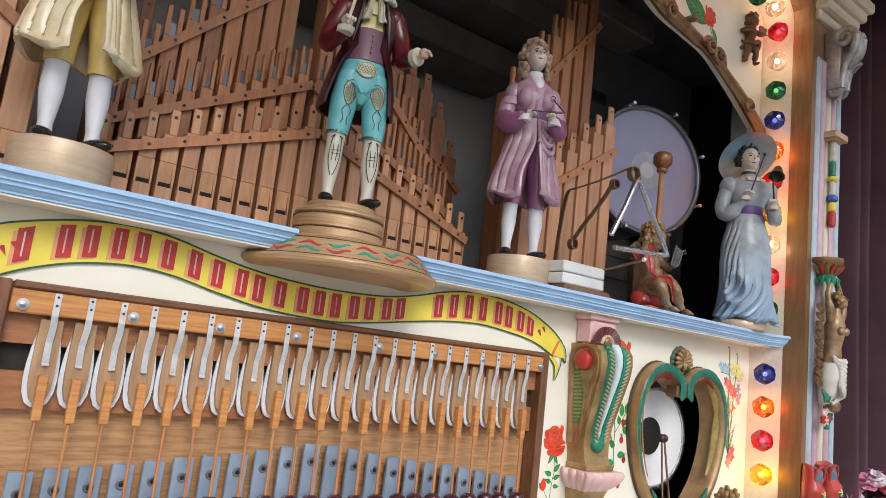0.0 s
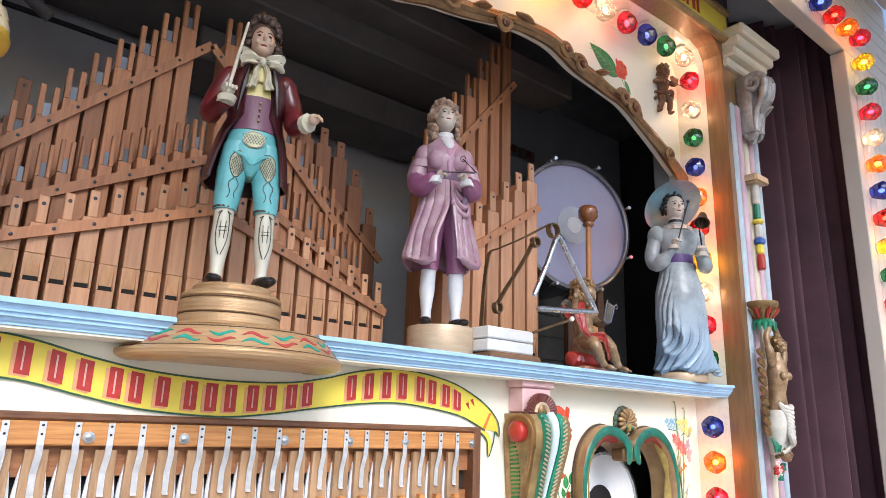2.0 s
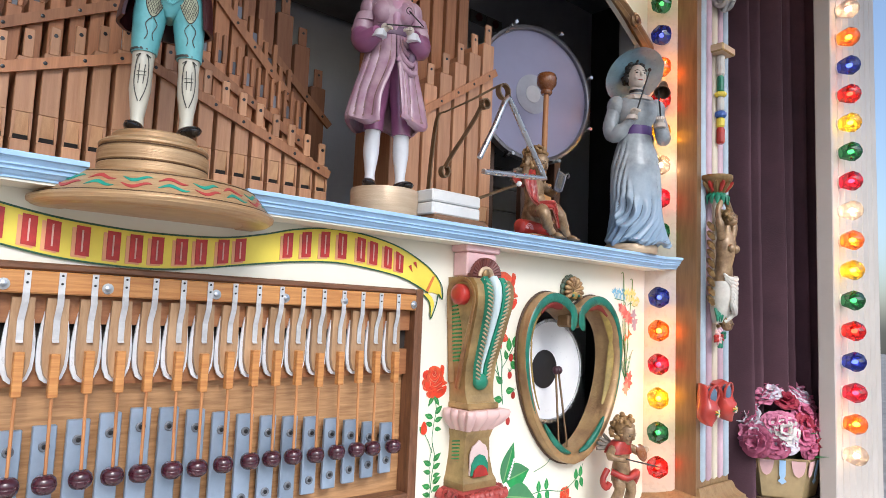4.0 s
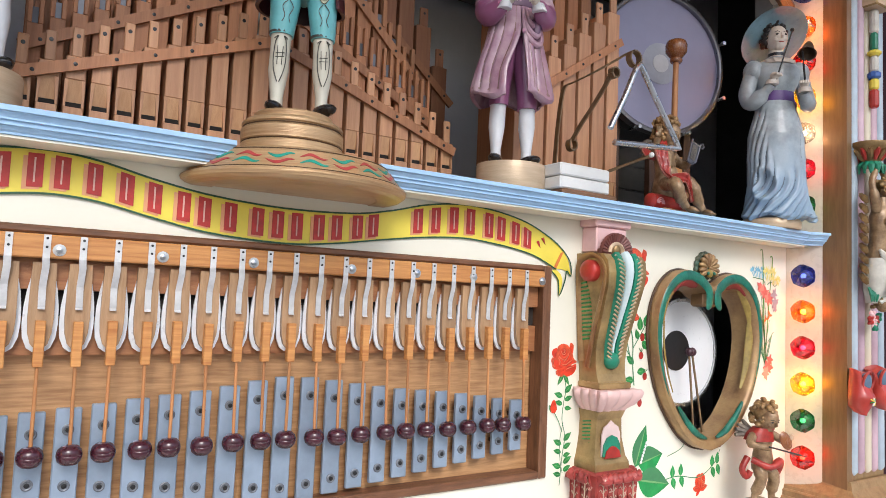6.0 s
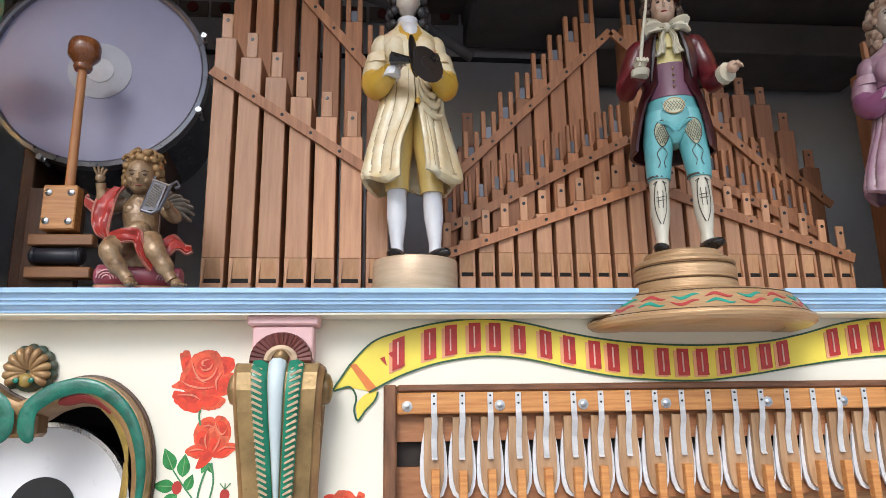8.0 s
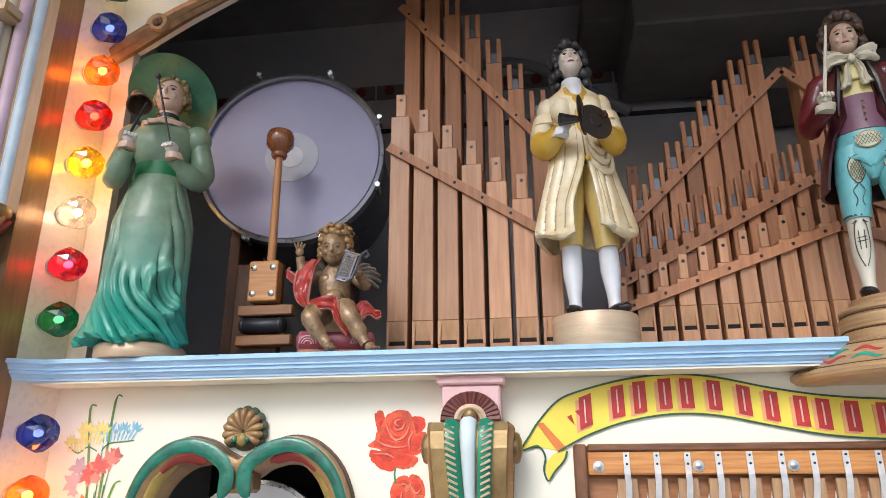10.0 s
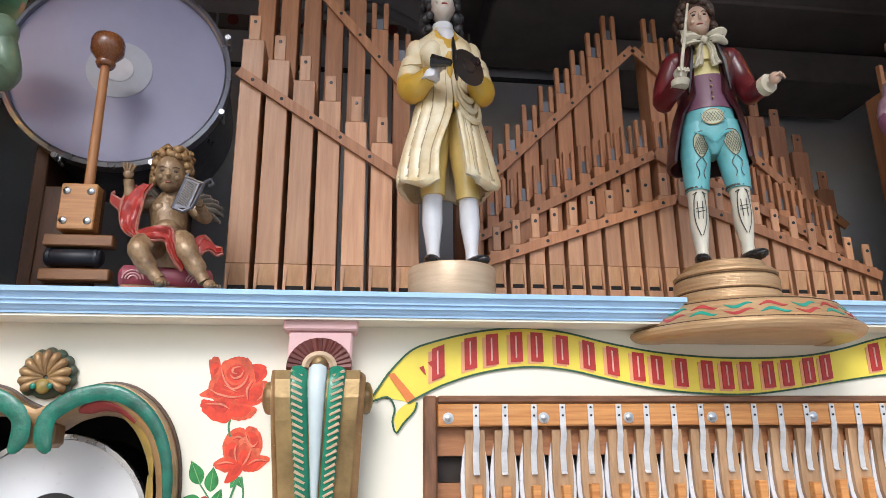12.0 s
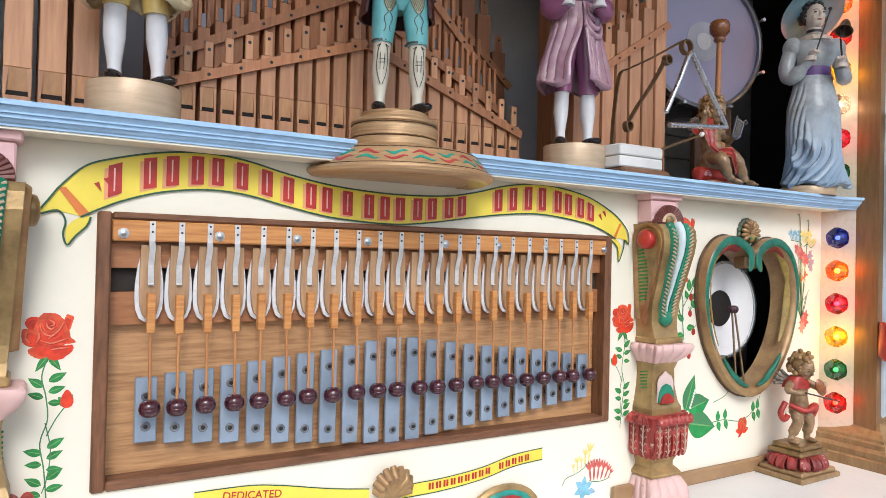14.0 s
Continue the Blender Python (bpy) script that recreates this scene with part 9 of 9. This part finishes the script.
SIDE_LINES = (((-0.5, 0.5), (-0.3, 0.3), (-0.1, 0.5), (0.02, 0.8)), ((0.0, 0.5), (0.25, 0.6), (0.5, 0.5)), ((-0.25, 0.2), (-0.2, -0.1), (-0.05, -0.4)), ((0.3, 0.3), (0.34, 0.0), (0.22, -0.3)), ((-0.85, -0.14), (-0.5, -0.2), (-0.2, -0.36)), ((0.9, -0.4), (0.6, -0.3), (0.3, -0.36)))


def rose(cx, cz, r, seed, name="painted_rose", side=False):
    """A painted rose: a few large petals, each shaded in towards its root, with light brush lines."""
    rng = random.Random(seed)
    bm = B()
    y = YP
    flip = -1 if seed % 2 else 1
    turn = rng.uniform(-0.16, 0.16)
    ct, st = math.cos(turn), math.sin(turn)

    def put(u, v):
        return (cx + r * (flip * u * ct - v * st), cz + r * (flip * u * st + v * ct))
    poly(bm, [put((0.6 + 0.05 * math.sin(3 * a)) * math.cos(a), (0.62 if not side else 0.5) * math.sin(a)) for a in (k * 0.26 for k in range(24))][::flip], y, 3, 0.000006)
    for outline, root, tones in (SIDE_BLOOM if side else FULL_BLOOM):
        ring = list(outline)
        ring = spline(ring[-2:] + ring + ring[:2], 5)[10:-6]
        wob = [1 + rng.uniform(-0.02, 0.02) for _ in ring]
        for k, tone in enumerate(tones):
            f = 1 - 0.24 * k
            y -= 0.000012
            pts = [put(root[0] + (p[0] * w - root[0]) * f, root[1] + (p[1] * w - root[1]) * f) for p, w in zip(ring, wob)]
            poly(bm, pts[::flip], y, tone, 0.000006)
    for line in (SIDE_LINES if side else FULL_LINES):
        pts = [put(*p) for p in spline([(a + rng.uniform(-0.03, 0.03), b + rng.uniform(-0.03, 0.03)) for a, b in line], 6)]
        y -= 0.00001
        stroke(bm, pts, [r * 0.012 + r * 0.055 * math.sin(math.pi * k / (len(pts) - 1)) ** 1.5 for k in range(len(pts))], y, 5, 0.000006)
        stroke(bm, [(p[0] + r * 0.05, p[1] - r * 0.05) for p in pts], [r * 0.008 + r * 0.035 * math.sin(math.pi * k / (len(pts) - 1)) for k in range(len(pts))], y, 4, 0.000002)
    painted(name, bm, ROSE_TONES, "painted red rose")


def leaf(bm, x, z, ln, a, mi=0, w=0.32, vein=True):
    d, n = (math.cos(a), math.sin(a)), (-math.sin(a), math.cos(a))
    up = [(k / 10, w * math.sin(math.pi * (k / 10) ** 0.82) * (1 - 0.25 * (k / 10))) for k in range(11)]
    up[0], up[-1] = (0, 0), (1.0, 0)
    pts = [(x + ln * (u * d[0] + v * n[0]), z + ln * (u * d[1] + v * n[1])) for u, v in up] + [(x + ln * (u * d[0] - v * n[0]), z + ln * (u * d[1] - v * n[1])) for u, v in reversed(up[1:-1])]
    LAYER[0] += 1
    yy0 = YP - 0.000009 * LAYER[0]
    poly(bm, pts, yy0, mi, 0.000003)
    if ln > 0.06 and w > 0.2:
        half = [(x + ln * (u * d[0] + v * 0.92 * n[0]), z + ln * (u * d[1] + v * 0.92 * n[1])) for u, v in up]
        poly(bm, half, yy0 - 0.000004, 0, 0.000001)
    if vein:
        stroke(bm, [(x + ln * u * d[0], z + ln * u * d[1]) for u in (0.05, 0.5, 0.92)], [ln * 0.03, ln * 0.04, ln * 0.01], yy0 - 0.000006, 1, 0.000001)


def trumpet(bm, x, z, ln, a, mi):
    """A slender painted freesia bloom: a thin throat opening into three pointed petals."""
    leaf(bm, x, z, ln * 0.75, a, mi, 0.085, False)
    tx_, tz_ = x + ln * 0.52 * math.cos(a), z + ln * 0.52 * math.sin(a)
    for d in (-0.5, 0.05, 0.55):
        leaf(bm, tx_, tz_, ln * 0.46, a + d, mi, 0.16, False)


leaf_light = mat("leaf_light_paint", (0.2, 0.42, 0.16), 0.5)
stem_m = mat("stem_green_paint", (0.06, 0.24, 0.1), 0.5)


def spray(s, x0, z0, zl, seed):
    """A climbing rose beside the glockenspiel: rose, stem, leaf sprays and a bud."""
    rng = random.Random(seed)
    rose(x0, z0, 0.034, seed)
    bm = B()
    line = spline([(x0, z0 - 0.03), (x0 + 0.008 * s, z0 - 0.06), (x0 + 0.002 * s, z0 - 0.09), (x0 - 0.001 * s, z0 - 0.125), (x0 + 0.008 * s, z0 - 0.16), (x0 + 0.002 * s, z0 - 0.2), (x0 - 0.004 * s, zl)], 6)
    stroke(bm, line, 0.0019, YP, 0, 0.0003)
    stroke(bm, spline([(x0 + 0.002 * s, z0 - 0.13), (x0 - 0.006 * s, z0 - 0.17), (x0 - 0.003 * s, z0 - 0.21), (x0 + 0.004 * s, z0 - 0.235)], 6), 0.0016, YP, 0, 0.0003)
    for zc, n_ in ((z0 - 0.068, 5), (z0 - 0.168, 5), (z0 - 0.215, 4)):
        for j in range(n_):
            q = (-1) ** j
            leaf(bm, x0 + 0.002 * s + q * 0.003, zc - 0.008 * j, 0.027 - 0.0015 * j, math.pi / 2 - q * (1.0 + 0.12 * j) + rng.uniform(-0.2, 0.2), 2, 0.27)
    for q in (-1, 1):
        leaf(bm, x0, z0 - 0.028, 0.03, -math.pi / 2 + q * 0.6, 2, 0.2)
    stroke(bm, spline([(x0, z0 - 0.15), (x0 - s * 0.012, z0 - 0.125), (x0 - s * 0.026, z0 - 0.105)], 5), 0.0018, YP, 0, 0.0003)
    painted("painted_stem", bm, [stem_m, leaf_light, darkgreen], "painted green stem and leaves")
    bm = B()
    poly(bm, [(x0 - s * 0.026 + 0.0085 * math.cos(a) * (1 - 0.35 * math.sin(a)), z0 - 0.096 + 0.014 * math.sin(a)) for a in (k * 0.45 for k in range(14))], YP - 0.0006, 0, 0.0004)
    leaf(bm, x0 - s * 0.026, z0 - 0.108, 0.02, 1.2, 2)
    leaf(bm, x0 - s * 0.026, z0 - 0.108, 0.02, 2.2, 2)
    painted("painted_bud", bm, [rose_red, leaf_light, darkgreen], "painted rosebud")


spray(-1, -0.606, 1.466, 1.2, 4)
spray(1, 0.592, 1.46, 1.2, 6)


def tall_roses(s):
    """Two large roses with a leafy stem and hips beside the console."""
    x = CEN + s * 0.822
    rose(x - s * 0.008, 1.668, 0.046, 11 if s < 0 else 12)
    rose(x - s * 0.026, 1.576, 0.039, 13 if s < 0 else 14, side=True)
    bm = B()
    stroke(bm, spline([(x - s * 0.006, 1.63), (x - s * 0.003, 1.615), (x - s * 0.006, 1.6)], 4), 0.003, YP, 0, 0.0003)
    stroke(bm, spline([(x - s * 0.022, 1.545), (x - s * 0.012, 1.515), (x - s * 0.008, 1.49), (x - s * 0.008, 1.45), (x - s * 0.002, 1.40)], 5), 0.003, YP, 0, 0.0003)
    stroke(bm, spline([(x - s * 0.026, 1.545), (x - s * 0.03, 1.515), (x - s * 0.022, 1.48), (x - s * 0.01, 1.45)], 5), 0.0028, YP, 0, 0.0003)
    stroke(bm, spline([(x - s * 0.008, 1.485), (x + s * 0.012, 1.51), (x + s * 0.03, 1.535)], 4), 0.0022, YP, 0, 0.0003)
    stroke(bm, spline([(x - s * 0.01, 1.455), (x - s * 0.024, 1.475), (x - s * 0.042, 1.492)], 4), 0.0022, YP, 0, 0.0003)
    for dx, z, a, ln in ((0.03, 1.535, 2.0, 0.036), (0.016, 1.525, 1.5, 0.034), (0.026, 1.512, 3.1, 0.034), (0.01, 1.505, 1.2, 0.026), (0.022, 1.5, 3.8, 0.032), (-0.02, 1.545, 4.2, 0.018), (-0.02, 1.545, 5.2, 0.018), (-0.004, 1.45, 0.6, 0.03), (0.008, 1.43, 3.0, 0.03), (-0.004, 1.41, 0.2, 0.03)):
        leaf(bm, x + s * dx, z, ln, a if s < 0 else math.pi - a, 2)
    painted("painted_stem", bm, [stem_m, leaf_light, darkgreen], "painted green stem and leaves")
    bm = B()
    for dx, z in ((-0.048, 1.498), (0.02, 1.468), (0.034, 1.42)):
        poly(bm, [(x + s * dx + 0.0075 * math.cos(a), z + 0.009 * math.sin(a)) for a in (k * 0.7 for k in range(9))], YP, 0, 0.0004)
        for q in (-1, 0, 1):
            stroke(bm, [(x + s * dx, z + 0.008), (x + s * dx + q * 0.008, z + 0.017)], 0.0016, YP - 0.0004, 1, 0.0002)
    painted("painted_hip", bm, [red, stem_m], "painted red rose hips")


for s in (-1, 1):
    tall_roses(s)


def low_flowers(s):
    """Lily leaves, a rose and berries below the heart."""
    x = CEN + s * 0.86
    bm = B()
    leaf(bm, x - s * 0.03, 1.215, 0.10, math.pi / 2 - s * 0.35, 2, 0.26)
    leaf(bm, x - s * 0.02, 1.22, 0.085, math.pi / 2 - s * 1.35, 2, 0.42)
    leaf(bm, x - s * 0.02, 1.185, 0.11, math.pi / 2 - s * 1.75, 2, 0.36)
    stroke(bm, spline([(x + s * 0.06, 1.175), (x + s * 0.12, 1.18), (x + s * 0.2, 1.17), (x + s * 0.26, 1.2), (x + s * 0.28, 1.23)], 5), 0.0022, YP, 0, 0.0003)
    for k, (dx, z) in enumerate(((0.10, 1.178), (0.13, 1.18), (0.25, 1.19), (0.27, 1.195))):
        for q in (-1, 1):
            leaf(bm, x + s * dx, z, 0.03, q * 1.4 + 0.15, 2)
    stroke(bm, spline([(x + s * 0.08, 1.23), (x + s * 0.13, 1.245), (x + s * 0.15, 1.27)], 5), 0.002, YP, 0, 0.0003)
    painted("painted_stem", bm, [stem_m, leaf_light, mat("lily_green_paint", (0.02, 0.36, 0.09), 0.4, var=0.3, scale=30)], "painted green lily leaves")
    rose(x + s * 0.205, 1.152, 0.027, 21, side=True)
    bm = B()
    for dx, z in ((0.15, 1.278), (0.28, 1.245), (-0.015, 1.27 + 0.24), (-0.02, 1.36)):
        poly(bm, [(x + s * dx + 0.0075 * math.cos(a), z + 0.010 * math.sin(a)) for a in (k * 0.7 for k in range(9))], YP, 0, 0.0004)
    for k in range(7):
        poly(bm, [(x - s * 0.012 + 0.004 * math.cos(a) + s * 0.003 * k, 1.225 + 0.007 * k + 0.004 * math.sin(a)) for a in (j * 1.05 for j in range(6))], YP - 0.0006, 1, 0.0003)
    painted("painted_berry", bm, [red, white], "painted berries and small white bells")
    # tall garden flowers by the lamps
    x2 = CEN + s * 1.33
    bm = B()

    def gp(u, z):
        return (x2 + s * u, z)
    for u0, u1, z1 in ((-0.012, -0.03, 1.56), (-0.008, -0.012, 1.6), (-0.002, 0.004, 1.59), (0.004, 0.022, 1.56), (0.008, 0.034, 1.52), (0.0, -0.022, 1.66), (0.002, 0.0, 1.665)):
        stroke(bm, spline([gp(0.004, 1.435), gp(u0, 1.49), gp((u0 + u1) / 2, (1.49 + z1) / 2), gp(u1, z1)], 5), [0.0012] * 4 + [0.0022] * 8 + [0.0014] * 4, YP, 1, 0.0003)
    for u1, z1 in ((-0.034, 1.495), (-0.024, 1.51), (0.036, 1.52), (0.026, 1.505)):
        stroke(bm, spline([gp(0.003, 1.44), gp(u1 * 0.5, 1.475), gp(u1 * 0.95, z1), gp(u1 * 1.25, z1 + 0.006)], 5), [0.003] * 8 + [0.0022] * 4 + [0.001] * 4, YP, 1, 0.0003)
    # strap leaves and arched freesia stems
    for u0, u1, z1 in ((-0.004, -0.012, 1.74), (0.012, 0.034, 1.725), (-0.006, -0.03, 1.6)):
        stroke(bm, spline([gp(0.004, 1.45), gp(u0, 1.54), gp(u0 * 0.5 + u1 * 0.5, 1.64 if z1 > 1.65 else 1.56), gp(u1, z1), gp(u1 - 0.012, z1 + 0.006)], 5), [0.002] * 4 + [0.0046] * 12 + [0.003] * 4 + [0.001], YP, 6, 0.0003)
    stroke(bm, spline([gp(-0.056, 1.672), gp(-0.036, 1.67), gp(-0.01, 1.667), gp(0.002, 1.655)], 5), 0.0022, YP, 1, 0.0003)
    stroke(bm, spline([gp(0.01, 1.655), gp(0.028, 1.662), gp(0.045, 1.652), gp(0.062, 1.662)], 5), 0.0022, YP, 1, 0.0003)
    for k in range(9):
        trumpet(bm, x2 + s * (-0.05 + 0.0062 * k), 1.672 - 0.0006 * k, 0.032 + 0.007 * math.sin(2.3 * k), math.pi / 2 - s * 0.1 * (k - 5.5), 2)
    for k in range(6):
        trumpet(bm, x2 + s * (0.008 + 0.006 * k), 1.664, 0.04 + 0.006 * math.sin(2 * k), math.pi / 2 - s * 0.11 * (k - 3), 0)
        trumpet(bm, x2 + s * (0.036 + 0.005 * k), 1.653, 0.028 + 0.005 * math.sin(2 * k), math.pi / 2 - s * 0.12 * (k - 2), 0)
    rg = random.Random(3)
    for cu, cz, n_, mi_, ln_ in ((-0.026, 1.647, 5, 3, 0.02), (-0.014, 1.64, 6, 5, 0.022), (0.002, 1.63, 7, 3, 0.024), (0.016, 1.615, 7, 5, 0.025), (0.022, 1.618, 5, 3, 0.02), (0.04, 1.63, 6, 4, 0.02), (0.046, 1.605, 7, 4, 0.022), (0.044, 1.59, 5, 4, 0.016), (0.014, 1.432, 6, 3, 0.028), (0.004, 1.415, 6, 5, 0.024), (0.022, 1.452, 5, 3, 0.02), (0.02, 1.572, 3, 7, 0.018), (0.004, 1.562, 3, 7, 0.016)):
        for j in range(n_):
            leaf(bm, x2 + s * cu, cz, ln_ * rg.uniform(0.65, 1.0), 2 * math.pi * j / n_ + rg.uniform(-0.3, 0.3), mi_, 0.3, False)
    painted("painted_garden_flowers", bm, [mat("freesia_yellow", (0.86, 0.72, 0.22), 0.5, var=0.15, scale=80), stem_m, mat("freesia_blue", (0.24, 0.56, 0.74), 0.5, var=0.25, scale=80), mat("carnation_coral", (0.7, 0.14, 0.12), 0.5, var=0.25, scale=80), mat("stock_mauve", (0.45, 0.36, 0.42), 0.5), mat("carnation_light", (0.78, 0.28, 0.22), 0.5), mat("strap_leaf_green", (0.16, 0.34, 0.07), 0.5, var=0.3, scale=60), mat("bud_orange", (0.8, 0.2, 0.04), 0.5)], "painted garden flowers in blue, yellow and coral")


for s in (-1, 1):
    low_flowers(s)
# flowers on the arch board
rose(1.112, 2.73, 0.03, 33)
bm = B()
leaf(bm, 1.097, 2.70, 0.15, 2.72, 2, 0.26)
for k in range(7):
    for q in (-1, 1):
        b0 = (1.097 + 0.15 * (0.15 + 0.11 * k) * math.cos(2.72), 2.70 + 0.15 * (0.15 + 0.11 * k) * math.sin(2.72))
        stroke(bm, [b0, (b0[0] + 0.026 * math.cos(2.72 + q * 0.8), b0[1] + 0.026 * math.sin(2.72 + q * 0.8))], 0.0018, YP - 0.0016, 1, 0.0001)
leaf(bm, 1.077, 2.70, 0.07, 2.2, 2, 0.3)
leaf(bm, 1.127, 2.70, 0.05, -0.9, 2, 0.2)
stroke(bm, spline([(1.112, 2.708), (1.117, 2.693), (1.127, 2.678)], 4), 0.0025, YP, 0, 0.0003)
painted("painted_stem", bm, [stem_m, leaf_light, darkgreen], "painted leaves on the arch board")

# freesias and dedication ribbon under the glockenspiel
bm = B()
for k, (x, z, ln) in enumerate(((0.447, 1.11, 0.026), (0.457, 1.113, 0.038), (0.468, 1.118, 0.03), (0.478, 1.124, 0.044), (0.488, 1.13, 0.05))):
    trumpet(bm, x, z, ln, 1.75 - 0.09 * k, 0)
for k, (x, ln) in enumerate(((0.498, 0.052), (0.507, 0.056), (0.517, 0.055), (0.528, 0.05), (0.54, 0.04), (0.551, 0.028))):
    trumpet(bm, x, 1.085, ln, 1.72 - 0.16 * k, 1)
for k in range(6):
    leaf(bm, 0.474, 1.072, 0.03, 0.35 + 1.05 * k, 2, 0.3, False)
leaf(bm, 0.49, 1.066, 0.024, -0.3, 2, 0.3)
stroke(bm, spline([(0.41, 1.088), (0.422, 1.103), (0.445, 1.108), (0.47, 1.117), (0.49, 1.132)], 5), 0.0018, YP, 3, 0.0003)
stroke(bm, spline([(0.492, 1.088), (0.51, 1.083), (0.535, 1.082), (0.56, 1.087)], 5), 0.0018, YP, 3, 0.0003)
painted("painted_garden_flowers", bm, [mat("freesia_yellow", (0.78, 0.65, 0.2)), mat("carnation_coral", (0.75, 0.22, 0.14)), mat("freesia_blue", (0.3, 0.55, 0.65)), stem_m], "painted freesias in yellow, coral and blue")
ded = tagged(new("dedication_ribbon"), "narrow painted yellow ribbon with red writing and bars", "banner", kind="structure")
RIBBON_R = [(0.0, 1.139), (0.09, 1.14), (0.186, 1.148), (0.27, 1.164), (0.35, 1.169)]
RIBBON_L = [(-0.39, 1.186), (-0.30, 1.184), (-0.239, 1.175), (-0.15, 1.156), (-0.07, 1.143)]
for nm, mid in (("ribbon_right", RIBBON_R), ("ribbon_left", RIBBON_L)):
    up, lo = [(x, z + 0.0125) for x, z in mid], [(x, z - 0.0125) for x, z in mid]
    u, l2 = spline(up, 6), spline(lo, 6)
    bm = B()
    rings(bm, [[(p[0], -0.002, p[1]) for p in u], [(p[0], -0.002, p[1]) for p in l2]], 0, False, False)
    stroke(bm, u, 0.002, -0.0022, 1, 0.0004)
    stroke(bm, l2, 0.002, -0.0022, 1, 0.0004)
    part(nm, bm, [yellow, line_green], ded)
bm = B()
for k in range(15):
    if k == 9:
        continue
    x = 0.06 + 0.0172 * k
    z = 1.1395 + 0.03 / (1 + math.exp(-(x - 0.215) / 0.042))
    box(bm, x, x + 0.0042, -0.0038, -0.0026, z - 0.006, z + 0.007)
    box(bm, x + 0.007, x + 0.011, -0.0038, -0.0026, z - 0.006, z + 0.007)
part("writing_bars", bm, letter_red, ded)
tx = bpy.data.curves.new("dedication_word", "FONT")
tx.body = "DEDICATED"
tx.size = 0.019
tx.extrude = 0.0006
tob = new("dedication_word", tx)
bpy.context.view_layer.update()
me = bpy.data.meshes.new_from_object(tob.evaluated_get(bpy.context.evaluated_depsgraph_get()))
bpy.data.objects.remove(tob)
me.materials.append(letter_red)
tob = new("dedication_word", me)
tob.matrix_world = pose(-0.345, -0.0032, 1.179, 90, 6, 0)
tob.parent = ded
sh = thing("scallop_shell", "carved gilt scallop shell over the dedication ribbon", "shell carving", at=pose(-0.026, 0, 1.158))
bm = B()
for k in range(9):
    a = radians(-96 + 24 * k)
    tube(bm, [(0, -0.012, -0.02), (0.03 * math.sin(a), -0.026, -0.006 + 0.026 * math.cos(a)), (0.04 * math.sin(a), -0.012, -0.0 + 0.036 * math.cos(a))], [0.004, 0.009, 0.0065], 0, 7)
ball(bm, (0, -0.012, 0.0), (0.034, 0.012, 0.03), 0)
part("ribs", bm, heart_gilt, sh, smooth=True)
low = thing("lower_carving", "carved gilt and green scroll under the dedication ribbon", "carving", at=pose(0.24, 0, 1.06))
bm = B()
for j, (r, m) in enumerate(((0.085, 0), (0.068, 1), (0.052, 2))):
    tube(bm, [(r * math.cos(a), -0.012 - 0.004 * j, r * math.sin(a) * 0.62) for a in (radians(8 + 16.4 * k) for k in range(11))], 0.009, m, 7)
part("scroll", bm, [gold, teal, red], low, smooth=True)
